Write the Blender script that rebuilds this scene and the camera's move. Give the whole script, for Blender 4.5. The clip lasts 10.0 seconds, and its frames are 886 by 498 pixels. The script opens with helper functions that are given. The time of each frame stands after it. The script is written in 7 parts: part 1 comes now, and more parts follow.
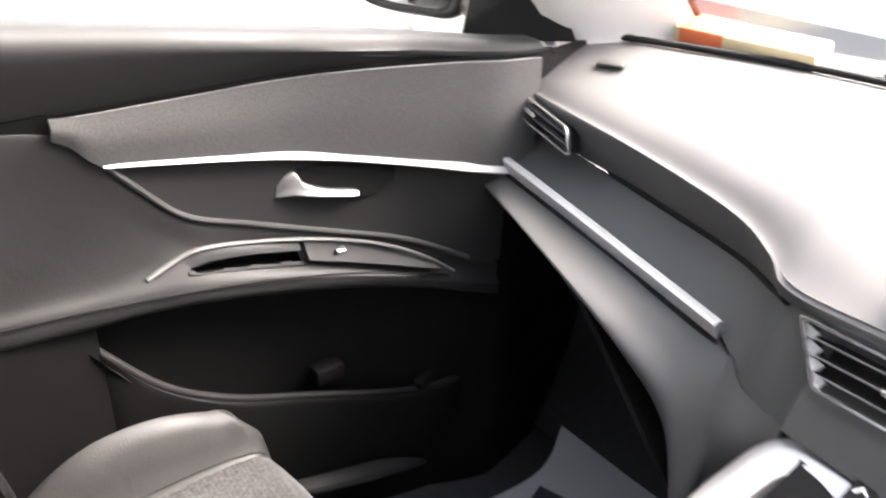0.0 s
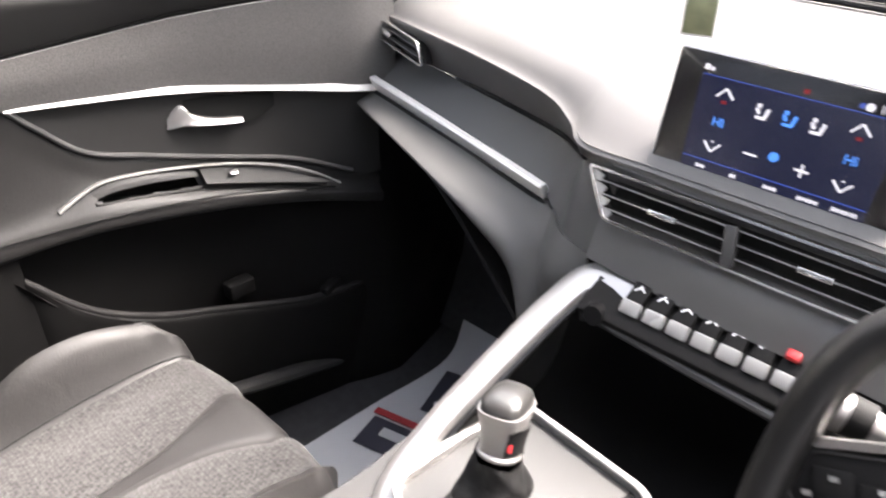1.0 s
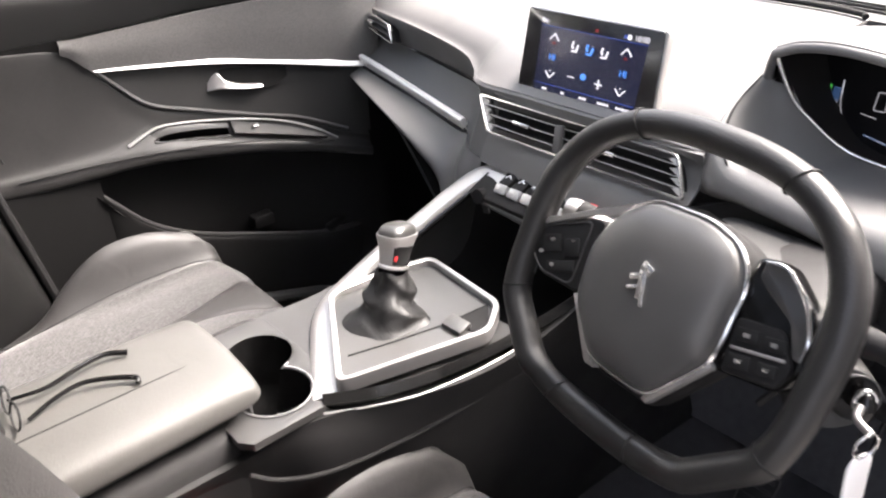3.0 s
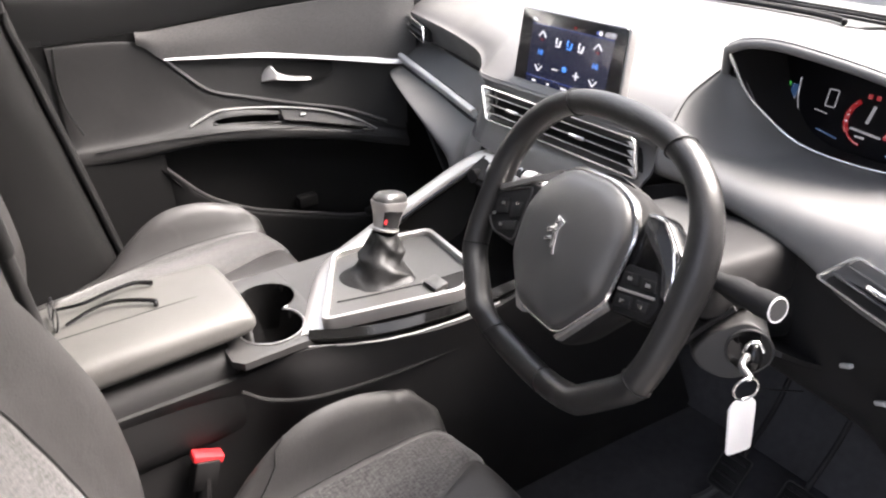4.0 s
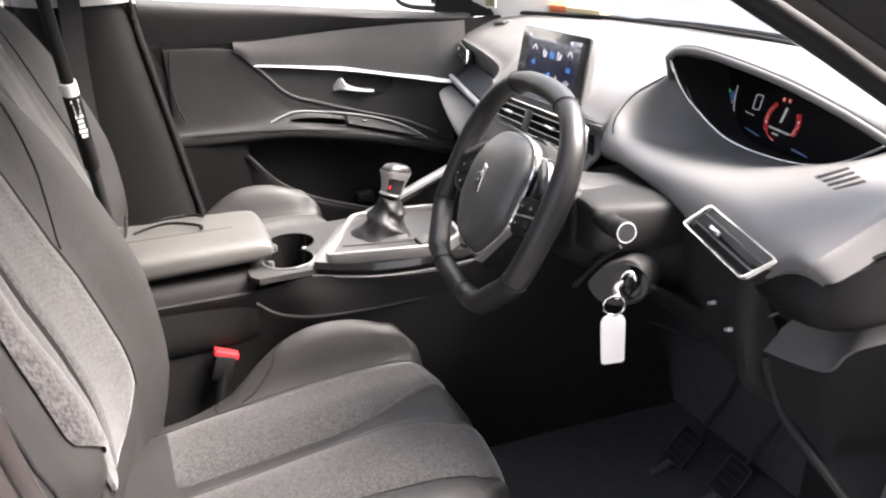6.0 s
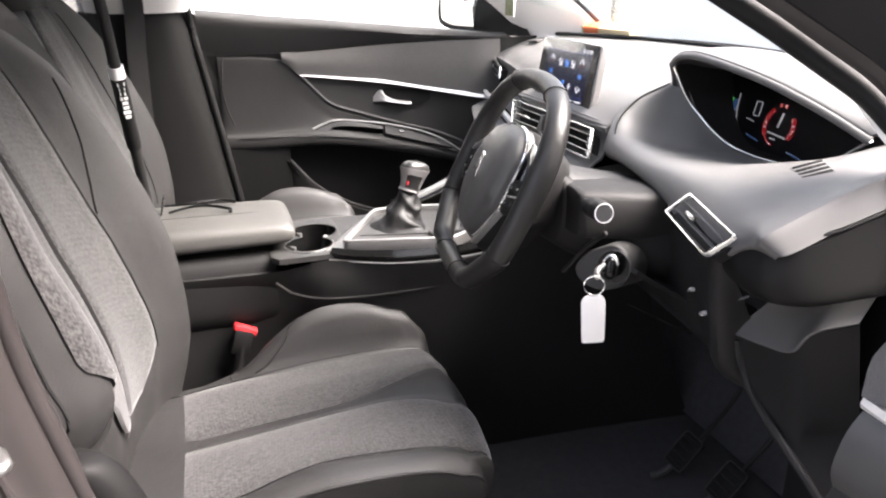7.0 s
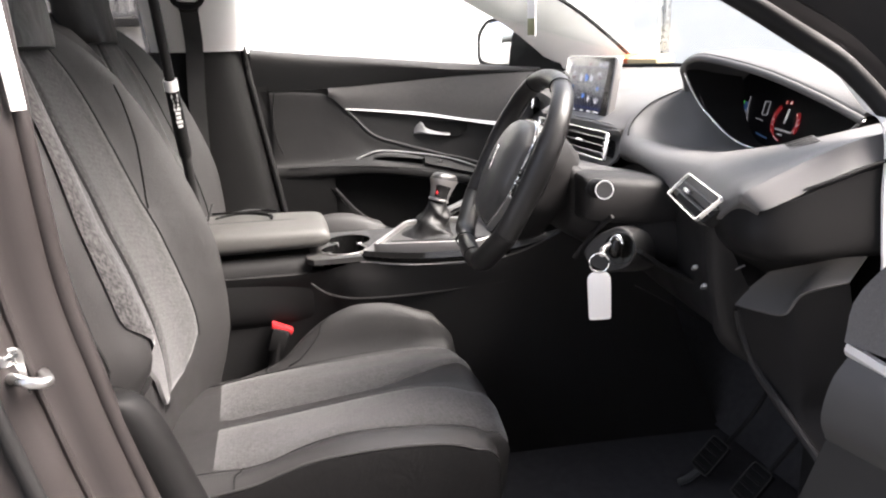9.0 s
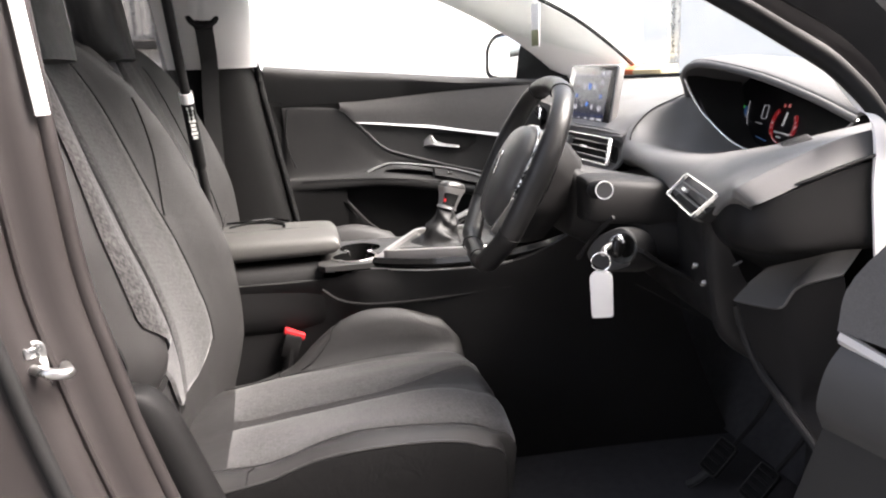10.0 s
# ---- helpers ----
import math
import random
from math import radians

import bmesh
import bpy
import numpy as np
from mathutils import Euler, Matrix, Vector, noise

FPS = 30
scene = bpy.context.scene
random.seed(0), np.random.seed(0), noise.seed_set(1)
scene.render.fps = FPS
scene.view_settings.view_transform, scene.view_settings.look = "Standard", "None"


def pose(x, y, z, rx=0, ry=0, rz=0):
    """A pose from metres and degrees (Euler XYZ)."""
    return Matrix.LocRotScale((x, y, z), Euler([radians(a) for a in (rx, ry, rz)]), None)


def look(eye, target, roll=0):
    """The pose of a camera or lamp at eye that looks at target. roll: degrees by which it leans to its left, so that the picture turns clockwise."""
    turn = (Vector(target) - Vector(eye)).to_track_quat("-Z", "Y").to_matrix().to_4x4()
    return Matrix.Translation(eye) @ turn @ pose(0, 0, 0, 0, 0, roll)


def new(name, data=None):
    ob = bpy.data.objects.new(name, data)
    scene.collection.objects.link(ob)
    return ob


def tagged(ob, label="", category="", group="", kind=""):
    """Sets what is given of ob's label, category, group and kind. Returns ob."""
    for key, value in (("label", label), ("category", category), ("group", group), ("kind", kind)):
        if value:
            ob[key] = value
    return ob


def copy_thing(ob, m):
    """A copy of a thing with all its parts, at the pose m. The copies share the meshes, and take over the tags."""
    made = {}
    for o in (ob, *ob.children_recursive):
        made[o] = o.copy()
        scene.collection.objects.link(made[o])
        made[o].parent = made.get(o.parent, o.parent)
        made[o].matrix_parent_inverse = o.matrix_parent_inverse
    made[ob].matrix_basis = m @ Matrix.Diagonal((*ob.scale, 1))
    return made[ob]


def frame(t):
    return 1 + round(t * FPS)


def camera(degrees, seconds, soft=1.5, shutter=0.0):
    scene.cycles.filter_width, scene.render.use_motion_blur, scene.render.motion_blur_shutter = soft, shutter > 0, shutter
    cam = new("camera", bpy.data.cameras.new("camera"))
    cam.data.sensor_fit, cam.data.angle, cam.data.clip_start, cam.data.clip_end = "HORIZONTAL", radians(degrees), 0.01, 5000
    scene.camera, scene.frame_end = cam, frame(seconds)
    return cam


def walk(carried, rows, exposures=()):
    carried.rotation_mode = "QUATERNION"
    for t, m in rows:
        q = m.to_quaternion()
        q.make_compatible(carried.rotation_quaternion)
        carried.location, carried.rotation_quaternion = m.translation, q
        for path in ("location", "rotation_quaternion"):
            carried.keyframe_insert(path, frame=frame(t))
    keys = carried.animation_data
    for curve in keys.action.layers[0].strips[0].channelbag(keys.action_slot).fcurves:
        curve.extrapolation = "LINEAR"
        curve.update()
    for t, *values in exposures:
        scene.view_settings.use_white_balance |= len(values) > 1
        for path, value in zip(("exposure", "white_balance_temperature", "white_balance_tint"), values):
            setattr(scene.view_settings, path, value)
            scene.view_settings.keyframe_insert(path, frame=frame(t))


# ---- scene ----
cam = camera(61.0, 10.0, 2.1, 0.4)
PATH = [
    (0, (0.036, 0.363, 1.407), (-1.29, 1.509, 0.444), 3.8),
    (0.5, (0.114, 0.32, 1.425), (-1.074, 1.541, 0.378), 1.3),
    (1, (0.215, 0.306, 1.422), (-0.943, 1.538, 0.354), 0.3),
    (1.5, (0.351, 0.287, 1.427), (-0.861, 1.497, 0.395), -1.0),
    (2, (0.441, 0.27, 1.426), (-0.863, 1.413, 0.43), -2.2),
    (2.5, (0.539, 0.221, 1.429), (-0.765, 1.383, 0.454), -1.6),
    (3, (0.644, 0.162, 1.437), (-0.675, 1.294, 0.448), -2.0),
    (3.2, (0.693, 0.16, 1.447), (-0.656, 1.255, 0.455), -2.8),
    (4.3, (0.918, 0.198, 1.422), (-0.611, 1.099, 0.499), -1.8),
    (4.5, (0.954, 0.198, 1.415), (-0.601, 1.07, 0.508), -1.4),
    (5, (1.028, 0.23, 1.405), (-0.573, 1.048, 0.529), -1.4),
    (5.5, (1.127, 0.226, 1.403), (-0.524, 0.998, 0.581), -1.6),
    (6.8, (1.333, 0.292, 1.325), (-0.433, 0.9, 0.61), -0.3),
    (7, (1.348, 0.297, 1.323), (-0.438, 0.875, 0.635), -0.2),
    (7.5, (1.385, 0.309, 1.291), (-0.438, 0.824, 0.65), -0.9),
    (8, (1.417, 0.32, 1.267), (-0.425, 0.816, 0.666), -0.7),
    (8.5, (1.44, 0.328, 1.246), (-0.422, 0.791, 0.684), -1.1),
    (9, (1.469, 0.33, 1.225), (-0.412, 0.772, 0.709), -1.5),
    (9.5, (1.485, 0.334, 1.215), (-0.406, 0.76, 0.722), -1.7),
    (10, (1.509, 0.334, 1.207), (-0.393, 0.742, 0.741), -2.3),
]
walk(cam, [(t, look(eye, target, roll)) for t, eye, target, roll in PATH], [(0, 3.37, 6700, 17), (2.5, 3.36, 6700, 17), (5.0, 3.22, 6600, 17), (7.0, 3.06, 6600, 17), (10, 2.76, 6650, 16)])

# ---- world and light ----
world = bpy.data.worlds.new("sky")
scene.world = world
world.use_nodes = True
wn = world.node_tree.nodes
wl = world.node_tree.links
sky = wn.new("ShaderNodeTexSky")
sky.sky_type = 'NISHITA'
sky.sun_disc = False
sky.sun_elevation = radians(50)
sky.sun_rotation = radians(20)
sky.dust_density = 8.0
sky.ozone_density = 0.6
sky.air_density = 1.0
wn["Background"].inputs["Strength"].default_value = 0.15
haze = wn.new("ShaderNodeHueSaturation")
haze.inputs["Saturation"].default_value = 0.55
wl.new(sky.outputs[0], haze.inputs["Color"])
wl.new(haze.outputs[0], wn["Background"].inputs["Color"])
sun = new("sun", bpy.data.lights.new("sun", 'SUN'))
sun.data.energy = 2.2
sun.data.angle = radians(40)
sun.data.color = (1.0, 0.97, 0.93)
sun.matrix_world = look((1.42, 4.4, 5.8), (0, 0.6, 0.9))

# ---- building helpers ----
def V(*a):
    return Vector(a)


def spl(pts, n, closed=False):
    """A smooth curve through pts, as n points."""
    pts = [Vector(p) for p in pts]
    m = len(pts)
    if m == 2 and not closed:
        return [pts[0].lerp(pts[1], i / (n - 1)) for i in range(n)]
    out = []
    spans = m if closed else m - 1
    for i in range(n):
        f = i / n * spans if closed else i / (n - 1) * spans
        k = min(int(f), spans - 1)
        u = f - k
        if closed:
            p0, p1, p2, p3 = (pts[(k + j) % m] for j in (-1, 0, 1, 2))
        else:
            p1, p2 = pts[k], pts[k + 1]
            p0 = pts[k - 1] if k > 0 else 2 * p1 - p2
            p3 = pts[k + 2] if k + 2 < m else 2 * p2 - p1
        out.append(0.5 * (2 * p1 + (p2 - p0) * u + (2 * p0 - 5 * p1 + 4 * p2 - p3) * u * u + (3 * p1 - p0 - 3 * p2 + p3) * u ** 3))
    return out


def grid(rows, closed_u=False, closed_v=False):
    """A mesh through rows of points."""
    bm = bmesh.new()
    vs = [[bm.verts.new(p) for p in row] for row in rows]
    nu, nv = len(vs), len(vs[0])
    for i in range(nu if closed_u else nu - 1):
        for j in range(nv if closed_v else nv - 1):
            a, b = vs[i], vs[(i + 1) % nu]
            bm.faces.new((a[j], a[(j + 1) % nv], b[(j + 1) % nv], b[j]))
    return bm


def caps(bm, first, last):
    """Close the two ends of a lofted tube."""
    bm.verts.ensure_lookup_table()
    n = first
    bm.faces.new([bm.verts[i] for i in range(n)])
    bm.faces.new([bm.verts[last + i] for i in range(n)][::-1])


def sheet(rows, nu=24, nv=16, thick=0.004):
    """A smooth skin through control rows, given a thickness."""
    rows = [spl(r, nv) for r in rows]
    cols = [spl([r[j] for r in rows], nu) for j in range(nv)]
    bm = grid([[cols[j][i] for j in range(nv)] for i in range(nu)])
    if thick:
        bmesh.ops.recalc_face_normals(bm, faces=bm.faces)
        bmesh.ops.solidify(bm, geom=bm.faces[:], thickness=thick)
        bmesh.ops.recalc_face_normals(bm, faces=bm.faces)
    return bm


def body(sections, nu=24, nv=32):
    """A closed solid through closed sections."""
    rows = [spl(s, nv, closed=True) for s in sections]
    cols = [spl([r[j] for r in rows], nu) for j in range(nv)]
    bm = grid([[cols[j][i] for j in range(nv)] for i in range(nu)], closed_v=True)
    caps(bm, nv, (nu - 1) * nv)
    bmesh.ops.recalc_face_normals(bm, faces=bm.faces)
    return bm


def tube(path, r, seg=12, closed=False, flat=1.0, up=(0, 0, 1)):
    """A round or oval bar along a path; r may be a list."""
    path = [Vector(p) for p in path]
    n = len(path)
    rows = []
    for i, p in enumerate(path):
        a = path[i - 1] if i > 0 or closed else path[i]
        b = path[(i + 1) % n] if i < n - 1 or closed else path[i]
        t = (b - a).normalized()
        s = t.cross(Vector(up))
        s = s.normalized() if s.length > 1e-4 else V(1, 0, 0)
        w = s.cross(t).normalized()
        q = r[i] if isinstance(r, (list, tuple)) else r
        rows.append([p + s * (q * math.cos(6.28318 * k / seg)) + w * (q * flat * math.sin(6.28318 * k / seg)) for k in range(seg)])
    bm = grid(rows, closed_u=closed, closed_v=True)
    if not closed:
        caps(bm, seg, (n - 1) * seg)
    bmesh.ops.recalc_face_normals(bm, faces=bm.faces)
    return bm


def ribbon(path, prof, side):
    """A profile of (across, out) pairs swept along a path; side: the across direction."""
    path = [Vector(p) for p in path]
    n = len(path)
    rows = []
    for i, p in enumerate(path):
        t = (path[min(i + 1, n - 1)] - path[max(i - 1, 0)]).normalized()
        s = Vector(side[i] if isinstance(side, list) else side)
        s = (s - t * s.dot(t)).normalized()
        w = t.cross(s).normalized()
        rows.append([p + s * a + w * b for a, b in prof])
    bm = grid(rows, closed_v=True)
    m = len(prof)
    caps(bm, m, (n - 1) * m)
    bmesh.ops.recalc_face_normals(bm, faces=bm.faces)
    return bm


def rbox(sx, sy, sz, bevel=0.004, seg=2, at=(0, 0, 0)):
    bm = bmesh.new()
    bmesh.ops.create_cube(bm, size=1, matrix=Matrix.Translation(at) @ Matrix.Diagonal((sx, sy, sz, 1)))
    if bevel:
        bmesh.ops.bevel(bm, geom=bm.edges[:], offset=bevel, segments=seg, affect='EDGES', profile=0.5)
    return bm


def plate(outline, depth, bevel=0.0015, seg=2, m=None):
    """An outline of (u, v) pairs made into a plate whose face is at 0 and whose back is at -depth."""
    bm = bmesh.new()
    f = bm.faces.new([bm.verts.new((u, v, 0)) for u, v in outline])
    f.normal_update()
    if f.normal.z < 0:
        f.normal_flip()
    top = f
    ex = bmesh.ops.extrude_face_region(bm, geom=[f])
    bmesh.ops.translate(bm, vec=(0, 0, -depth), verts=[g for g in ex["geom"] if isinstance(g, bmesh.types.BMVert)])
    bmesh.ops.recalc_face_normals(bm, faces=bm.faces)
    if bevel:
        bm.faces.ensure_lookup_table()
        edges = [e for e in bm.edges if all(abs(v.co.z) < 1e-6 for v in e.verts)]
        bmesh.ops.bevel(bm, geom=edges, offset=bevel, segments=seg, affect='EDGES', profile=0.5)
    if m is not None:
        bmesh.ops.transform(bm, matrix=m, verts=bm.verts)
    return bm


def ringplate(outline, inner, depth, m=None):
    """A frame between two outlines of equal count."""
    n = len(outline)
    rows = [[V(*p, -depth) for p in outline], [V(*p, -0.0012) for p in outline],
            [V(*p, 0).lerp(V(*q, 0), 0.18) for p, q in zip(outline, inner)],
            [V(*p, 0).lerp(V(*q, 0), 0.82) for p, q in zip(outline, inner)],
            [V(*q, -0.0012) for q in inner], [V(*q, -depth) for q in inner]]
    bm = grid(rows, closed_u=True, closed_v=True)
    bmesh.ops.recalc_face_normals(bm, faces=bm.faces)
    if m is not None:
        bmesh.ops.transform(bm, matrix=m, verts=bm.verts)
    return bm


def rounded(points, r=0.01, n=4):
    """An outline with its corners rounded."""
    out = []
    k = len(points)
    for i in range(k):
        p = Vector(points[i])
        a = (Vector(points[i - 1]) - p)
        b = (Vector(points[(i + 1) % k]) - p)
        q = min(r, a.length * 0.45, b.length * 0.45)
        s, e = p + a.normalized() * q, p + b.normalized() * q
        for j in range(n + 1):
            u = j / n
            out.append(tuple((1 - u) ** 2 * s + 2 * u * (1 - u) * p + u * u * e))
    return out


def join(*bms):
    out = bms[0]
    for b in bms[1:]:
        me = bpy.data.meshes.new("tmp")
        b.to_mesh(me)
        out.from_mesh(me)
        bpy.data.meshes.remove(me)
        b.free()
    return out


def moved(bm, m):
    bmesh.ops.transform(bm, matrix=m, verts=bm.verts)
    return bm


def thing(name, at, label, category, group="", kind=""):
    ob = new(name)
    ob.empty_display_size = 0.05
    ob.matrix_world = Matrix.Translation(at)
    return tagged(ob, label, category, group, kind)


def mesh_of(name, bm, mat, sharp=38):
    me = bpy.data.meshes.new(name)
    bm.to_mesh(me)
    bm.free()
    for p in me.polygons:
        p.use_smooth = True
    me.set_sharp_from_angle(angle=radians(sharp))
    me.materials.append(mat)
    return me


WORLD = {}


def part(name, bm, mat, parent=None, label="", sharp=38):
    """Link a bmesh in world places as one mesh object, under a thing or a part."""
    ob = new(name, mesh_of(name, bm, mat, sharp))
    if parent is not None:
        ob.parent = parent
        base = WORLD[parent.name]
        ob.matrix_parent_inverse = base.inverted()
    WORLD[ob.name] = Matrix.Identity(4)
    if label:
        tagged(ob, label)
    return ob


def group_thing(name, at, label, category, group="", kind=""):
    ob = thing(name, at, label, category, group, kind)
    WORLD[ob.name] = Matrix.Translation(at)
    return ob


def solid(name, bm, mat, label, category, group="", kind="", sharp=38):
    """A thing of one mesh."""
    return tagged(part(name, bm, mat, None, "", sharp), label, category, group, kind)


def words(name, text, size, m, mat, parent, align='CENTER'):
    cu = bpy.data.curves.new(name, 'FONT')
    cu.body, cu.size, cu.align_x, cu.align_y = text, size, align, 'CENTER'
    cu.extrude = 0.0002
    cu.materials.append(mat)
    ob = new(name, cu)
    ob.parent = parent
    ob.matrix_parent_inverse = WORLD[parent.name].inverted()
    ob.matrix_basis = m
    return ob


def facing(at, right, normal):
    """A frame at a place: x to the right, z out along the normal."""
    n = Vector(normal).normalized()
    r = Vector(right)
    r = (r - n * r.dot(n)).normalized()
    u = n.cross(r)
    m = Matrix((r, u, n)).transposed().to_4x4()
    m.translation = Vector(at)
    return m

# ---- materials ----
def material(name, color, rough=0.5, metal=0.0, spec=0.5, grain=0.0, gscale=600.0, var=0.12, vscale=9.0, rough_var=0.1, coat=0.0, sheen=0.0, bump_distance=0.0006, wrinkle=0.0):
    m = bpy.data.materials.new(name)
    m.use_nodes = True
    nt = m.node_tree
    b = nt.nodes["Principled BSDF"]
    tc = nt.nodes.new("ShaderNodeTexCoord")
    n1 = nt.nodes.new("ShaderNodeTexNoise")
    n1.inputs["Scale"].default_value = vscale
    n1.inputs["Detail"].default_value = 6
    nt.links.new(tc.outputs["Object"], n1.inputs["Vector"])
    mix = nt.nodes.new("ShaderNodeMix")
    mix.data_type = 'RGBA'
    c = Vector(color)
    mix.inputs[6].default_value = (*(c * (1 - var)), 1)
    mix.inputs[7].default_value = (*[min(1, x) for x in c * (1 + var)], 1)
    nt.links.new(n1.outputs["Fac"], mix.inputs[0])
    nt.links.new(mix.outputs[2], b.inputs["Base Color"])
    mr = nt.nodes.new("ShaderNodeMapRange")
    mr.inputs["From Min"].default_value, mr.inputs["From Max"].default_value = 0.3, 0.7
    mr.inputs["To Min"].default_value, mr.inputs["To Max"].default_value = max(0.02, rough - rough_var), min(1, rough + rough_var)
    nt.links.new(n1.outputs["Fac"], mr.inputs["Value"])
    nt.links.new(mr.outputs[0], b.inputs["Roughness"])
    b.inputs["Metallic"].default_value = metal
    b.inputs["Specular IOR Level"].default_value = spec
    b.inputs["Coat Weight"].default_value = coat
    b.inputs["Sheen Weight"].default_value = sheen
    if grain:
        n2 = nt.nodes.new("ShaderNodeTexNoise")
        n2.inputs["Scale"].default_value = gscale
        n2.inputs["Detail"].default_value = 3
        nt.links.new(tc.outputs["Object"], n2.inputs["Vector"])
        bp = nt.nodes.new("ShaderNodeBump")
        bp.inputs["Strength"].default_value = grain
        bp.inputs["Distance"].default_value = bump_distance
        nt.links.new(n2.outputs["Fac"], bp.inputs["Height"])
        nt.links.new(bp.outputs[0], b.inputs["Normal"])
        if wrinkle:
            n3 = nt.nodes.new("ShaderNodeTexNoise")
            n3.inputs["Scale"].default_value, n3.inputs["Detail"].default_value = 22, 4
            n3.inputs["Distortion"].default_value = 0.8
            nt.links.new(tc.outputs["Object"], n3.inputs["Vector"])
            b3 = nt.nodes.new("ShaderNodeBump")
            b3.inputs["Strength"].default_value, b3.inputs["Distance"].default_value = wrinkle, 0.006
            nt.links.new(n3.outputs["Fac"], b3.inputs["Height"])
            nt.links.new(b3.outputs[0], bp.inputs["Normal"])
    return m


def weave(name, dark, light, rough=0.9, scale=420.0):
    """Ribbed heathered cloth."""
    m = material(name, dark, rough, spec=0.2, sheen=0.3)
    nt = m.node_tree
    b = nt.nodes["Principled BSDF"]
    tc = nt.nodes["Texture Coordinate"]
    mp = nt.nodes.new("ShaderNodeMapping")
    mp.inputs["Scale"].default_value = (1.0, 0.35, 0.35)
    nt.links.new(tc.outputs["Object"], mp.inputs["Vector"])
    wv = nt.nodes.new("ShaderNodeTexWave")
    wv.wave_type, wv.bands_direction = 'BANDS', 'DIAGONAL'
    wv.inputs["Scale"].default_value = scale * 0.26
    wv.inputs["Distortion"].default_value = 1.2
    wv.inputs["Detail Scale"].default_value = 0.6
    mw = nt.nodes.new("ShaderNodeMapping")
    mw.inputs["Scale"].default_value = (0.0, 1.0, 1.0)
    nt.links.new(tc.outputs["Object"], mw.inputs["Vector"])
    nt.links.new(mw.outputs[0], wv.inputs["Vector"])
    nz = nt.nodes.new("ShaderNodeTexNoise")
    nz.inputs["Scale"].default_value = scale
    nz.inputs["Detail"].default_value = 4
    nt.links.new(mp.outputs[0], nz.inputs["Vector"])
    add = nt.nodes.new("ShaderNodeMath")
    add.operation = 'MULTIPLY_ADD'
    nt.links.new(wv.outputs["Fac"], add.inputs[0])
    add.inputs[1].default_value = 0.07
    nt.links.new(nz.outputs["Fac"], add.inputs[2])
    ramp = nt.nodes.new("ShaderNodeValToRGB")
    ramp.color_ramp.elements[0].position, ramp.color_ramp.elements[1].position = 0.38, 0.72
    ramp.color_ramp.elements[0].color, ramp.color_ramp.elements[1].color = (*dark, 1), (*light, 1)
    nt.links.new(add.outputs[0], ramp.inputs["Fac"])
    nt.links.new(ramp.outputs[0], b.inputs["Base Color"])
    bp = nt.nodes.new("ShaderNodeBump")
    bp.inputs["Strength"].default_value, bp.inputs["Distance"].default_value = 0.5, 0.0008
    nt.links.new(add.outputs[0], bp.inputs["Height"])
    nt.links.new(bp.outputs[0], b.inputs["Normal"])
    return m


def glow(name, color, strength, coat_ior=1.9):
    m = bpy.data.materials.new(name)
    m.use_nodes = True
    b = m.node_tree.nodes["Principled BSDF"]
    b.inputs["Base Color"].default_value = (0.01, 0.01, 0.012, 1)
    b.inputs["Roughness"].default_value = 0.16
    b.inputs["Specular IOR Level"].default_value = 0.6
    b.inputs["Coat Weight"].default_value, b.inputs["Coat IOR"].default_value, b.inputs["Coat Roughness"].default_value = 1.0, coat_ior, 0.17
    b.inputs["Emission Color"].default_value = (*color, 1)
    b.inputs["Emission Strength"].default_value = strength
    return m


def glass(name, tint=(1, 1, 1), gloss=0.06):
    m = bpy.data.materials.new(name)
    m.use_nodes = True
    nt = m.node_tree
    nt.nodes.remove(nt.nodes["Principled BSDF"])
    out = nt.nodes["Material Output"]
    tr = nt.nodes.new("ShaderNodeBsdfTransparent")
    tr.inputs[0].default_value = (*tint, 1)
    gl = nt.nodes.new("ShaderNodeBsdfGlossy")
    gl.inputs["Roughness"].default_value = 0.02
    mx = nt.nodes.new("ShaderNodeMixShader")
    mx.inputs[0].default_value = gloss
    nt.links.new(tr.outputs[0], mx.inputs[1])
    nt.links.new(gl.outputs[0], mx.inputs[2])
    nt.links.new(mx.outputs[0], out.inputs[0])
    return m


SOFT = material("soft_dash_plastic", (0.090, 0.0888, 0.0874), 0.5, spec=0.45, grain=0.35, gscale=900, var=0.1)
HARD = material("hard_dark_plastic", (0.0170, 0.0167, 0.0168), 0.55, spec=0.16, grain=0.3, gscale=1500)
MIDP = material("grey_trim_plastic", (0.052, 0.052, 0.0515), 0.5, grain=0.3, gscale=800)
# Hard plastic again, darkened for parts that lie in shade.
HARD_SHADE = material("shade_dark_plastic", (0.0075, 0.0074, 0.0074), 0.6, spec=0.14, grain=0.3, gscale=1200)
DOORP = material("door_panel_plastic", (0.025, 0.025, 0.0248), 0.6, spec=0.3, grain=0.3, gscale=800)
LEATHER = material("black_leatherette", (0.0235, 0.0228, 0.0226), 0.5, spec=0.36, wrinkle=0.16, grain=0.6, gscale=420, var=0.25, vscale=14)
HUB = material("hub_leather", (0.055, 0.0546, 0.0535), 0.38, grain=0.25, gscale=900, var=0.12)
PLATE = material("pale_console_plate", (0.078, 0.077, 0.075), 0.36, metal=0.5, grain=0.2, gscale=1200, var=0.05)
TRAY = material("tray_rubber", (0.011, 0.011, 0.011), 0.9, spec=0.15, grain=0.2)
PALE = material("pale_toggle", (0.42, 0.42, 0.41), 0.3, metal=0.3, var=0.03)
RIM = material("wheel_leather", (0.0105, 0.0103, 0.0102), 0.40, spec=0.42, grain=0.45, gscale=500)
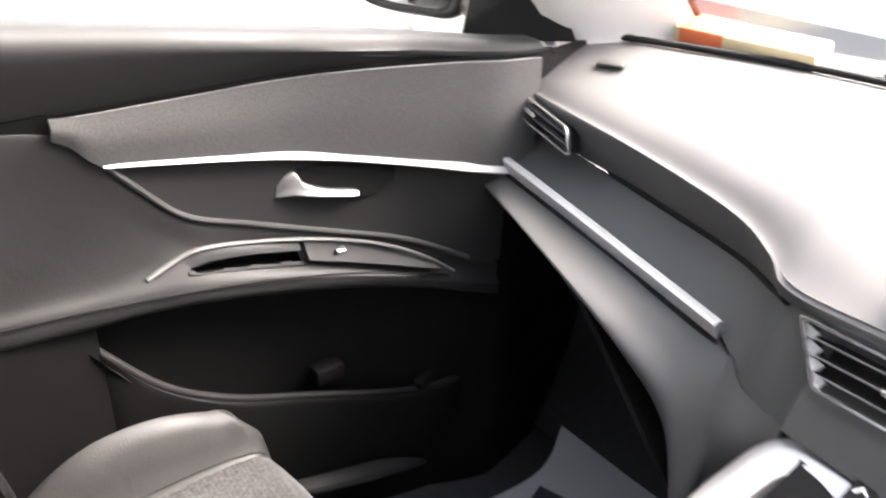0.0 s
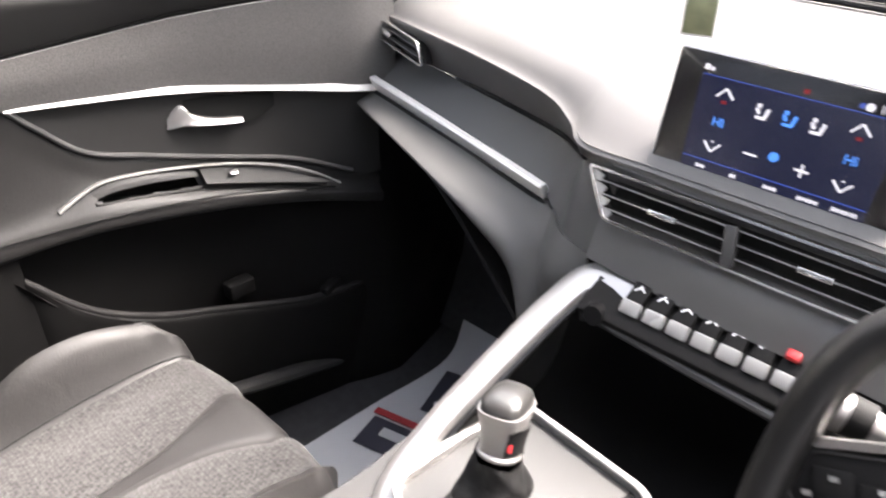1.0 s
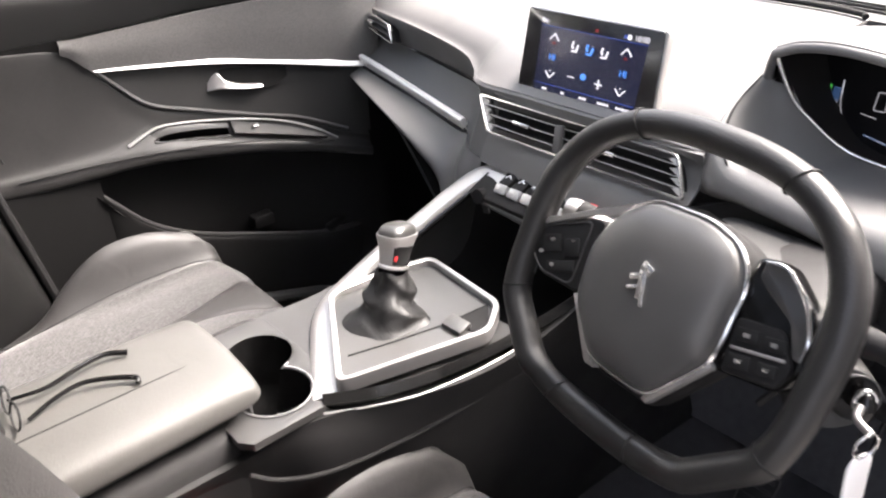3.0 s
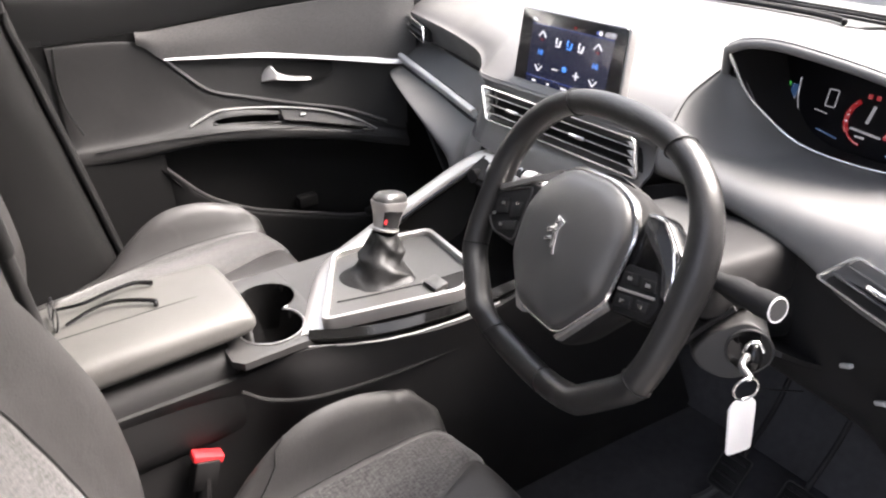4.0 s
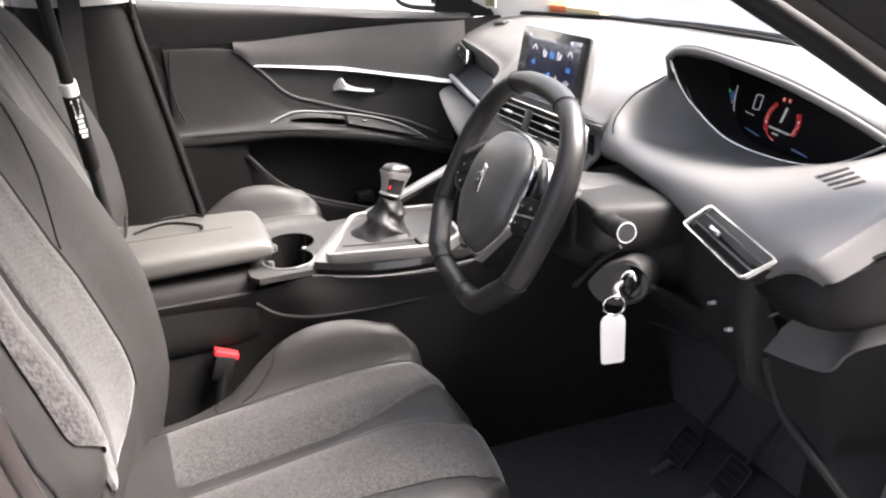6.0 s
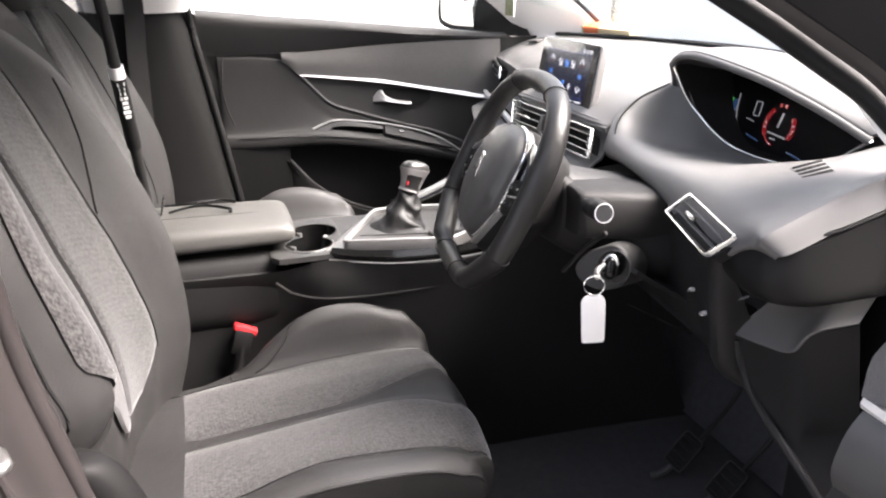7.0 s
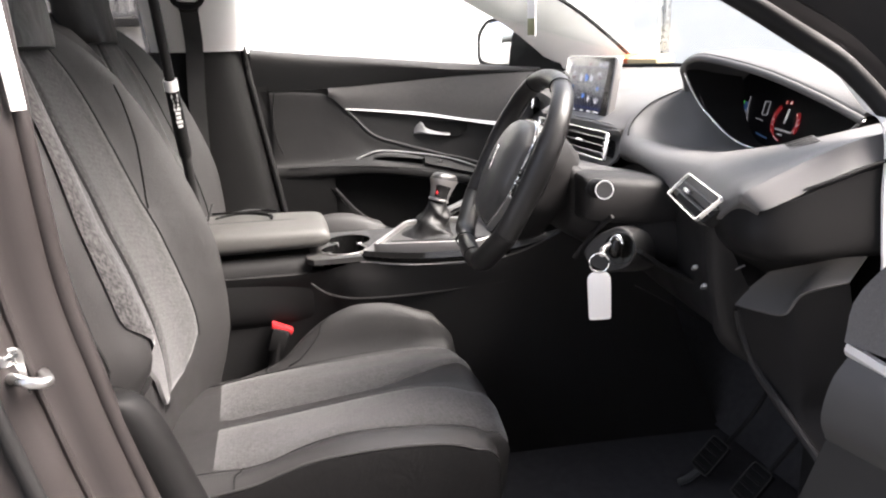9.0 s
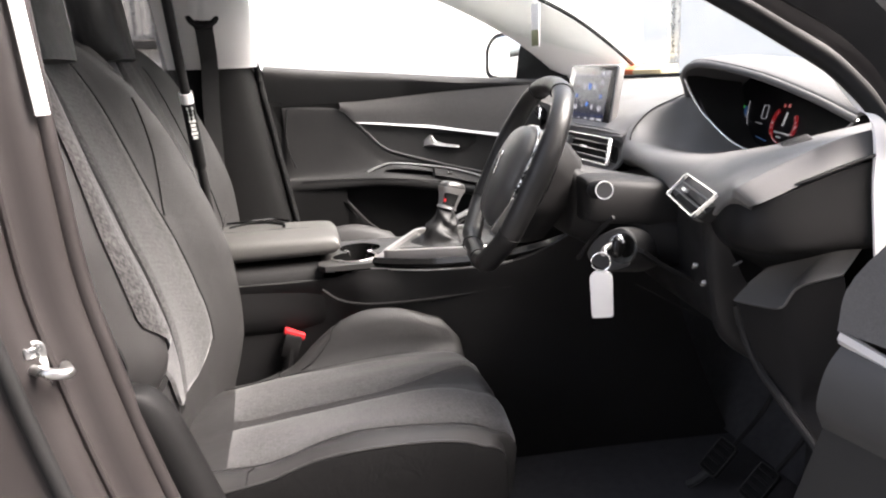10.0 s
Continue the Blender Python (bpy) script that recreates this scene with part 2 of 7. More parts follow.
INSERT = weave("door_insert_cloth", (0.066, 0.0652, 0.064), (0.104, 0.1025, 0.101), scale=1500)
CLOTH = weave("seat_cloth", (0.013, 0.0127, 0.0126), (0.062, 0.0606, 0.0602), scale=420)
STRIPE = material("seat_stripe_leather", (0.0095, 0.0093, 0.0092), 0.62, wrinkle=0.35, spec=0.1, grain=0.4, gscale=500)
SATIN = material("satin_chrome", (0.42, 0.414, 0.405), 0.36, metal=0.8, var=0.03, rough_var=0.06)
CHROME = material("bright_chrome", (0.80, 0.80, 0.79), 0.16, metal=0.92, var=0.02, rough_var=0.03)
GLOSS = material("gloss_black", (0.005, 0.005, 0.005), 0.12, spec=0.3, rough_var=0.03)
WEDGE = material("dark_gloss_trim", (0.03, 0.03, 0.0305), 0.14, spec=0.6, coat=0.6, rough_var=0.03)
KNOB = material("knob_black", (0.085, 0.084, 0.082), 0.3, metal=0.7, rough_var=0.05)
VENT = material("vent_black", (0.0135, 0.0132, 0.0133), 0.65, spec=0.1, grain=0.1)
CARPET = material("black_carpet", (0.056, 0.056, 0.0595), 0.95, spec=0.1, grain=1.0, gscale=900, var=0.3, vscale=60)
RUBBER = material("black_rubber", (0.010, 0.010, 0.010), 0.7, spec=0.2, grain=0.2)
DECK = material("console_grey", (0.028, 0.0276, 0.027), 0.5, grain=0.3, gscale=900)
GLOVE = material("glove_panel_grey", (0.072, 0.0716, 0.0705), 0.55, grain=0.3, gscale=900)
LID = material("armrest_leatherette", (0.048, 0.0469, 0.0435), 0.55, wrinkle=0.1, grain=0.5, gscale=450, var=0.08)
LINER = material("headliner_cloth", (0.42, 0.42, 0.40), 0.95, spec=0.1, grain=0.6, gscale=900, var=0.05)
PILLAR = material("pillar_plastic", (0.78, 0.775, 0.76), 0.7, grain=0.2, var=0.05)
PAINT = material("brown_car_paint", (0.0250, 0.0217, 0.0212), 0.42, spec=0.4, metal=0.15, coat=0.1, rough_var=0.05, var=0.08)
WEBBING = material("belt_webbing", (0.016, 0.016, 0.016), 0.7, grain=0.9, gscale=500)
RED = material("red_plastic", (0.62, 0.03, 0.035), 0.4)
WHITE = material("white_plastic", (0.82, 0.82, 0.80), 0.4, var=0.03)
PAPER = material("paper_mat", (0.62, 0.63, 0.66), 0.85, grain=0.3, gscale=60, var=0.06, vscale=5)
INK = material("dark_ink", (0.05, 0.05, 0.07), 0.7)
REDINK = material("red_ink", (0.5, 0.06, 0.07), 0.7)
STEEL = material("worn_steel", (0.55, 0.55, 0.54), 0.3, metal=1.0, var=0.1, vscale=40)
ROOFG = glass("roof_glass_tint", (0.32, 0.324, 0.324))
REARG = glass("rear_glass_tint", (0.5, 0.5, 0.5))
DOORL = material("door_leatherette", (0.0215, 0.0212, 0.0210), 0.5, wrinkle=0.12, spec=0.35, grain=0.5, gscale=420, var=0.15, vscale=14)
DOORU = material("door_upper_plastic", (0.034, 0.0337, 0.0332), 0.55, spec=0.35, grain=0.4, gscale=700, var=0.1)
GLASS = glass("window_glass", (0.93, 0.95, 0.94))
MIRROR = material("mirror_glass", (0.9, 0.9, 0.9), 0.02, metal=1.0, var=0.0, rough_var=0.0)
WALLW = material("white_render_wall", (0.8, 0.79, 0.76), 0.9, grain=0.4, gscale=40, var=0.05, vscale=2)
CONCRETE = material("grey_concrete", (0.26, 0.256, 0.248), 0.9, grain=0.5, gscale=60, var=0.12, vscale=2)
GROUND = material("grey_asphalt", (0.15, 0.148, 0.143), 0.9, grain=0.5, gscale=80, var=0.15, vscale=1.5)
BOOT = material("boot_leather", (0.010, 0.010, 0.010), 0.5, wrinkle=0.5, spec=0.35, grain=0.4, gscale=500)
DISPLAY = material("display_glass", (0.004, 0.004, 0.005), 0.35, spec=0.12, rough_var=0.03)
PANEL = material("screen_glass", (0.006, 0.006, 0.008), 0.16, spec=0.6, rough_var=0.02, coat=1.0)
PANEL.node_tree.nodes["Principled BSDF"].inputs["Coat IOR"].default_value = 1.9
PANEL.node_tree.nodes["Principled BSDF"].inputs["Coat Roughness"].default_value = 0.17
BLUEUI = glow("screen_blue", (0.012, 0.02, 0.10), 0.036)
WHITEUI = glow("screen_white", (0.9, 0.92, 1.0), 0.13)
TRIM = material("pale_satin_trim", (0.74, 0.735, 0.725), 0.36, metal=0.35, var=0.02, rough_var=0.03)
RULEUI = glow("screen_rule", (0.05, 0.12, 0.6), 0.09)
CYANUI = glow("screen_cyan", (0.08, 0.32, 1.0), 0.15)
REDUI = glow("screen_red", (1.0, 0.05, 0.06), 0.026)
GREENUI = glow("screen_green", (0.1, 0.9, 0.15), 0.045)
DIMUI = glow("cluster_white", (0.9, 0.92, 1.0), 0.026)
DIMBLUE = glow("cluster_blue", (0.12, 0.3, 0.7), 0.02)
GREENINK = material("green_print", (0.22, 0.23, 0.13), 0.5, var=0.6, vscale=70)
CREAM = material("cream_paper", (0.52, 0.43, 0.26), 0.8, var=0.08)
ORANGE = material("orange_print", (0.6, 0.14, 0.05), 0.7, var=0.1)

# ---- the car's shell ----
def lerp_table(table, v):
    """A smooth value from a short table of (place, value)."""
    xs = [a for a, _ in table]
    k = max(0, min(len(xs) - 2, sum(1 for a in xs if a <= v) - 1))
    u = (v - xs[k]) / (xs[k + 1] - xs[k])
    u = max(0.0, min(1.0, u))
    p = [table[max(0, min(len(xs) - 1, k + j))][1] for j in (-1, 0, 1, 2)]
    return 0.5 * (2 * p[1] + (p[2] - p[0]) * u + (2 * p[0] - 5 * p[1] + 4 * p[2] - p[3]) * u * u + (3 * p[1] - p[0] - 3 * p[2] + p[3]) * u ** 3)


def slab(p0, p1, bevel=0.0):
    a, b = Vector(p0), Vector(p1)
    return rbox(*(b - a), bevel, 2, (a + b) / 2)


floor = solid("floor", slab((-0.95, -1.6, 0.30), (0.62, 1.45, 0.36)), CARPET, "black carpeted car floor in the footwells", "floor", kind="structure")
wall_front = solid("wall_front", sheet([[(x, 1.30, 0.36), (x, 1.40, 0.50), (x, 1.42, 0.8), (x, 1.43, 1.12)] for x in (-0.86, 0, 0.74)], 8, 10, 0.02), CARPET,
                   "black carpeted bulkhead at the front of the footwells", "bulkhead", kind="structure")
roof_rows = [[(x, y, 1.53 - 0.10 * (x + 0.1) ** 2 - 0.08 * max(0, y - 0.3) ** 2 - 0.03 * max(0, -y - 0.2)) for y in (-1.5, -0.9, -0.2, 0.3, 0.5)] for x in (-0.72, -0.4, -0.1, 0.2, 0.52)]
roof_bm = sheet(roof_rows, 24, 28, 0.03)
# Opening for an unseen roof glass, added to light the cabin from above.
kill = [f for f in roof_bm.faces if abs(f.calc_center_median().x + 0.1) < 0.40 and -0.85 < f.calc_center_median().y < 0.22]
bmesh.ops.delete(roof_bm, geom=kill, context='FACES')
ceiling = solid("ceiling", roof_bm, LINER, "pale grey cloth headliner round the roof glass", "headliner", kind="structure")
roof_glass = solid("roof_glass", sheet([[(x, y, 1.555 - 0.10 * (x + 0.1) ** 2 - 0.03 * max(0, -y - 0.2)) for y in (-0.95, -0.3, 0.32)] for x in (-0.56, -0.1, 0.36)], 8, 8, 0.004), ROOFG, "unseen tinted roof glass, added to let light down into the cabin", "glass roof", kind="structure")
wall_rear = solid("wall_rear", slab((-0.86, -1.62, 0.3), (0.66, -1.58, 1.2)), HARD, "dark trim closing the luggage space", "tailgate trim", kind="structure")
wall_side = solid("wall_side", slab((-0.93, -1.6, 0.3), (-0.87, 0.22, 1.15)), HARD, "dark rear door trim beside the bench", "door trim", kind="structure")
wall_side_right = solid("wall_side_right", slab((0.64, -1.6, 0.3), (0.72, -0.05, 1.18)), HARD, "dark rear door trim behind the driver", "door trim", kind="structure")
cowl_side = solid("cowl_side", slab((-0.93, 1.20, 0.3), (-0.735, 1.6, 1.10)), HARD, "dark kick panel ahead of the door", "kick panel", kind="structure")

hinge_pillar = solid("hinge_pillar", slab((0.60, 1.08, 0.28), (0.90, 1.30, 1.02), 0.01), RUBBER, "black hinge pillar ahead of the driver doorway", "pillar", kind="structure")

# sill under the driver's opening
sill = solid("sill", sheet([[(0.56, y, 0.36), (0.57, y, 0.45), (0.62, y, 0.47), (0.70, y, 0.46), (0.74, y, 0.40), (0.74, y, 0.28)] for y in (-0.1, 0.5, 1.2)], 10, 14, 0.006), HARD,
             "dark plastic door sill of the open driver doorway", "sill", kind="structure")


# passenger side pillars and roof rails
pillar_left = group_thing("pillar_front_left", (-0.68, 1.2, 1.15), "pale plastic windscreen pillar on the passenger side", "pillar", kind="structure")
part("cover", sheet([[(-0.74, 1.25, 1.10), (-0.70, 1.235, 1.12), (-0.64, 1.33, 1.12), (-0.61, 1.43, 1.12)], [(-0.73, 1.215, 1.165), (-0.70, 1.22, 1.18), (-0.645, 1.31, 1.185), (-0.615, 1.395, 1.185)], [(-0.70, 1.03, 1.30), (-0.665, 1.05, 1.315), (-0.625, 1.11, 1.335), (-0.60, 1.17, 1.345)],
                     [(-0.655, 0.74, 1.43), (-0.625, 0.76, 1.44), (-0.60, 0.82, 1.45), (-0.58, 0.87, 1.46)], [(-0.62, 0.42, 1.50), (-0.59, 0.45, 1.51), (-0.57, 0.5, 1.515), (-0.56, 0.54, 1.52)]], 26, 12, 0.01), PILLAR, pillar_left)
part("frame_seal", tube(spl([(-0.735, 1.212, 1.168), (-0.722, 1.13, 1.235), (-0.703, 1.027, 1.302), (-0.658, 0.737, 1.432), (-0.625, 0.42, 1.50)], 24), 0.0045, 8), RUBBER, pillar_left, "black window seal")
part("screen_seal", tube(spl([(-0.607, 1.45, 1.13), (-0.611, 1.40, 1.187), (-0.596, 1.172, 1.347), (-0.576, 0.875, 1.462), (-0.556, 0.545, 1.522)], 24), 0.006, 8), RUBBER, pillar_left, "black windscreen seal")
EDGE_R = spl([(0.53, 0.50, 1.475), (0.565, 0.66, 1.405), (0.60, 0.80, 1.325), (0.62, 0.86, 1.288), (0.64, 0.91, 1.256), (0.66, 0.96, 1.222), (0.687, 1.005, 1.187), (0.712, 1.028, 1.155), (0.733, 1.040, 1.128), (0.752, 1.050, 1.092), (0.764, 1.055, 1.04), (0.770, 1.06, 0.96)], 60)
INNER_R = spl([(0.48, 0.52, 1.495), (0.515, 0.70, 1.42), (0.55, 0.85, 1.345), (0.568, 0.92, 1.305), (0.59, 0.98, 1.265), (0.615, 1.03, 1.222), (0.648, 1.050, 1.175), (0.700, 1.040, 1.142), (0.742, 1.020, 1.127), (0.760, 1.012, 1.096), (0.765, 1.010, 1.05), (0.768, 1.02, 0.96)], 60)
pillar_right = group_thing("pillar_front_right", (0.72, 1.04, 1.1), "windscreen pillar of the open driver doorway, pale inside and dark outside", "pillar", kind="structure")
part("cover", sheet([EDGE_R, [a.lerp(b, 0.5) + V(0.006, 0, 0.004) for a, b in zip(EDGE_R, INNER_R)], INNER_R], 8, 50, 0.006), PILLAR, pillar_right, "pale inner pillar cover")
part("door_seal", tube([a + V(0.006, -0.006, 0.011) for a in EDGE_R], 0.0135, 12), RUBBER, pillar_right, "black rubber door seal")
BAND = [(-0.013, -0.004), (-0.011, 0.003), (0.0, 0.006), (0.011, 0.003), (0.013, -0.004)]
part("flange", ribbon([a + V(0.026, -0.016, 0.036) for a in EDGE_R[:52]], BAND, (0.35, -0.2, 0.9)), PAINT, pillar_right, "brown painted flange")
part("outer_panel", ribbon([a + V(0.052, -0.034, 0.074) for a in EDGE_R[:50]], [(u * 2.5, v) for u, v in BAND], (0.35, -0.2, 0.9)), HARD, pillar_right, "dark outer side of the pillar")
solid("roof_rail_left", tube(spl([(-0.60, 0.5, 1.50), (-0.63, 0.1, 1.50), (-0.63, -0.6, 1.49), (-0.6, -1.5, 1.44)], 16), 0.035, 12), PILLAR, "pale roof rail trim over the passenger door", "roof rail", kind="structure")
solid("roof_rail_right", tube(spl([(0.54, 0.5, 1.48), (0.55, 0.1, 1.50), (0.54, -0.6, 1.49), (0.5, -1.5, 1.44)], 16), 0.035, 12), PAINT, "dark roof rail over the driver opening", "roof rail", kind="structure")
solid("windscreen_header", tube(spl([(-0.60, 0.42, 1.50), (-0.3, 0.52, 1.525), (0.1, 0.52, 1.525), (0.52, 0.42, 1.49)], 16), 0.03, 12), LINER, "pale trim along the top of the windscreen", "header rail", kind="structure")

# centre pillar on the passenger side: dark lower cover, pale upper cover
pb = group_thing("center_pillar", (-0.8, 0.2, 0.4), "passenger side centre pillar with dark lower and pale upper cover", "pillar", kind="structure")
part("lower_cover", sheet([[(-0.85, 0.292 + 0.17 * (1.235 - z), z), (-0.80, 0.285 + 0.17 * (1.235 - z), z), (-0.757, 0.235 + 0.17 * (1.235 - z), z), (-0.76, 0.12, z), (-0.86, 0.03, z)] for z in (0.40, 0.7, 0.95, 1.235)], 14, 16, 0.01), HARD_SHADE, pb)
part("upper_cover", sheet([[(-0.85 + 0.23 * u, 0.305 - 0.03 * u, 1.237 + 0.26 * u), (-0.79 + 0.2 * u, 0.29 - 0.03 * u, 1.237 + 0.26 * u), (-0.755 + 0.2 * u, 0.22, 1.237 + 0.26 * u),
                            (-0.77 + 0.2 * u, 0.10, 1.237 + 0.26 * u), (-0.86 + 0.2 * u, 0.04, 1.237 + 0.26 * u)] for u in (0, 0.5, 1)], 14, 16, 0.01), PILLAR, pb, "pale grey upper cover")
part("door_seal", tube(spl([(-0.80, 0.435, 0.42), (-0.80, 0.372, 0.8), (-0.80, 0.319, 1.1), (-0.790, 0.296, 1.25), (-0.62, 0.258, 1.49)], 24), 0.009, 8), RUBBER, pb, "black rubber door seal")

# driver side centre pillar, painted, with striker
pr = group_thing("center_pillar", (0.66, 0.05, 0.4), "brown painted centre pillar of the driver doorway", "pillar", kind="structure")
Y_EDGE = [(0.36, 0.27), (0.42, 0.25), (0.62, 0.195), (0.71, 0.167), (0.79, 0.145), (0.926, 0.116), (1.03, 0.099), (1.17, 0.092), (1.3, 0.086), (1.48, 0.07)]
ZS = (0.38, 0.55, 0.7, 0.8, 0.9, 1.0, 1.15, 1.3, 1.46)
part("panel", sheet([[(0.598, lerp_table(Y_EDGE, z) - 0.012, z), (0.618, lerp_table(Y_EDGE, z) - 0.004, z), (0.634, lerp_table(Y_EDGE, z) - 0.016, z), (0.646, lerp_table(Y_EDGE, z) - 0.045, z), (0.675, lerp_table(Y_EDGE, z) - 0.058, z),
                      (0.69, lerp_table(Y_EDGE, z) - 0.09, z), (0.712, -0.03, z), (0.72, -0.12, z)] for z in ZS], 34, 30, 0.006), PAINT, pr)
part("flange", tube(spl([(0.612, lerp_table(Y_EDGE, z), z) for z in ZS], 30), 0.010, 10), PAINT, pr, "painted flange along the pillar edge")
part("crease", tube(spl([(0.654, lerp_table(Y_EDGE, z) - 0.046, z) for z in ZS], 30), 0.0045, 8), PAINT, pr)
part("door_seal", tube(spl([(0.690, lerp_table(Y_EDGE, z) - 0.080, z) for z in ZS], 30), 0.009, 10), RUBBER, pr, "black rubber door seal")
part("inner_cover", sheet([[(0.603, lerp_table(Y_EDGE, z) - 0.004, z), (0.585, lerp_table(Y_EDGE, z) - 0.012, z), (0.565, lerp_table(Y_EDGE, z) - 0.05, z), (0.56, -0.03, z)] for z in ZS], 24, 12, 0.006), HARD, pr)
strike = part("striker_plate", plate(rounded([(-0.018, -0.035), (0.018, -0.035), (0.018, 0.035), (-0.018, 0.035)], 0.012), 0.004, 0.001, 2, facing((0.672, 0.056, 0.905), (-0.55, 0.8, 0), (0.85, 0.5, 0.05))), STEEL, pr, "bare steel striker plate")
part("striker_bar", tube(spl([(0.672, 0.056, 0.910), (0.690, 0.078, 0.910), (0.691, 0.090, 0.908), (0.682, 0.096, 0.906), (0.655, 0.085, 0.904)], 14), 0.006, 10), STEEL, strike)
for dz in (-0.024, 0.024):
    part("bolt", moved(rbox(0.012, 0.012, 0.005, 0.002), facing((0.675, 0.058, 0.905 + dz), (-0.55, 0.8, 0), (0.85, 0.5, 0.05))), STEEL, strike)


part("lower_trim", body([[(0.600 + e, y0 + f, z) for e, f in ((-0.02, -0.05), (0.006, -0.02), (0.016, 0.008), (0.006, 0.030), (-0.02, 0.034), (-0.04, -0.01))] for z, y0 in ((0.40, 0.275), (0.55, 0.235), (0.70, 0.185), (0.80, 0.150), (0.835, 0.128), (0.845, 0.108))], 18, 24), HARD_SHADE, pr, "dark lower pillar trim")
part("pale_strip", moved(rbox(0.004, 0.015, 0.24, 0.0015), Matrix.Translation((0.632, 0.088, 1.295)) @ pose(0, 0, 0, 4, -1, 25)), WHITE, pr, "pale strip along the pillar")


# ---- glass ----
def pane(name, rows, label):
    ob = solid(name, sheet(rows, 8, 8, 0.004), GLASS, label, "window", kind="structure")
    ob.visible_shadow = False
    return ob


pane("windscreen", [[(-0.78, 1.50, 1.12), (-0.60, 0.46, 1.515)], [(-0.3, 1.69, 1.13), (-0.25, 0.54, 1.54)], [(0.2, 1.69, 1.13), (0.15, 0.54, 1.54)], [(0.72, 1.45, 1.12), (0.53, 0.46, 1.50)]], "clear windscreen over the dashboard")
pane("window_1", [[(-0.84, 0.31, 1.20), (-0.63, 0.27, 1.50)], [(-0.83, 0.7, 1.18), (-0.63, 0.62, 1.47)], [(-0.80, 1.0, 1.16), (-0.69, 0.9, 1.36)], [(-0.78, 1.18, 1.15), (-0.75, 1.16, 1.2)]], "clear passenger door window")


solid("window_2", sheet([[(-0.86, -1.45, 1.16), (-0.68, -1.4, 1.46)], [(-0.86, -0.6, 1.16), (-0.67, -0.6, 1.47)], [(-0.86, 0.06, 1.18), (-0.67, 0.06, 1.48)]], 8, 8, 0.004), REARG, "tinted rear door window", "window", kind="structure")


# ---- passenger door ----
X_DOOR = [(0.30, -0.835), (0.55, -0.815), (0.80, -0.785), (0.95, -0.735), (1.10, -0.668), (1.17, -0.668), (1.4, -0.72)]
Z_BELT = [(0.30, 1.232), (0.5, 1.213), (0.92, 1.178), (1.15, 1.160), (1.2, 1.158)]
X_BELT = [(0.30, -0.805), (0.5, -0.802), (0.92, -0.752), (1.15, -0.68), (1.2, -0.66)]
Z_LINE = [(0.34, 1.115), (0.54, 1.120), (0.87, 1.142), (1.06, 1.153), (1.12, 1.156)]
Z_STRIP = [(0.34, 1.075), (0.576, 1.062), (0.80, 1.040), (1.0, 1.012), (1.09, 1.000), (1.12, 0.998)]
Z_REST = [(0.535, 1.098), (0.576, 1.058), (0.609, 1.022), (0.661, 0.973), (0.741, 0.945), (0.851, 0.913), (0.952, 0.888), (1.06, 0.845)]


def xd(y):
    return lerp_table(X_DOOR, y)


def insert_low(y):
    return max(lerp_table(Z_STRIP, y), lerp_table(Z_REST, y) if y < 0.6 else 0.0)


door = group_thing("door_1", (-0.82, 0.7, 0.42), "closed passenger door with grey cloth insert and satin chrome strip", "car door", kind="structure")
part("upper_trim", sheet([[(lerp_table(X_BELT, y) - 0.05, y, lerp_table(Z_BELT, y) + 0.004), (lerp_table(X_BELT, y) - 0.015, y, lerp_table(Z_BELT, y) + 0.002),
                           (lerp_table(X_BELT, y), y, lerp_table(Z_BELT, y) - 0.014), (0.5 * (lerp_table(X_BELT, y) + xd(y)) + 0.002, y, 0.5 * (lerp_table(Z_BELT, y) + lerp_table(Z_LINE, y))),
                           (xd(y) - 0.012, y, lerp_table(Z_LINE, y) - 0.006)] for y in (0.315, 0.5, 0.65, 0.8, 0.95, 1.08, 1.15)], 36, 18, 0.006), DOORU, door, "dark grained upper trim")
part("insert", sheet([[(xd(y) + 0.002, y, lerp_table(Z_LINE, y) - 0.003), (xd(y) + 0.006, y, 0.5 * (lerp_table(Z_LINE, y) + insert_low(y))), (xd(y) + 0.002, y, insert_low(y))]
                      for y in (0.531, 0.55, 0.572, 0.6, 0.7, 0.8, 0.9, 1.0, 1.06, 1.115)], 36, 10, 0.008), INSERT, door, "grey cloth insert")
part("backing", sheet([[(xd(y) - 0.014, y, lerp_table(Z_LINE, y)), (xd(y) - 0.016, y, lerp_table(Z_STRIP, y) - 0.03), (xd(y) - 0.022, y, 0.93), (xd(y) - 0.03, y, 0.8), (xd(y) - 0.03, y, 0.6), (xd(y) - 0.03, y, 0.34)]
                       for y in (0.29, 0.5, 0.65, 0.8, 0.95, 1.1, 1.17, 1.35)], 34, 24, 0.01), HARD_SHADE, door)
part("rear_edge", sheet([[(-0.842, y + 0.17 * (1.23 - z), z) for y in (0.27, 0.30, 0.34)] for z in (0.40, 0.7, 0.95, 1.225)], 12, 8, 0.006), HARD, door, "dark rear edge of the door")
part("panel_seam", tube(spl([(-0.828, 0.374, 1.108), (-0.826, 0.366, 1.04), (-0.822, 0.370, 0.985), (-0.812, 0.388, 0.93)], 16), 0.0022, 6), RUBBER, door)
strip = spl([(xd(y) + 0.007, y, lerp_table(Z_STRIP, y) - 0.003) for y in (0.576, 0.65, 0.75, 0.85, 0.95, 1.03, 1.098)], 40)
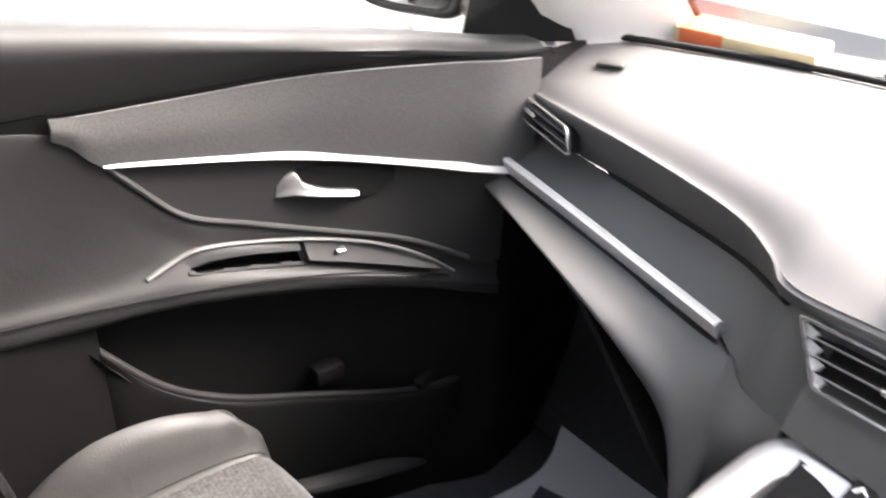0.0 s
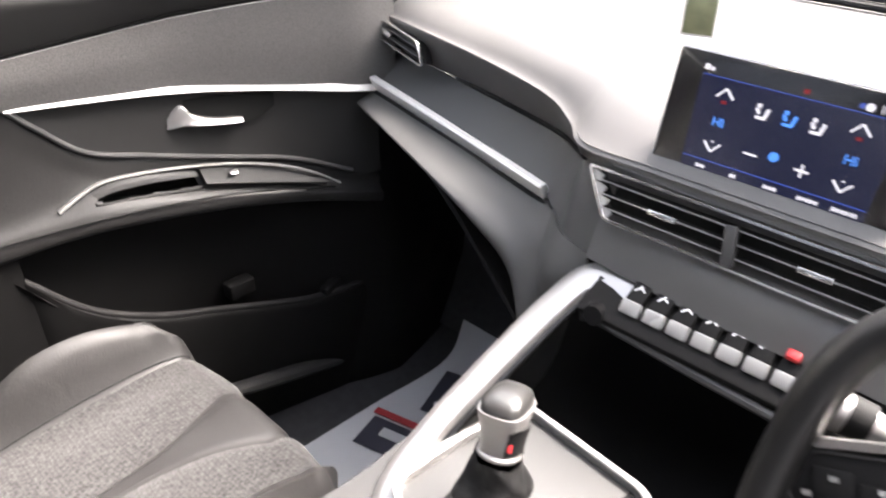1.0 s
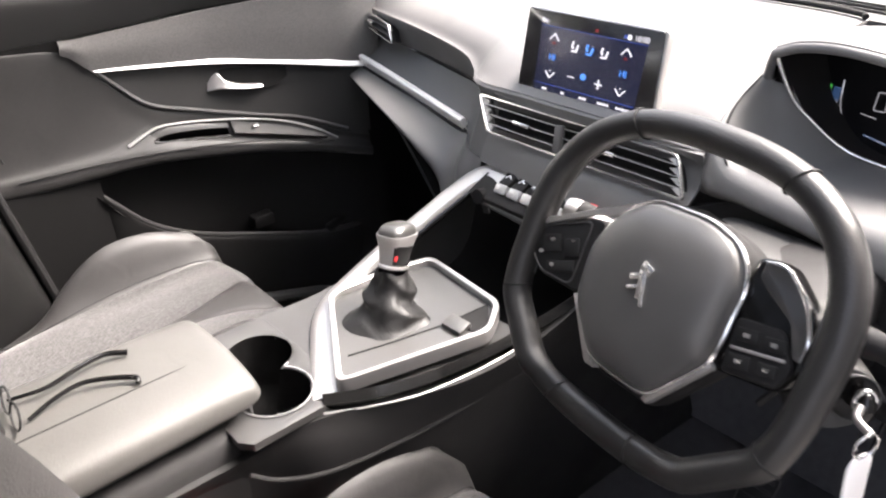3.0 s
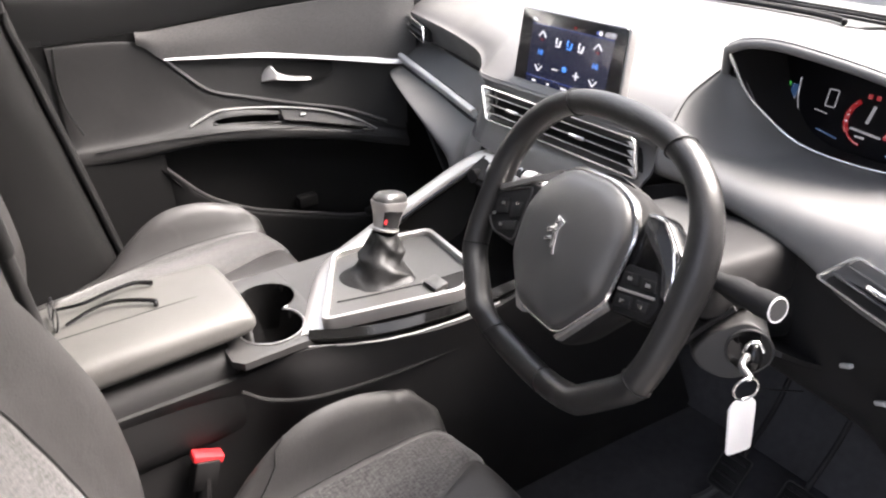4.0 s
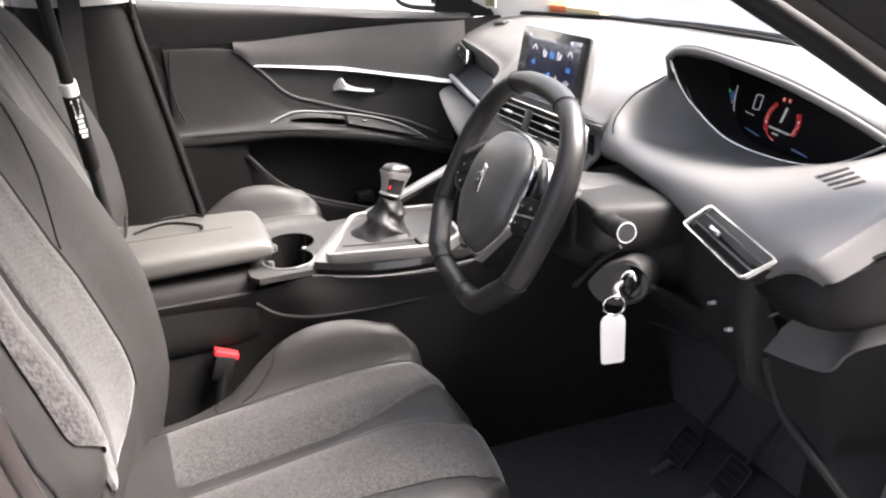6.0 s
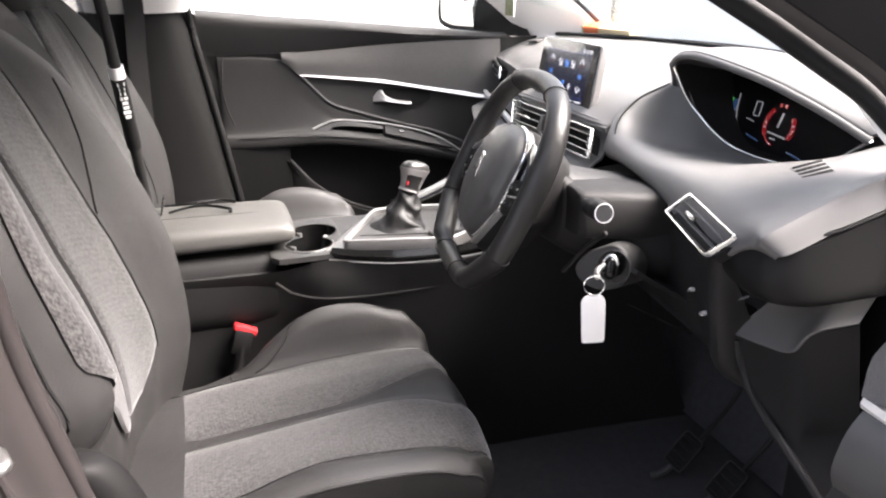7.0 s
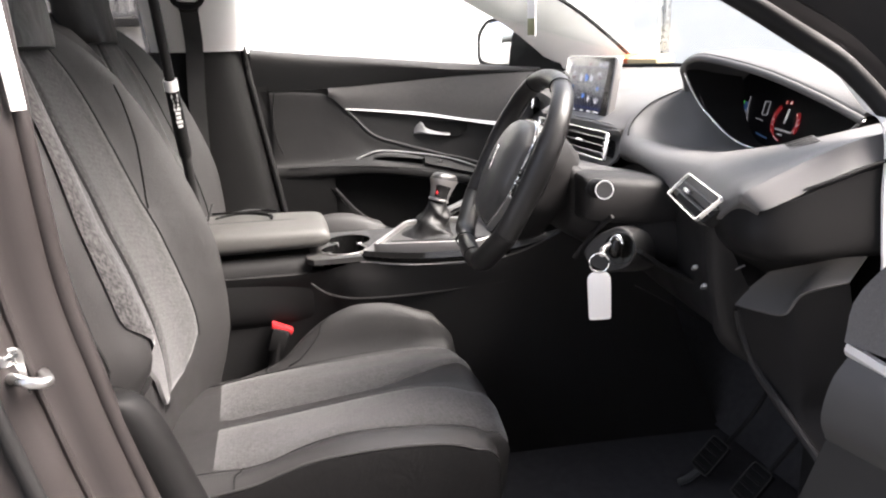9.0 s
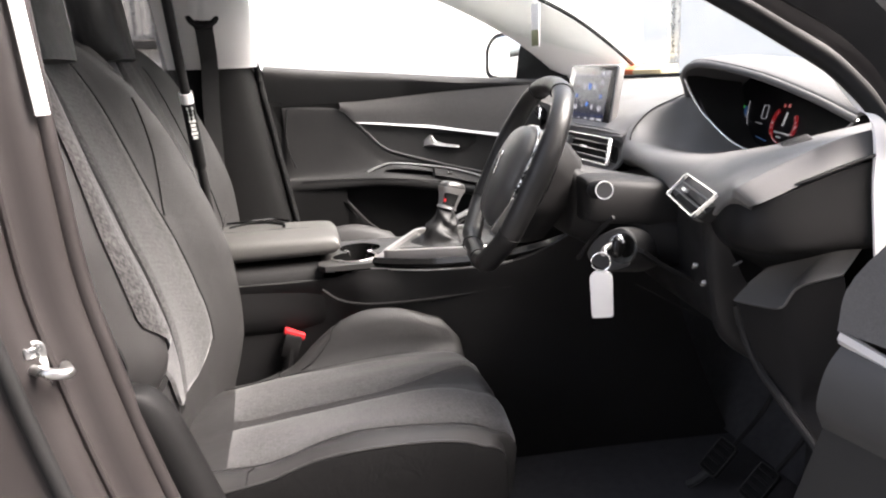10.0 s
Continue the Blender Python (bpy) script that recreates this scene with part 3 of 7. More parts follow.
part("chrome_strip", grid([[q + V(-0.006, 0, w), q + V(0.0, 0, w), q + V(0.9 * w + 0.002, 0, -0.75 * w), q + V(0.9 * w, 0, -w), q + V(-0.006, 0, -w)] for q, w in [(q, 0.0030 + 0.0066 * (k / 39) ** 0.9) for k, q in enumerate(strip)]], closed_v=True), TRIM, door, "satin chrome strip")
# the rest: rear shoulder flows down into the armrest
rest_rows = []
for y, zt, zb, bulge in ((0.36, 1.11, 0.86, 0.02), (0.45, 1.108, 0.86, 0.028), (0.535, 1.096, 0.862, 0.034), (0.576, 1.057, 0.864, 0.036), (0.609, 1.02, 0.864, 0.038), (0.661, 0.971, 0.862, 0.042),
                         (0.741, 0.944, 0.852, 0.044), (0.851, 0.913, 0.836, 0.042), (0.952, 0.886, 0.818, 0.034), (1.03, 0.856, 0.800, 0.022), (1.085, 0.838, 0.786, 0.012)):
    x = xd(y)
    h = zt - zb
    rest_rows.append([(x - 0.018, y, zt - 0.004), (x - 0.004, y, zt), (x + 0.003, y, zt - 0.008), (x + 0.12 * bulge, y, zb + 0.65 * h), (x + 0.35 * bulge, y, zb + min(0.055, 0.5 * h)), (x + 0.85 * bulge, y, zb + min(0.032, 0.35 * h)), (x + bulge, y, zb + 0.016), (x + bulge * 0.85, y, zb + 0.002),
                      (x + 0.3 * bulge, y, zb - 0.003), (x - 0.025, y, zb)])
SLOT = [(0.648, 0.9085, 0.9065), (0.665, 0.912, 0.902), (0.69, 0.913, 0.899), (0.74, 0.909, 0.892), (0.80, 0.900, 0.8835)]
rest_bm = sheet(rest_rows, 120, 60, 0.002)
inside = [f for f in rest_bm.faces if 0.65 < f.calc_center_median().y < 0.80 and f.calc_center_median().x > -0.83
          and lerp_table([(y, z0) for y, _, z0 in SLOT], f.calc_center_median().y) < f.calc_center_median().z < lerp_table([(y, z1) for y, z1, _ in SLOT], f.calc_center_median().y)]
bmesh.ops.delete(rest_bm, geom=inside, context='FACES')
part("armrest", rest_bm, DOORL, door, "dark leatherette armrest")
part("piping", tube(spl([(xd(y) + 0.004, y, lerp_table(Z_REST, y) + 0.002) for y in (0.54, 0.576, 0.609, 0.661, 0.741, 0.851, 0.952, 1.04)], 50), 0.004, 8), MIDP, door)
part("stitch_line", tube(spl([(xd(y) + d, y, z) for y, z, d in ((0.40, 0.889, 0.024), (0.55, 0.891, 0.036), (0.7, 0.884, 0.044), (0.85, 0.866, 0.043), (1.0, 0.836, 0.026))], 40), 0.0016, 6), RUBBER, door)
# grip: chrome arch, hollow and switch plate
pull = [(xd(y) + d, y, z) for y, z, d in ((0.60, 0.908, 0.022), (0.635, 0.921, 0.016), (0.675, 0.930, 0.013), (0.76, 0.922, 0.014), (0.85, 0.908, 0.017), (0.92, 0.890, 0.020), (0.97, 0.868, 0.024), (1.008, 0.842, 0.026))]
part("grip_trim", tube(spl(pull, 40), [0.0042 - 0.0022 * (k / 39) for k in range(40)], 8, flat=0.8), SATIN, door, "thin chrome arch over the grip")
part("grip_hollow", sheet([[(xd(y) + 0.016, y, z1 + 0.001), (xd(y) - 0.010, y, z1 - 0.001), (xd(y) - 0.024, y, 0.5 * (z1 + z0) - 0.006), (xd(y) - 0.008, y, z0 - 0.016), (xd(y) + 0.026, y, z0 - 0.001)] for y, z1, z0 in SLOT], 20, 14, 0.002), TRAY, door, "black grip hollow")
part("grip_band", sheet([[(xd(y) + 0.012, y, z2), (xd(y) + 0.017, y, 0.5 * (z1 + z2)), (xd(y) + 0.020, y, z1)] for (y, z1, _), z2 in zip(SLOT, (0.921, 0.926, 0.928, 0.922, 0.912))], 16, 8, 0.004), DECK, door, "grey grip moulding")
part("grip_lip", tube(spl([(xd(y) + 0.027, y, z0 - 0.001) for y, _, z0 in SLOT], 20), 0.0025, 8), DOORP, door, "lower lip of the grip hollow")
sw = part("switch_plate", sheet([[(xd(y) + 0.014, y, z1), (xd(y) + 0.022, y, 0.5 * (z1 + z0)), (xd(y) + 0.033, y, z0)] for y, z1, z0 in ((0.805, 0.917, 0.890), (0.86, 0.905, 0.878), (0.92, 0.889, 0.864), (0.985, 0.861, 0.850))], 14, 8, 0.006), DOORP, door, "dark switch plate")
part("switch", moved(rbox(0.008, 0.014, 0.004, 0.0012), Matrix.Translation((xd(0.85) + 0.026, 0.85, 0.896)) @ pose(0, 0, 0, 0, 25, 0)), CHROME, sw, "small bright window switch")
part("mid_panel", sheet([[(xd(y) - 0.001, y, lerp_table(Z_STRIP, y) - 0.004), (xd(y) - 0.003, y, 0.6 * lerp_table(Z_STRIP, y) + 0.4 * lerp_table(Z_REST, y)), (xd(y) - 0.003, y, 0.3 * lerp_table(Z_STRIP, y) + 0.7 * lerp_table(Z_REST, y)), (xd(y) - 0.002, y, lerp_table(Z_REST, y) - 0.004)] for y in (0.59, 0.62, 0.66, 0.74, 0.85, 0.95, 1.05, 1.09)], 30, 16, 0.003), DOORP, door, "grey panel behind the release")
# handle, over a flat black sheet that paints its hollow's shade
part("handle_hollow_shade", sheet([[(xd(y) + 0.0015, y, z1), (xd(y) + 0.0012, y, 0.5 * (z1 + z0)), (xd(y) + 0.0015, y, z0)] for y, z1, z0 in ((0.806, 1.016, 0.985), (0.83, 1.016, 0.970), (0.90, 1.010, 0.966), (0.935, 1.007, 0.985))], 14, 8, 0.003), TRAY, door, "flat black sheet for the shade in the finger hollow")
lev = part("handle", body([[(xd(y) - 0.010, y - 0.5 * w, z - h), (xd(y) + d, y - 0.3 * w, z - 0.9 * h), (xd(y) + d, y + 0.2 * w, z - 0.2 * h), (xd(y) + 0.6 * d, y + 0.3 * w, z + h), (xd(y) - 0.010, y, z + h)] for y, z, h, w, d in
                           ((0.778, 0.984, 0.008, 0.005, 0.003), (0.790, 0.991, 0.014, 0.007, 0.009), (0.801, 0.993, 0.015, 0.009, 0.012), (0.812, 0.985, 0.008, 0.009, 0.014), (0.84, 0.978, 0.0045, 0.008, 0.015), (0.872, 0.974, 0.004, 0.006, 0.014), (0.882, 0.973, 0.003, 0.003, 0.012))], 30, 20), SATIN, door, "satin chrome door release")
part("lock_tab", moved(rbox(0.006, 0.030, 0.009, 0.002), Matrix.Translation((xd(0.84) + 0.003, 0.852, 0.999)) @ pose(0, 0, 0, -12, 0, -20)), MIDP, lev)
# bin with its lip and the lower panel
LIP = ((0.50, 0.852, -0.02), (0.535, 0.815, 0.012), (0.604, 0.738, 0.02), (0.695, 0.684, 0.022), (0.80, 0.648, 0.02), (0.936, 0.612, 0.008), (1.02, 0.603, -0.012), (1.09, 0.60, -0.040))
part("bin_front", sheet([[(xd(y) + d - 0.012, y, z - 0.006), (xd(y) + d - 0.004, y, z + 0.002), (xd(y) + d + 0.008, y, z - 0.004), (xd(y) + d + 0.010, y, z - 0.03), (xd(y) + d + 0.004, y, 0.5), (xd(y) + d - 0.01, y, 0.35)] for y, z, d in LIP], 40, 20, 0.006), HARD_SHADE, door)
part("bin_lip", tube(spl([(xd(y) + d + 0.002, y, z + 0.001) for y, z, d in LIP], 40), 0.006, 10), HARD, door, "rounded bin lip")
part("bottle_rest", moved(rbox(0.03, 0.05, 0.03, 0.006), Matrix.Translation((xd(0.84) - 0.005, 0.845, 0.665))), HARD_SHADE, door)
part("bin_rib", moved(rbox(0.02, 0.060, 0.018, 0.006), Matrix.Translation((xd(1.0) - 0.012, 1.005, 0.618)) @ pose(0, 0, 0, 8, 0, 12)), HARD_SHADE, door)
part("lower_step", tube(spl([(-0.745, 0.68, 0.525), (-0.722, 0.78, 0.505), (-0.722, 0.90, 0.468), (-0.730, 1.0, 0.432), (-0.745, 1.06, 0.41)], 20), [0.006 + 0.012 * max(0.0, math.sin(3.1416 * k / 19)) ** 0.6 for k in range(20)], 10, flat=0.7), DOORP, door, "lower ledge of the door")
part("rear_panel", sheet([[(xd(y) + 0.012, y, 0.87), (xd(y) + 0.016, y, 0.75), (xd(y) + 0.012, y, 0.55), (xd(y), y, 0.37)] for y in (0.355, 0.42, 0.50, 0.535)], 10, 14, 0.006), HARD_SHADE, door)
# mirror corner cover
part("mirror_cover", sheet([[(-0.79, 1.084, 1.158), (-0.745, 1.155, 1.155), (-0.70, 1.227, 1.155)], [(-0.778, 1.09, 1.235), (-0.745, 1.135, 1.235), (-0.718, 1.192, 1.225)], [(-0.765, 1.098, 1.303), (-0.755, 1.122, 1.292), (-0.745, 1.151, 1.272)]], 14, 12, 0.01), HARD, door, "black mirror corner cover")
part("window_post", tube([(-0.772, 1.122, 1.165), (-0.760, 1.118, 1.235), (-0.750, 1.114, 1.30)], 0.008, 8), MIDP, door)
part("window_frame", tube(spl([(-0.748, 1.105, 1.315), (-0.72, 1.003, 1.361), (-0.70, 0.922, 1.398), (-0.67, 0.70, 1.445), (-0.64, 0.3, 1.475)], 24), 0.008, 8), PILLAR, door, "grey window frame")

# ---- dashboard ----
dash = group_thing("dashboard", (0, 1.2, 0.95), "grey soft-touch dashboard with satin strip and side vents", "dashboard")
PADS = ((-0.74, ((1.168, 1.056), (1.145, 1.098), (1.153, 1.108), (1.17, 1.118), (1.22, 1.135), (1.26, 1.145))),
        (-0.68, ((1.138, 1.046), (1.112, 1.099), (1.118, 1.109), (1.145, 1.124), (1.22, 1.147), (1.29, 1.155))),
        (-0.45, ((1.102, 1.036), (1.069, 1.094), (1.075, 1.104), (1.12, 1.128), (1.25, 1.154), (1.375, 1.160))),
        (-0.30, ((1.066, 1.034), (1.034, 1.087), (1.040, 1.097), (1.09, 1.128), (1.25, 1.158), (1.40, 1.162))),
        (-0.235, ((1.022, 1.042), (0.998, 1.081), (1.005, 1.090), (1.07, 1.128), (1.25, 1.160), (1.405, 1.163))),
        (-0.195, ((0.978, 1.058), (0.967, 1.074), (0.972, 1.082), (1.055, 1.128), (1.25, 1.160), (1.41, 1.163))),
        (-0.10, ((0.958, 1.067), (0.958, 1.076), (0.964, 1.084), (1.05, 1.128), (1.25, 1.160), (1.415, 1.164))),
        (0.10, ((0.958, 1.067), (0.958, 1.076), (0.964, 1.084), (1.05, 1.128), (1.25, 1.160), (1.41, 1.164))),
        (0.19, ((0.962, 1.062), (0.964, 1.072), (0.970, 1.080), (1.04, 1.120), (1.25, 1.158), (1.40, 1.162))),
        (0.205, ((0.972, 1.048), (0.976, 1.066), (0.984, 1.075), (1.035, 1.110), (1.25, 1.156), (1.39, 1.16))))
part("top_pad", sheet([[(x, y, z) for y, z in row] for x, row in PADS], 60, 36, 0.006), SOFT, dash, "grey soft-touch top pad")
part("front_seam", tube(spl([(x, row[5][0] - 0.012, row[5][1] + 0.006) for x, row in PADS], 50), 0.005, 8), RUBBER, dash, "dark seam at the foot of the windscreen")
part("screen_foot", sheet([[(-0.78, 1.25, 1.135), (-0.79, 1.52, 1.12)], [(-0.45, 1.37, 1.155), (-0.45, 1.68, 1.13)], [(0.1, 1.405, 1.158), (0.1, 1.72, 1.13)], [(0.45, 1.35, 1.15), (0.45, 1.66, 1.13)], [(0.70, 1.22, 1.11), (0.72, 1.5, 1.12)]], 30, 8, 0.008), MIDP, dash)
for dy in (0.03, 0.055, 0.075):
    part("demist_slot", tube(spl([(-0.35, 1.39 + dy, 1.163), (-0.1, 1.415 + dy, 1.165), (0.25, 1.395 + dy, 1.163), (0.48, 1.335 + dy, 1.158)], 20), 0.0028, 6), VENT, dash)
part("speaker_cap", moved(rbox(0.040, 0.022, 0.006, 0.002), Matrix.Translation((-0.60, 1.195, 1.149)) @ pose(0, 0, 0, 12, -4, 15)), MIDP, dash)
# seam under the pad, then the sloped shelf
part("hollow", tube(spl([(-0.70, 1.147, 1.046), (-0.45, 1.101, 1.036), (-0.30, 1.065, 1.034), (-0.235, 1.021, 1.042), (-0.20, 0.982, 1.056)], 30), 0.004, 8), VENT, dash, "dark seam under the pad")
part("shelf", sheet([[(x, y, z) for y, z in row] for x, row in (
    (-0.70, ((1.150, 1.046), (1.124, 1.028), (1.094, 1.004))), (-0.45, ((1.106, 1.036), (1.080, 1.014), (1.055, 0.992))), (-0.30, ((1.070, 1.034), (1.044, 1.006), (1.02, 0.982))),
    (-0.23, ((1.022, 1.042), (0.998, 1.004), (0.978, 0.972))), (-0.195, ((0.984, 1.058), (0.964, 1.012), (0.948, 0.965))), (-0.145, ((0.968, 1.072), (0.956, 1.02), (0.934, 0.965))))], 40, 16, 0.006), GLOVE, dash, "grey sloped shelf")
part("stack_face", sheet([[(x, y, z) for y, z in row] for x, row in (
    (-0.150, ((0.962, 1.073), (0.972, 1.048), (0.962, 1.02), (0.945, 1.0), (0.930, 0.968))), (0.0, ((0.962, 1.073), (0.972, 1.048), (0.962, 1.022), (0.934, 1.0), (0.918, 0.966))), (0.15, ((0.962, 1.073), (0.972, 1.048), (0.962, 1.022), (0.934, 1.0), (0.915, 0.966))), (0.208, ((0.965, 1.073), (0.972, 1.048), (0.962, 1.02), (0.938, 1.0), (0.92, 0.955))))], 20, 24, 0.005), SOFT, dash)
part("chrome_strip", ribbon(spl([(-0.672, 1.080, 1.003), (-0.55, 1.054, 0.999), (-0.42, 1.030, 0.991), (-0.33, 1.012, 0.986), (-0.262, 0.998, 0.982)], 30),
                            [(0.010, -0.006), (0.0125, 0.001), (0.0105, 0.0045), (-0.0105, 0.0045), (-0.0125, 0.001), (-0.010, -0.006)], (0, -0.5, 1)), TRIM, dash, "broad satin chrome strip")
part("pad_seam", tube(spl([(-0.188, 0.981, 1.0880), (-0.165, 0.983, 1.0895), (-0.132, 0.986, 1.092), (-0.095, 0.986, 1.0925)], 12), 0.0010, 6), RUBBER, dash)
# The shadow line below the chrome strip, laid in as a black rod.
part("strip_shadow", tube(spl([(-0.672, 1.079, 0.9885), (-0.55, 1.052, 0.9845), (-0.42, 1.028, 0.9765), (-0.33, 1.010, 0.9715), (-0.258, 0.996, 0.968)], 30), 0.0028, 6), RUBBER, dash, "black rod for the shadow line under the strip")
part("vent_line", tube(spl([(-0.665, 1.122, 1.056), (-0.58, 1.104, 1.051), (-0.50, 1.092, 1.047)], 12), [0.0022 - 0.0012 * k / 11 for k in range(12)], 6), CHROME, dash)
part("glove_panel", sheet([[(x, y, z) for y, z in row] for x, row in (
    (-0.685, ((1.092, 0.992), (1.074, 0.980), (1.056, 0.968), (1.08, 0.955))), (-0.58, ((1.070, 0.987), (1.04, 0.984), (1.005, 0.980), (1.04, 0.958))), (-0.44, ((1.046, 0.982), (1.005, 0.975), (0.962, 0.966), (1.0, 0.94))),
    (-0.335, ((1.022, 0.977), (0.985, 0.96), (0.945, 0.936), (0.98, 0.90))), (-0.265, ((1.002, 0.973), (0.962, 0.938), (0.936, 0.90), (0.96, 0.85))), (-0.207, ((0.962, 0.968), (0.93, 0.925), (0.90, 0.82), (0.93, 0.78))), (-0.20, ((0.965, 0.96), (0.95, 0.92), (0.94, 0.82), (0.95, 0.75))))], 40, 20, 0.006), GLOVE, dash, "grey glove compartment face")
part("stack_flank", sheet([[(-0.232, 0.982, 0.975), (-0.20, 0.952, 0.968), (-0.15, 0.936, 0.968)], [(-0.222, 0.945, 0.93), (-0.195, 0.925, 0.925), (-0.15, 0.93, 0.93)], [(-0.212, 0.915, 0.86), (-0.19, 0.93, 0.87), (-0.15, 0.95, 0.87)]], 10, 10, 0.005), GLOVE, dash, "grey side of the centre stack")
part("glove_seam", tube(spl([(-0.258, 0.994, 0.976), (-0.222, 0.974, 0.966), (-0.206, 0.954, 0.94), (-0.203, 0.934, 0.90), (-0.206, 0.912, 0.86)], 20), 0.0016, 6), RUBBER, dash)
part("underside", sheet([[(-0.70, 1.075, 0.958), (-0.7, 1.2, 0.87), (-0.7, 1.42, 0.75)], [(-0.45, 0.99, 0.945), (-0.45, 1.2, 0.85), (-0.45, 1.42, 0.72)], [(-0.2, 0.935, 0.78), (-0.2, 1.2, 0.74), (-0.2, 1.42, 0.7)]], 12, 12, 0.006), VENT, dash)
part("side_end", sheet([[(-0.685, 1.115, 1.10), (-0.69, 1.15, 1.08), (-0.69, 1.3, 1.1)], [(-0.69, 1.10, 1.02), (-0.70, 1.15, 1.0), (-0.70, 1.35, 1.0)], [(-0.69, 1.06, 0.94), (-0.70, 1.15, 0.9), (-0.7, 1.4, 0.8)]], 10, 10, 0.006), HARD, dash)


def vent(name, m, w, h, skew, slats, parent_label, tab=True):
    """An air vent: chrome frame, dark box and slats; skew leans its ends."""
    v = part(name, plate(rounded([(-w / 2 + skew + 0.004, -h / 2 + 0.003), (w / 2 + skew - 0.004, -h / 2 + 0.003), (w / 2 - skew - 0.004, h / 2 - 0.003), (-w / 2 - skew + 0.004, h / 2 - 0.003)], 0.006), 0.012, 0, 1, m @ Matrix.Translation((0, 0, -0.016 if slats > 2 else -0.010))), VENT, dash, parent_label)
    o = rounded([(-w / 2 + skew, -h / 2), (w / 2 + skew, -h / 2), (w / 2 - skew, h / 2), (-w / 2 - skew, h / 2)], 0.008)
    i = rounded([(-w / 2 + skew + 0.004, -h / 2 + 0.003), (w / 2 + skew - 0.004, -h / 2 + 0.003), (w / 2 - skew - 0.004, h / 2 - 0.003), (-w / 2 - skew + 0.004, h / 2 - 0.003)], 0.006)
    part("frame", ringplate(o, i, 0.005, m @ Matrix.Translation((0, 0, 0.003))), CHROME, v, "bright chrome vent frame")
    for k in range(slats):
        f = (k + 1) / (slats + 1) - 0.5
        off = -2 * skew * f
        part("slat", moved(rbox(w - 0.012, 0.0020, 0.009, 0.0007, 1), m @ Matrix.Translation((off, f * h, -0.004)) @ pose(0, 0, 0, 10, 0, 0)), MIDP, v)
    if tab:
        part("tab", moved(rbox(0.026, 0.006, 0.008, 0.0015), m @ Matrix.Translation((-0.15 * w, 0.0, 0.002))), CHROME, v, "bright sliding tab")
    return v


# passenger end vent
vent("air_vent", facing((-0.622, 1.088, 1.081), (0.12, -0.024, -0.016), (-0.15, -1, 0.22)), 0.135, 0.032, 0.012, 2, "small passenger end vent")
# pair of centre vents
cv = facing((-0.006, 0.944, 1.042), (1, 0.0, 0), (0, -1, 0.42))
VO = rounded([(-0.136, -0.027), (0.212, -0.027), (0.186, 0.027), (-0.172, 0.027)], 0.008)
VI = rounded([(-0.131, -0.0235), (0.207, -0.0235), (0.182, 0.0235), (-0.165, 0.0235)], 0.006)
va = part("air_vent", plate(VI, 0.012, 0, 1, cv @ Matrix.Translation((0, 0, -0.018))), VENT, dash, "long centre vent")
part("frame", ringplate(VO, VI, 0.006, cv @ Matrix.Translation((0, 0, 0.003))), CHROME, va, "bright chrome vent frame")
for k in range(3):
    f = 0.25 * (k + 1) - 0.5
    lo, hi = -0.151 - 0.065 * f * 0.6, 0.197 - 0.047 * f * 0.6
    sl = part("slat", moved(rbox(hi - lo, 0.0022, 0.011, 0.0007, 1), cv @ Matrix.Translation((0.5 * (lo + hi), f * 0.054, -0.006)) @ pose(0, 0, 0, 10, 0, 0)), VENT, va)
    part("slat_edge", tube([cv @ V(lo, f * 0.054, -0.0005), cv @ V(hi, f * 0.054, -0.0005)], 0.0009, 6), SATIN, sl, "thin satin slat edge")
    if k == 1:
        for u in (-0.072, 0.082):
            part("tab", moved(rbox(0.032, 0.0062, 0.008, 0.0015), cv @ Matrix.Translation((u, f * 0.054, 0.001))), CHROME, sl, "bright sliding tab")
for side, u0, u1 in ((-1, -0.148, 0.013), (1, 0.197, 0.013)):
    for k in range(4):
        v0, v1 = 0.022 - 0.0115 * k, 0.012 - 0.0115 * k
        e0, e1 = u0 - 0.62 * v0 * (1 if side < 0 else 0.78), u0 - 0.62 * v1 * (1 if side < 0 else 0.78)
        part("end_blade", plate([(e0, v0), (e0 - side * u1, v0 - 0.003), (e1 - side * 0.004, v1), (e1, v1)], 0.004, 0, 1, cv @ Matrix.Translation((0, 0, 0.001))), PALE, va, "pale vent end")
part("vent_divider", moved(rbox(0.012, 0.040, 0.012, 0.002), cv @ Matrix.Translation((0.002, -0.003, 0.002)) @ pose(0, 0, 0, 0, 0, 12)), MIDP, va, "grey upright tab")
# driver's side vent
vent("air_vent", facing((0.594, 0.877, 1.028), (0.163, -0.054, -0.002), (-0.25, -0.78, 0.57)), 0.172, 0.043, -0.0126, 2, "driver end vent with chrome surround")

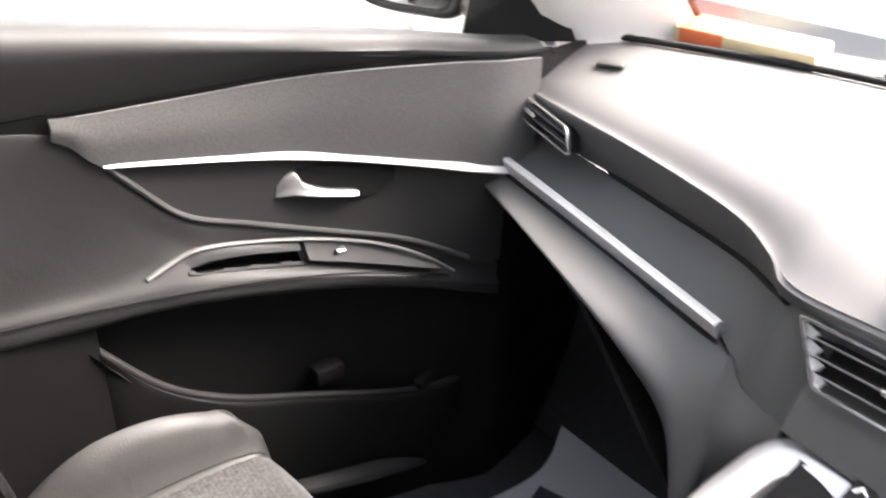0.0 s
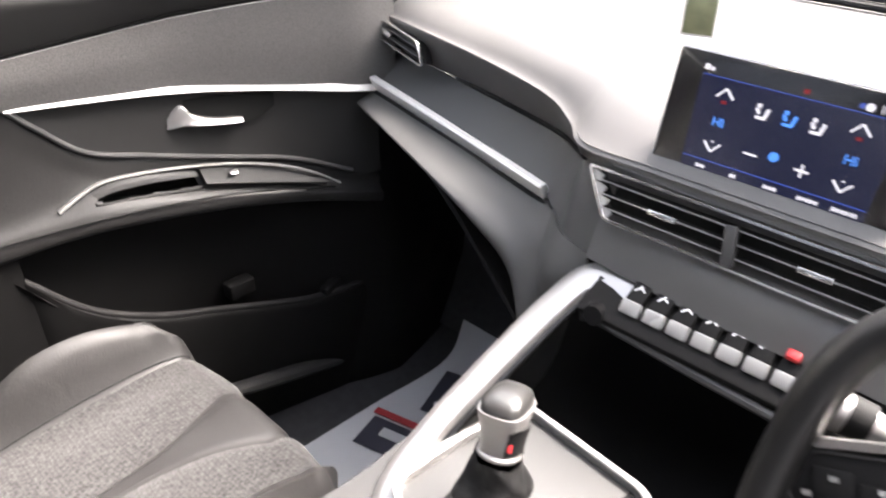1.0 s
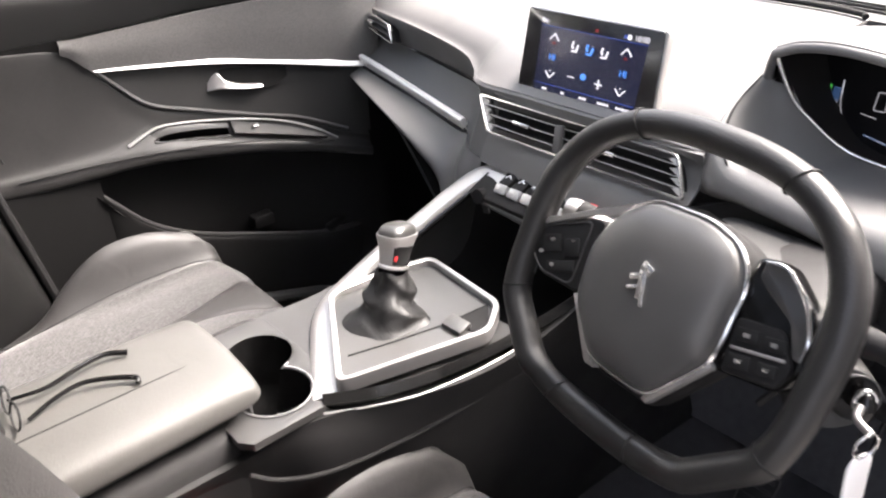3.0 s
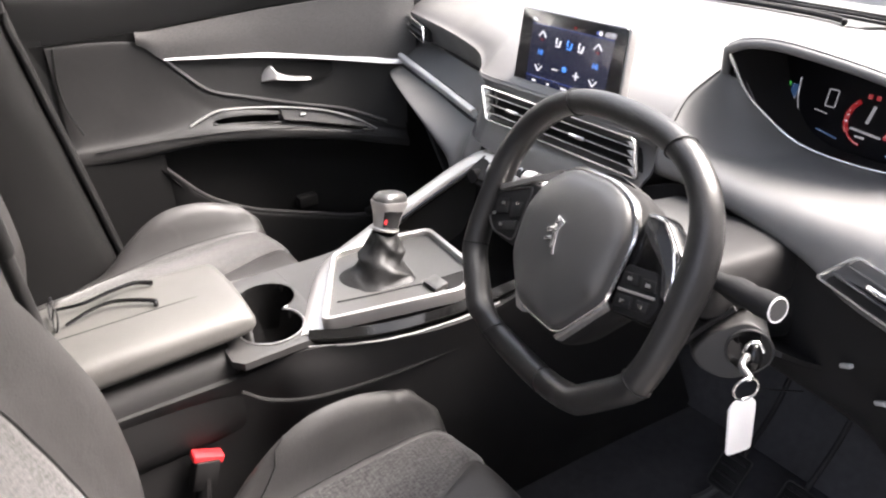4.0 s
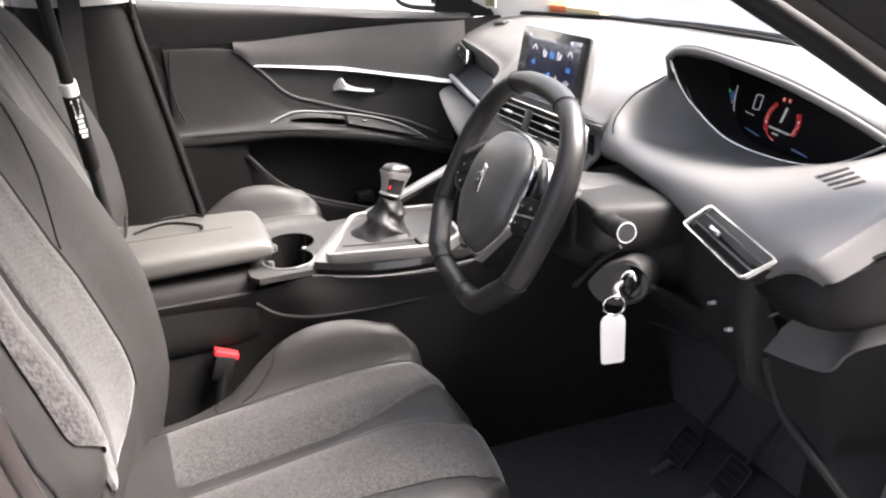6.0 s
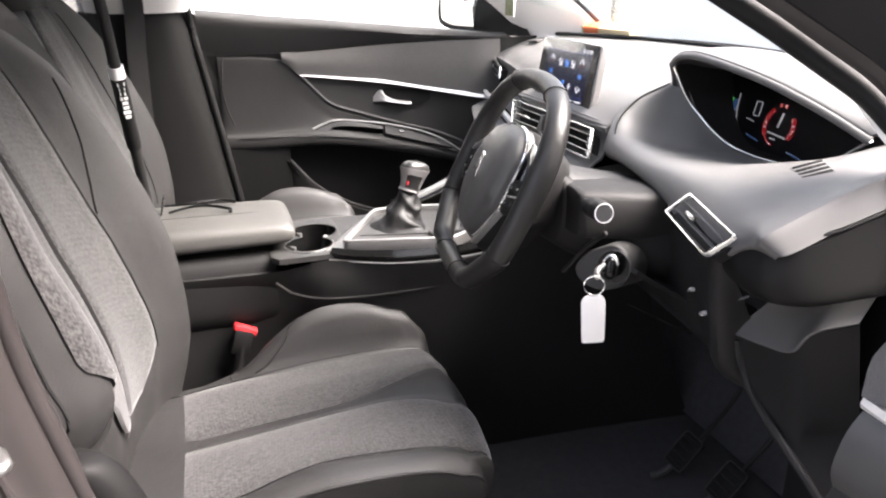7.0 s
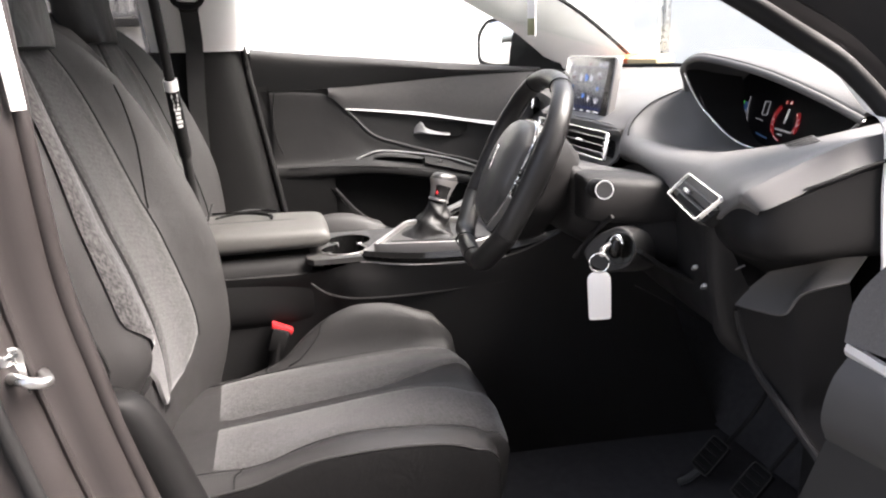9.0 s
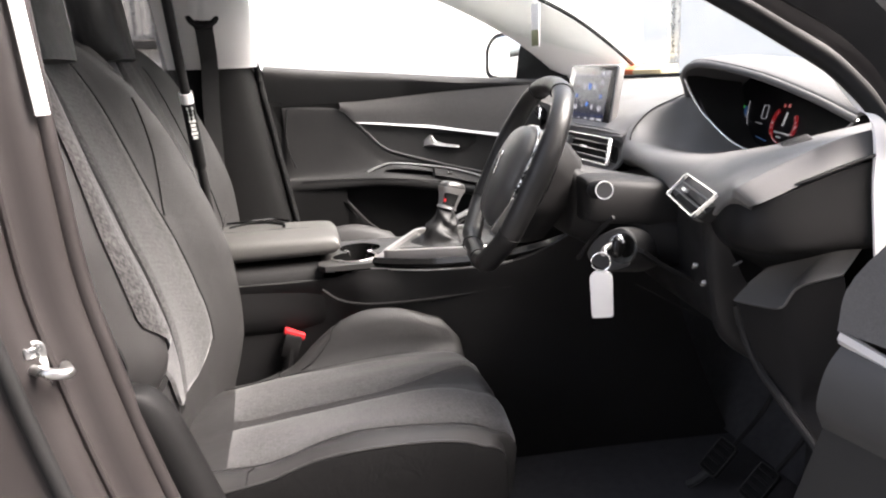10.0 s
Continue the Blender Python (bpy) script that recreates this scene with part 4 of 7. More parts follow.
# driver side pad
DRV = (((0.187, 1.075, 1.105), (0.194, 1.082, 1.128), (0.203, 1.090, 1.141), (0.222, 1.096, 1.135), (0.238, 1.099, 1.134)),
       ((0.190, 1.010, 1.080), (0.198, 1.020, 1.108), (0.206, 1.030, 1.120), (0.240, 1.064, 1.084), (0.262, 1.110, 1.095)),
       ((0.200, 0.970, 1.030), (0.207, 0.975, 1.075), (0.216, 0.988, 1.092), (0.264, 1.040, 1.053), (0.292, 1.124, 1.066)),
       ((0.222, 0.970, 1.018), (0.225, 0.952, 1.040), (0.245, 0.967, 1.068), (0.293, 1.045, 1.045), (0.323, 1.136, 1.050)),
       ((0.275, 0.975, 1.018), (0.278, 0.946, 1.034), (0.290, 0.964, 1.060), (0.335, 1.045, 1.048), (0.360, 1.146, 1.044)),
       ((0.360, 0.970, 1.012), (0.360, 0.936, 1.028), (0.365, 0.957, 1.056), (0.390, 1.040, 1.052), (0.410, 1.150, 1.042)),
       ((0.460, 0.955, 1.002), (0.460, 0.920, 1.016), (0.460, 0.945, 1.058), (0.460, 1.040, 1.060), (0.460, 1.150, 1.043)),
       ((0.540, 0.918, 0.992), (0.540, 0.897, 1.000), (0.540, 0.928, 1.060), (0.540, 1.040, 1.080), (0.535, 1.146, 1.072)),
       ((0.640, 0.888, 0.998), (0.640, 0.866, 1.004), (0.640, 0.896, 1.060), (0.635, 1.020, 1.098), (0.610, 1.138, 1.112)),
       ((0.698, 0.874, 1.024), (0.702, 0.860, 1.038), (0.705, 0.880, 1.068), (0.705, 1.005, 1.105), (0.695, 1.150, 1.120)),
       ((0.720, 0.864, 1.036), (0.727, 0.853, 1.049), (0.733, 0.868, 1.067), (0.736, 0.990, 1.110), (0.735, 1.120, 1.126)),
       ((0.727, 0.866, 1.035), (0.734, 0.856, 1.047), (0.741, 0.869, 1.064), (0.744, 0.990, 1.107), (0.743, 1.120, 1.123)),
       ((0.737, 0.874, 1.028), (0.745, 0.866, 1.037), (0.755, 0.883, 1.046), (0.758, 0.990, 1.083), (0.758, 1.120, 1.100)))
part("driver_pad", sheet(DRV, 90, 28, 0.004), SOFT, dash, "soft-touch pad sweeping round the cluster")
part("driver_lower", sheet([[(0.12, 0.93, 0.97), (0.12, 0.96, 0.90), (0.12, 1.05, 0.80), (0.12, 1.3, 0.7)], [(0.30, 0.985, 1.025), (0.30, 0.965, 0.90), (0.30, 1.02, 0.80), (0.3, 1.3, 0.7)], [(0.54, 0.920, 0.995), (0.54, 0.938, 0.90), (0.54, 0.99, 0.80), (0.54, 1.3, 0.68)],
                            [(0.615, 0.892, 0.995), (0.615, 0.906, 0.895), (0.615, 0.96, 0.80), (0.615, 1.25, 0.66)], [(0.636, 0.90, 0.995), (0.630, 0.925, 0.94), (0.622, 0.99, 0.86), (0.61, 1.25, 0.66)]], 24, 20, 0.006), HARD, dash, "dark lower panel under the driver pad")
part("side_end", sheet([[(0.655, 0.876, 1.042), (0.722, 0.866, 1.046), (0.757, 0.895, 1.050), (0.762, 0.98, 1.076), (0.762, 1.1, 1.095)], [(0.640, 0.880, 1.0), (0.715, 0.858, 1.0), (0.758, 0.884, 1.0), (0.766, 0.98, 1.01), (0.766, 1.12, 1.01)],
                         [(0.634, 0.905, 0.965), (0.71, 0.885, 0.972), (0.755, 0.908, 0.978), (0.764, 0.99, 0.985), (0.764, 1.15, 0.985)], [(0.634, 0.965, 0.926), (0.69, 0.985, 0.950), (0.735, 1.0, 0.970), (0.755, 1.03, 0.975), (0.757, 1.15, 0.975)]], 20, 26, 0.005), HARD_SHADE, dash, "dark end cap of the dashboard")
part("end_seam", tube(spl([(0.70, 0.878, 1.028), (0.724, 0.872, 1.040), (0.758, 0.925, 1.064), (0.765, 1.002, 1.088), (0.765, 1.08, 1.10)], 24), 0.0022, 6), RUBBER, dash)
FACET = (((0.628, 0.926, 0.883), (0.629, 0.945, 0.902), (0.632, 0.975, 0.925)), ((0.672, 0.931, 0.888), (0.668, 0.955, 0.912), (0.668, 0.99, 0.942)), ((0.713, 0.938, 0.897), (0.70, 0.965, 0.925), (0.70, 1.0, 0.957)),
         ((0.729, 0.948, 0.927), (0.722, 0.975, 0.945), (0.72, 1.01, 0.968)), ((0.75, 0.994, 0.943), (0.745, 1.01, 0.957), (0.74, 1.03, 0.978)))
# Paler plastic on this dark cover's top stands in for light falling there.
part("cover_top", sheet(FACET, 20, 12, 0.003), SOFT, dash, "sloped top of the hinge cover, paled to look lit")
KICK = [(0.60, 0.86), (0.66, 0.84), (0.70, 0.79), (0.74, 0.735), (0.80, 0.652), (0.845, 0.632), (0.883, 0.626)]
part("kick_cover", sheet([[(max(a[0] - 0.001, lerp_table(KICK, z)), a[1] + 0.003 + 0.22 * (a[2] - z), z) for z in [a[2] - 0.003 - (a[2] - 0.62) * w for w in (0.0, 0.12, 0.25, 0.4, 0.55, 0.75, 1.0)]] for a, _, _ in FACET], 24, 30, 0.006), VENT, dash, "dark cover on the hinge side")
# The lit band on the inner side is put in as grey plastic.
part("kick_panel", sheet([[(lerp_table(KICK, z) - e, 0.936 + 0.22 * (0.883 - z) + f, z + 0.02 * e / 0.05) for e, f in ((-0.002, 0.0), (0.025, 0.010), (0.05 + 0.1 * (z - 0.62), 0.035), (0.075 + 0.1 * (z - 0.62), 0.08))] for z in (0.60, 0.66, 0.70, 0.74, 0.78, 0.82)], 20, 12, 0.003), DECK, dash, "inner side of the hinge cover, greyed to look lit")
part("kick_edge", tube(spl([(lerp_table(KICK, z) + 0.004, 0.930 + 0.22 * (0.883 - z), z) for z in (0.875, 0.84, 0.80, 0.77, 0.74, 0.71, 0.68)], 24), 0.006, 8), HARD, dash, "rounded edge of the hinge cover")
part("cover_seam", tube(spl([(0.612, 0.908, 0.872), (0.618, 0.905, 0.90), (0.626, 0.912, 0.925), (0.640, 0.930, 0.940)], 14), 0.0018, 6), MIDP, dash)
DM = facing((0.629, 1.009, 1.0925), (0.86, -0.5, 0.02), (-0.155, -0.295, 0.943))
dv = part("demist_vent", moved(rbox(0.066, 0.040, 0.005, 0.002), DM), SOFT, dash, "small side window vent")
for k in range(4):
    part("slot", moved(rbox(0.0075, 0.036, 0.003, 0.001, 1), DM @ Matrix.Translation((-0.024 + 0.016 * k, 0, 0.0022))), VENT, dv)
for x, y, z in ((0.541, 0.924, 0.910), (0.592, 0.908, 0.899)):
    part("button", moved(rbox(0.016, 0.008, 0.006, 0.002), Matrix.Translation((x, y - 0.004, z)) @ pose(0, 0, 0, 0, -30, -20)), PALE, dash)

# ---- instrument hood and cluster ----
LIPC = [(0.222, 1.072, 1.180), (0.262, 1.060, 1.196), (0.325, 1.056, 1.200), (0.44, 1.075, 1.180), (0.53, 1.10, 1.150), (0.598, 1.125, 1.118)]
LOWC = [(0.222, 1.074, 1.178), (0.240, 1.090, 1.130), (0.262, 1.105, 1.098), (0.323, 1.130, 1.053), (0.44, 1.142, 1.046), (0.52, 1.142, 1.068), (0.598, 1.127, 1.116)]
hood = group_thing("instrument_cluster", (0.40, 1.15, 1.05), "hooded digital instrument cluster with chrome lower lip", "instrument cluster")
lip = spl(LIPC, 30)
back = spl([(0.185, 1.16, 1.130), (0.25, 1.24, 1.165), (0.34, 1.29, 1.178), (0.46, 1.29, 1.170), (0.57, 1.26, 1.145), (0.66, 1.20, 1.118)], 30)
mid = [a.lerp(b, 0.45) + V(0, 0, 0.018) for a, b in zip(lip, back)]
hrows = [[a, a.lerp(m_, 0.12) + V(0, 0, 0.006), m_, b, b + V(0, 0.05, -0.03)] for a, m_, b in zip(lip, mid, back)]
bmh = sheet(hrows, 40, 20, 0.010)
part("hood", bmh, SOFT, hood, "soft grey hood")
part("hood_edge", tube([V(0.208, 1.094, 1.140), V(0.213, 1.086, 1.160)] + [a + V(0, 0.002, -0.003) for a in lip], 0.0062, 10), SOFT, hood, "rounded front edge of the hood")
part("hood_side", sheet([[(0.222, 1.074, 1.180), (0.205, 1.11, 1.168), (0.185, 1.16, 1.140)], [(0.214, 1.085, 1.157), (0.200, 1.115, 1.150), (0.182, 1.16, 1.130)], [(0.206, 1.092, 1.134), (0.194, 1.12, 1.128), (0.178, 1.16, 1.115)]], 10, 10, 0.004), SOFT, hood)
part("hood_seam", tube([b + V(0, -0.004, 0.012) for b in back[5:]], 0.0022, 6), RUBBER, hood, "dark seam behind the hood")
part("ridge_seam", tube(spl([(0.203, 1.088, 1.1425), (0.206, 1.03, 1.1225), (0.214, 0.995, 1.101), (0.224, 0.974, 1.082), (0.24, 0.962, 1.068)], 24), 0.0013, 6), RUBBER, hood)
low = spl(LOWC, 30)
part("lip", tube(low, 0.0028, 10), CHROME, hood, "chrome lower lip")
loop = spl(LIPC, 24)[1:-1] + spl(LOWC, 24)[::-1]
cen = V(0.405, 1.18, 1.108)
part("recess", grid([[a + V(0, 0.002, -0.001) for a in loop], [a.lerp(V(a.x, 1.185, a.z), 0.5) for a in loop], [V(cen.x + 0.95 * (a.x - cen.x), 1.186, cen.z + 0.95 * (a.z - cen.z)) for a in loop]], closed_v=True), VENT, hood, "black recess round the display")
cm = facing((0.40, 1.180, 1.108), (1, 0.02, 0), (0, -1, 0.25))
cs = part("display", plate(rounded([(-0.19, -0.062), (0.19, -0.062), (0.19, 0.07), (-0.19, 0.07)], 0.02), 0.006, 0.001, 2, cm), DISPLAY, hood, "dark glass display")


def arc(m, r, a0, a1, w, mat, name, parent, n=24):
    pts = [m @ V(r * math.cos(radians(a0 + (a1 - a0) * k / n)), r * math.sin(radians(a0 + (a1 - a0) * k / n)), 0.001) for k in range(n + 1)]
    return part(name, tube(pts, w, 6), mat, parent)


def bar(m, u, v, w, h, mat, name, parent, turn=0.0):
    return part(name, moved(rbox(w, h, 0.0012, 0), m @ Matrix.Translation((u, v, 0.0008)) @ pose(0, 0, 0, 0, 0, turn)), mat, parent)


dial = cm @ Matrix.Translation((-0.0215, -0.017, 0))
arc(dial, 0.031, 128, 215, 0.0036, REDUI, "dial_arc", cs)
arc(dial, 0.031, 215, 262, 0.0016, REDUI, "dial_arc", cs)
arc(dial, 0.030, -32, 32, 0.0040, REDUI, "dial_arc", cs)
for u in (-0.031, -0.020):
    bar(cm, u, 0.0156, 0.006, 0.006, REDUI, "warning_mark", cs)
ZERO = rounded([(-0.0068, -0.0115), (0.0068, -0.0115), (0.0068, 0.0115), (-0.0068, 0.0115)], 0.002)
part("speed_digit", tube([cm @ V(-0.080 + u, 0.003 + v, 0.001) for u, v in ZERO], 0.0011, 6, closed=True), DIMUI, cs)
bar(cm, -0.0225, -0.007, 0.0045, 0.024, DIMUI, "car_mark", cs, -10)
bar(cm, -0.0225, -0.031, 0.043, 0.0032, DIMUI, "text_bar", cs, -6)
bar(cm, -0.028, -0.038, 0.013, 0.003, DIMUI, "text_bar", cs, -3)
part("gauge_line", tube(spl([cm @ V(-0.132, 0.021, 0.001), cm @ V(-0.128, -0.008, 0.001), cm @ V(-0.115, -0.039, 0.001)], 14), 0.0011, 6), DIMUI, cs)
part("gauge_line", tube(spl([cm @ V(-0.154, 0.001, 0.001), cm @ V(-0.153, -0.015, 0.001), cm @ V(-0.149, -0.031, 0.001)], 10), 0.0015, 6), DIMUI, cs)
bar(cm, -0.150, 0.010, 0.010, 0.006, GREENUI, "light_mark", cs)
bar(cm, -0.137, 0.002, 0.010, 0.018, DIMBLUE, "gauge_bar", cs)
bar(cm, -0.137, -0.006, 0.010, 0.005, DIMUI, "gauge_bar", cs)
bar(cm, -0.156, -0.022, 0.003, 0.012, REDUI, "gauge_bar", cs)
bar(cm, -0.090, -0.017, 0.020, 0.0016, DIMUI, "text_bar", cs, -8)
for du in (0.0, 0.010):
    bar(cm, -0.078 + du, -0.043 - 0.2 * du, 0.022, 0.0024, DIMBLUE, "text_bar", cs, -12)
    bar(cm, 0.022 + du, -0.054 - 0.2 * du, 0.022, 0.0024, DIMBLUE, "text_bar", cs, -8)

# ---- centre touch screen ----
tab = group_thing("touch_screen", (0, 0.99, 1.08), "black tablet touch screen showing blue climate controls", "touch screen")
sm = facing((0.002, 0.985, 1.143), (1, 0.004, 0), (0, -1, 0.17))
W2, H2 = 0.117, 0.0575
part("casing", plate(rounded([(-W2 - 0.003, -H2 - 0.002), (W2 + 0.004, -H2 - 0.002), (W2 + 0.001, H2 + 0.003), (-W2 + 0.001, H2 + 0.003)], 0.006), 0.014, 0.003, 3, sm), SATIN, tab, "satin silver edge")
scr = part("glass", plate(rounded([(-W2, -H2), (W2 + 0.001, -H2), (W2 - 0.003, H2), (-W2 + 0.003, H2)], 0.004), 0.004, 0.0006, 2, sm @ Matrix.Translation((0, 0, 0.0022))), PANEL, tab, "glossy black glass")
part("neck", moved(rbox(0.14, 0.03, 0.05, 0.008), Matrix.Translation((0, 1.0, 1.092))), HARD, tab)
um = sm @ Matrix.Translation((0.002, 0.0, 0.0026))
part("picture", plate([(-0.088, -0.0555), (0.088, -0.0555), (0.092, 0.0375), (-0.089, 0.0375)], 0.0008, 0, 1, um), BLUEUI, scr, "dark blue picture")
bar(um, 0.002, 0.0375, 0.180, 0.0008, RULEUI, "rule_line", scr)
bar(um, 0.0, -0.0430, 0.174, 0.0008, RULEUI, "rule_line", scr)
for u in (-0.061, 0.062):
    for q in (-1, 1):
        bar(um, u + q * 0.0042, 0.0240, 0.0120, 0.0018, WHITEUI, "chevron", scr, -q * 47)
        bar(um, u + q * 0.0042, -0.0290, 0.0120, 0.0018, WHITEUI, "chevron", scr, q * 47)
    bar(um, u, 0.0155, 0.005, 0.003, REDUI, "heat_mark", scr)
    bar(um, u, -0.0235, 0.0018, 0.0018, WHITEUI, "dot", scr)
    words("temperature", "HI", 0.0125, um @ Matrix.Translation((u, -0.0045, 0.001)), CYANUI, scr)
for u, mt in ((-0.0235, WHITEUI), (0.0017, CYANUI), (0.0270, WHITEUI)):
    bar(um, u + 0.0045, 0.0150, 0.0030, 0.0100, mt, "seat_mark", scr, -14)
    bar(um, u - 0.0005, 0.0105, 0.0095, 0.0026, mt, "seat_mark", scr)
    bar(um, u - 0.0040, 0.0165, 0.0028, 0.0060, mt, "seat_mark", scr, 30)
    bar(um, u - 0.0035, 0.0215, 0.0034, 0.0034, mt, "seat_mark", scr)
bar(um, -0.0228, -0.0247, 0.0125, 0.0017, WHITEUI, "minus", scr)
bar(um, 0.0258, -0.0256, 0.0125, 0.0020, WHITEUI, "plus", scr)
bar(um, 0.0258, -0.0256, 0.0020, 0.0125, WHITEUI, "plus", scr)
part("fan_mark", moved(tube([(0, 0, 0), (0, 0, 0.0012)], 0.0046, 14), um @ Matrix.Translation((-0.0014, -0.0206, 0.0003))), CYANUI, scr)
for u, w in ((-0.0676, 0.0085), (-0.0322, 0.0080), (0.0032, 0.0120), (0.0386, 0.0190), (0.0714, 0.0230)):
    for k in range(max(2, round(w / 0.0032))):
        bar(um, u - w / 2 + 0.0016 + k * 0.0032, -0.0497, 0.0021, 0.0030 if k % 3 else 0.0036, WHITEUI, "text_bar", scr)
bar(um, -0.0850, 0.0445, 0.0045, 0.0050, WHITEUI, "status_mark", scr)
bar(um, -0.0795, 0.0435, 0.0030, 0.0035, WHITEUI, "status_mark", scr)
bar(um, 0.0560, 0.0432, 0.0040, 0.0045, RULEUI, "status_mark", scr)
part("status_mark", moved(tube([(0, 0, 0), (0, 0, 0.0012)], 0.0036, 12), um @ Matrix.Translation((0.0625, 0.0432, 0.0003))), WHITEUI, scr)
words("clock", "10:00", 0.0105, um @ Matrix.Translation((0.0815, 0.0434, 0.001)), WHITEUI, scr)
bar(um, 0.0091, 0.0435, 0.005, 0.004, REDUI, "status_mark", scr)

# ---- centre console ----
con = group_thing("center_console", (-0.08, 0.6, 0.36), "centre console with satin frame, cup holders and storage tray", "center console")
# side skirts and deck
part("side_panel", sheet([[(-0.02, 0.0, 0.80), (-0.032, 0.0, 0.70), (-0.035, 0.0, 0.36)], [(-0.012, 0.38, 0.795), (-0.032, 0.38, 0.70), (-0.033, 0.38, 0.36)], [(0.012, 0.50, 0.812), (0.03, 0.50, 0.72), (0.03, 0.50, 0.36)],
                          [(0.078, 0.66, 0.815), (0.06, 0.66, 0.70), (0.04, 0.66, 0.36)], [(0.098, 0.80, 0.83), (0.075, 0.82, 0.70), (0.05, 0.85, 0.36)], [(0.125, 0.95, 0.90), (0.09, 0.98, 0.7), (0.06, 1.05, 0.36)], [(0.14, 1.1, 0.92), (0.1, 1.15, 0.7), (0.08, 1.3, 0.36)]], 40, 20, 0.008), HARD, con, "dark console flank")
part("side_panel", sheet([[(-0.215, 0.0, 0.80), (-0.22, 0.0, 0.6), (-0.22, 0.0, 0.36)], [(-0.215, 0.42, 0.80), (-0.22, 0.42, 0.6), (-0.22, 0.42, 0.36)], [(-0.205, 0.58, 0.822), (-0.215, 0.58, 0.6), (-0.22, 0.58, 0.36)], [(-0.190, 0.66, 0.832), (-0.20, 0.66, 0.62), (-0.215, 0.66, 0.36)], [(-0.182, 0.80, 0.886), (-0.195, 0.80, 0.65), (-0.21, 0.8, 0.36)],
                          [(-0.166, 0.89, 0.928), (-0.185, 0.92, 0.7), (-0.2, 0.97, 0.36)], [(-0.16, 1.0, 0.92), (-0.18, 1.1, 0.7), (-0.2, 1.3, 0.36)]], 40, 20, 0.008), DECK, con, "grey console flank")
part("crease", tube(spl([(0.004, 0.40, 0.775), (0.016, 0.435, 0.752), (0.042, 0.50, 0.745), (0.068, 0.62, 0.752), (0.088, 0.78, 0.768)], 24), 0.003, 6), HARD, con)
part("deck", sheet([[(-0.212, 0.535, 0.825), (-0.10, 0.545, 0.824), (0.018, 0.520, 0.817)], [(-0.20, 0.62, 0.828), (-0.08, 0.62, 0.822), (0.062, 0.62, 0.818)], [(-0.195, 0.70, 0.835), (-0.06, 0.70, 0.822), (0.078, 0.70, 0.820)], [(-0.18, 0.785, 0.838), (-0.04, 0.785, 0.824), (0.09, 0.785, 0.826)]], 24, 16, 0.01), DECK, con, "grey console deck")
# satin rail on the passenger side rising to the toggles
rail = [(0.006, 0.512, 0.824), (-0.075, 0.562, 0.828), (-0.135, 0.603, 0.832), (-0.163, 0.640, 0.837), (-0.171, 0.700, 0.856), (-0.167, 0.760, 0.882), (-0.160, 0.820, 0.909), (-0.152, 0.872, 0.933), (-0.140, 0.912, 0.951), (-0.112, 0.926, 0.960), (-0.080, 0.926, 0.962)]
RS = []
for k in range(60):
    f = k / 59
    a, b = V(1, 0.45, 0.1), V(1, 0.1, 0.25)
    RS.append(a.lerp(b, min(1, f / 0.3)) if f < 0.72 else b.lerp(V(0.15, -1, -0.45), ((f - 0.72) / 0.28) ** 0.8))
rp = spl(rail, 60)
rr = []
for k, p in enumerate(rp):
    t = (rp[min(k + 1, 59)] - rp[max(k - 1, 0)]).normalized()
    sd = (RS[k] - t * RS[k].dot(t)).normalized()
    up_ = sd.cross(t).normalized()
    wide = 1.0 - 0.12 * math.sin(min(1.0, k / 40) * 3.1) + 0.35 * max(0.0, (k - 44) / 15)
    rr.append([p + sd * a * wide + up_ * b for a, b in ((-0.019, -0.008), (-0.0185, 0.001), (-0.015, 0.0040), (-0.004, 0.0052), (0.008, 0.0045), (0.0165, 0.0022), (0.019, -0.002), (0.0185, -0.008))])
bm = grid(rr, closed_v=True)
caps(bm, 8, 59 * 8)
bmesh.ops.recalc_face_normals(bm, faces=bm.faces)
part("satin_rail", bm, SATIN, con, "broad satin metal rail")
part("rail_shadow_strip", tube([p + RS[k].normalized() * 0.020 - V(0, 0, 0.010) for k, p in enumerate(rp) if 16 < k < 54], 0.005, 8), GLOSS, con, "gloss black strip inside the rail")
part("gloss_strip", ribbon(spl([(0.006, 0.508, 0.820), (0.035, 0.555, 0.820), (0.060, 0.62, 0.820), (0.077, 0.70, 0.823), (0.088, 0.77, 0.830), (0.105, 0.86, 0.85), (0.125, 0.95, 0.885)], 30), [(-0.008, -0.01), (-0.009, 0.003), (0.0, 0.006), (0.009, 0.002), (0.008, -0.012)], (1, 0, 0.9)), GLOSS, con, "gloss black side strip")
part("satin_edge", tube(spl([(0.014, 0.502, 0.814), (0.046, 0.56, 0.813), (0.070, 0.62, 0.813), (0.086, 0.70, 0.816), (0.097, 0.78, 0.824)], 24), 0.0015, 8), SATIN, con)
# gear surround
OUT = [(0.012, 0.525), (-0.158, 0.628), (-0.150, 0.715), (-0.128, 0.800), (0.034, 0.788), (0.070, 0.734)]
INN = [(0.010, 0.536), (-0.149, 0.632), (-0.141, 0.714), (-0.121, 0.792), (0.029, 0.780), (0.062, 0.732)]
gz = Matrix.Translation((0, 0, 0.835)) @ pose(0, 0, 0, 1.5, 1.0, 0)
part("gear_frame", ringplate(rounded(OUT, 0.018), rounded(INN, 0.014), 0.022, gz), SATIN, con, "satin frame round the gear lever")
part("gear_plate", plate(rounded(INN, 0.014), 0.006, 0, 1, gz @ Matrix.Translation((0, 0, -0.011))), PLATE, con, "grey plate under the lever")
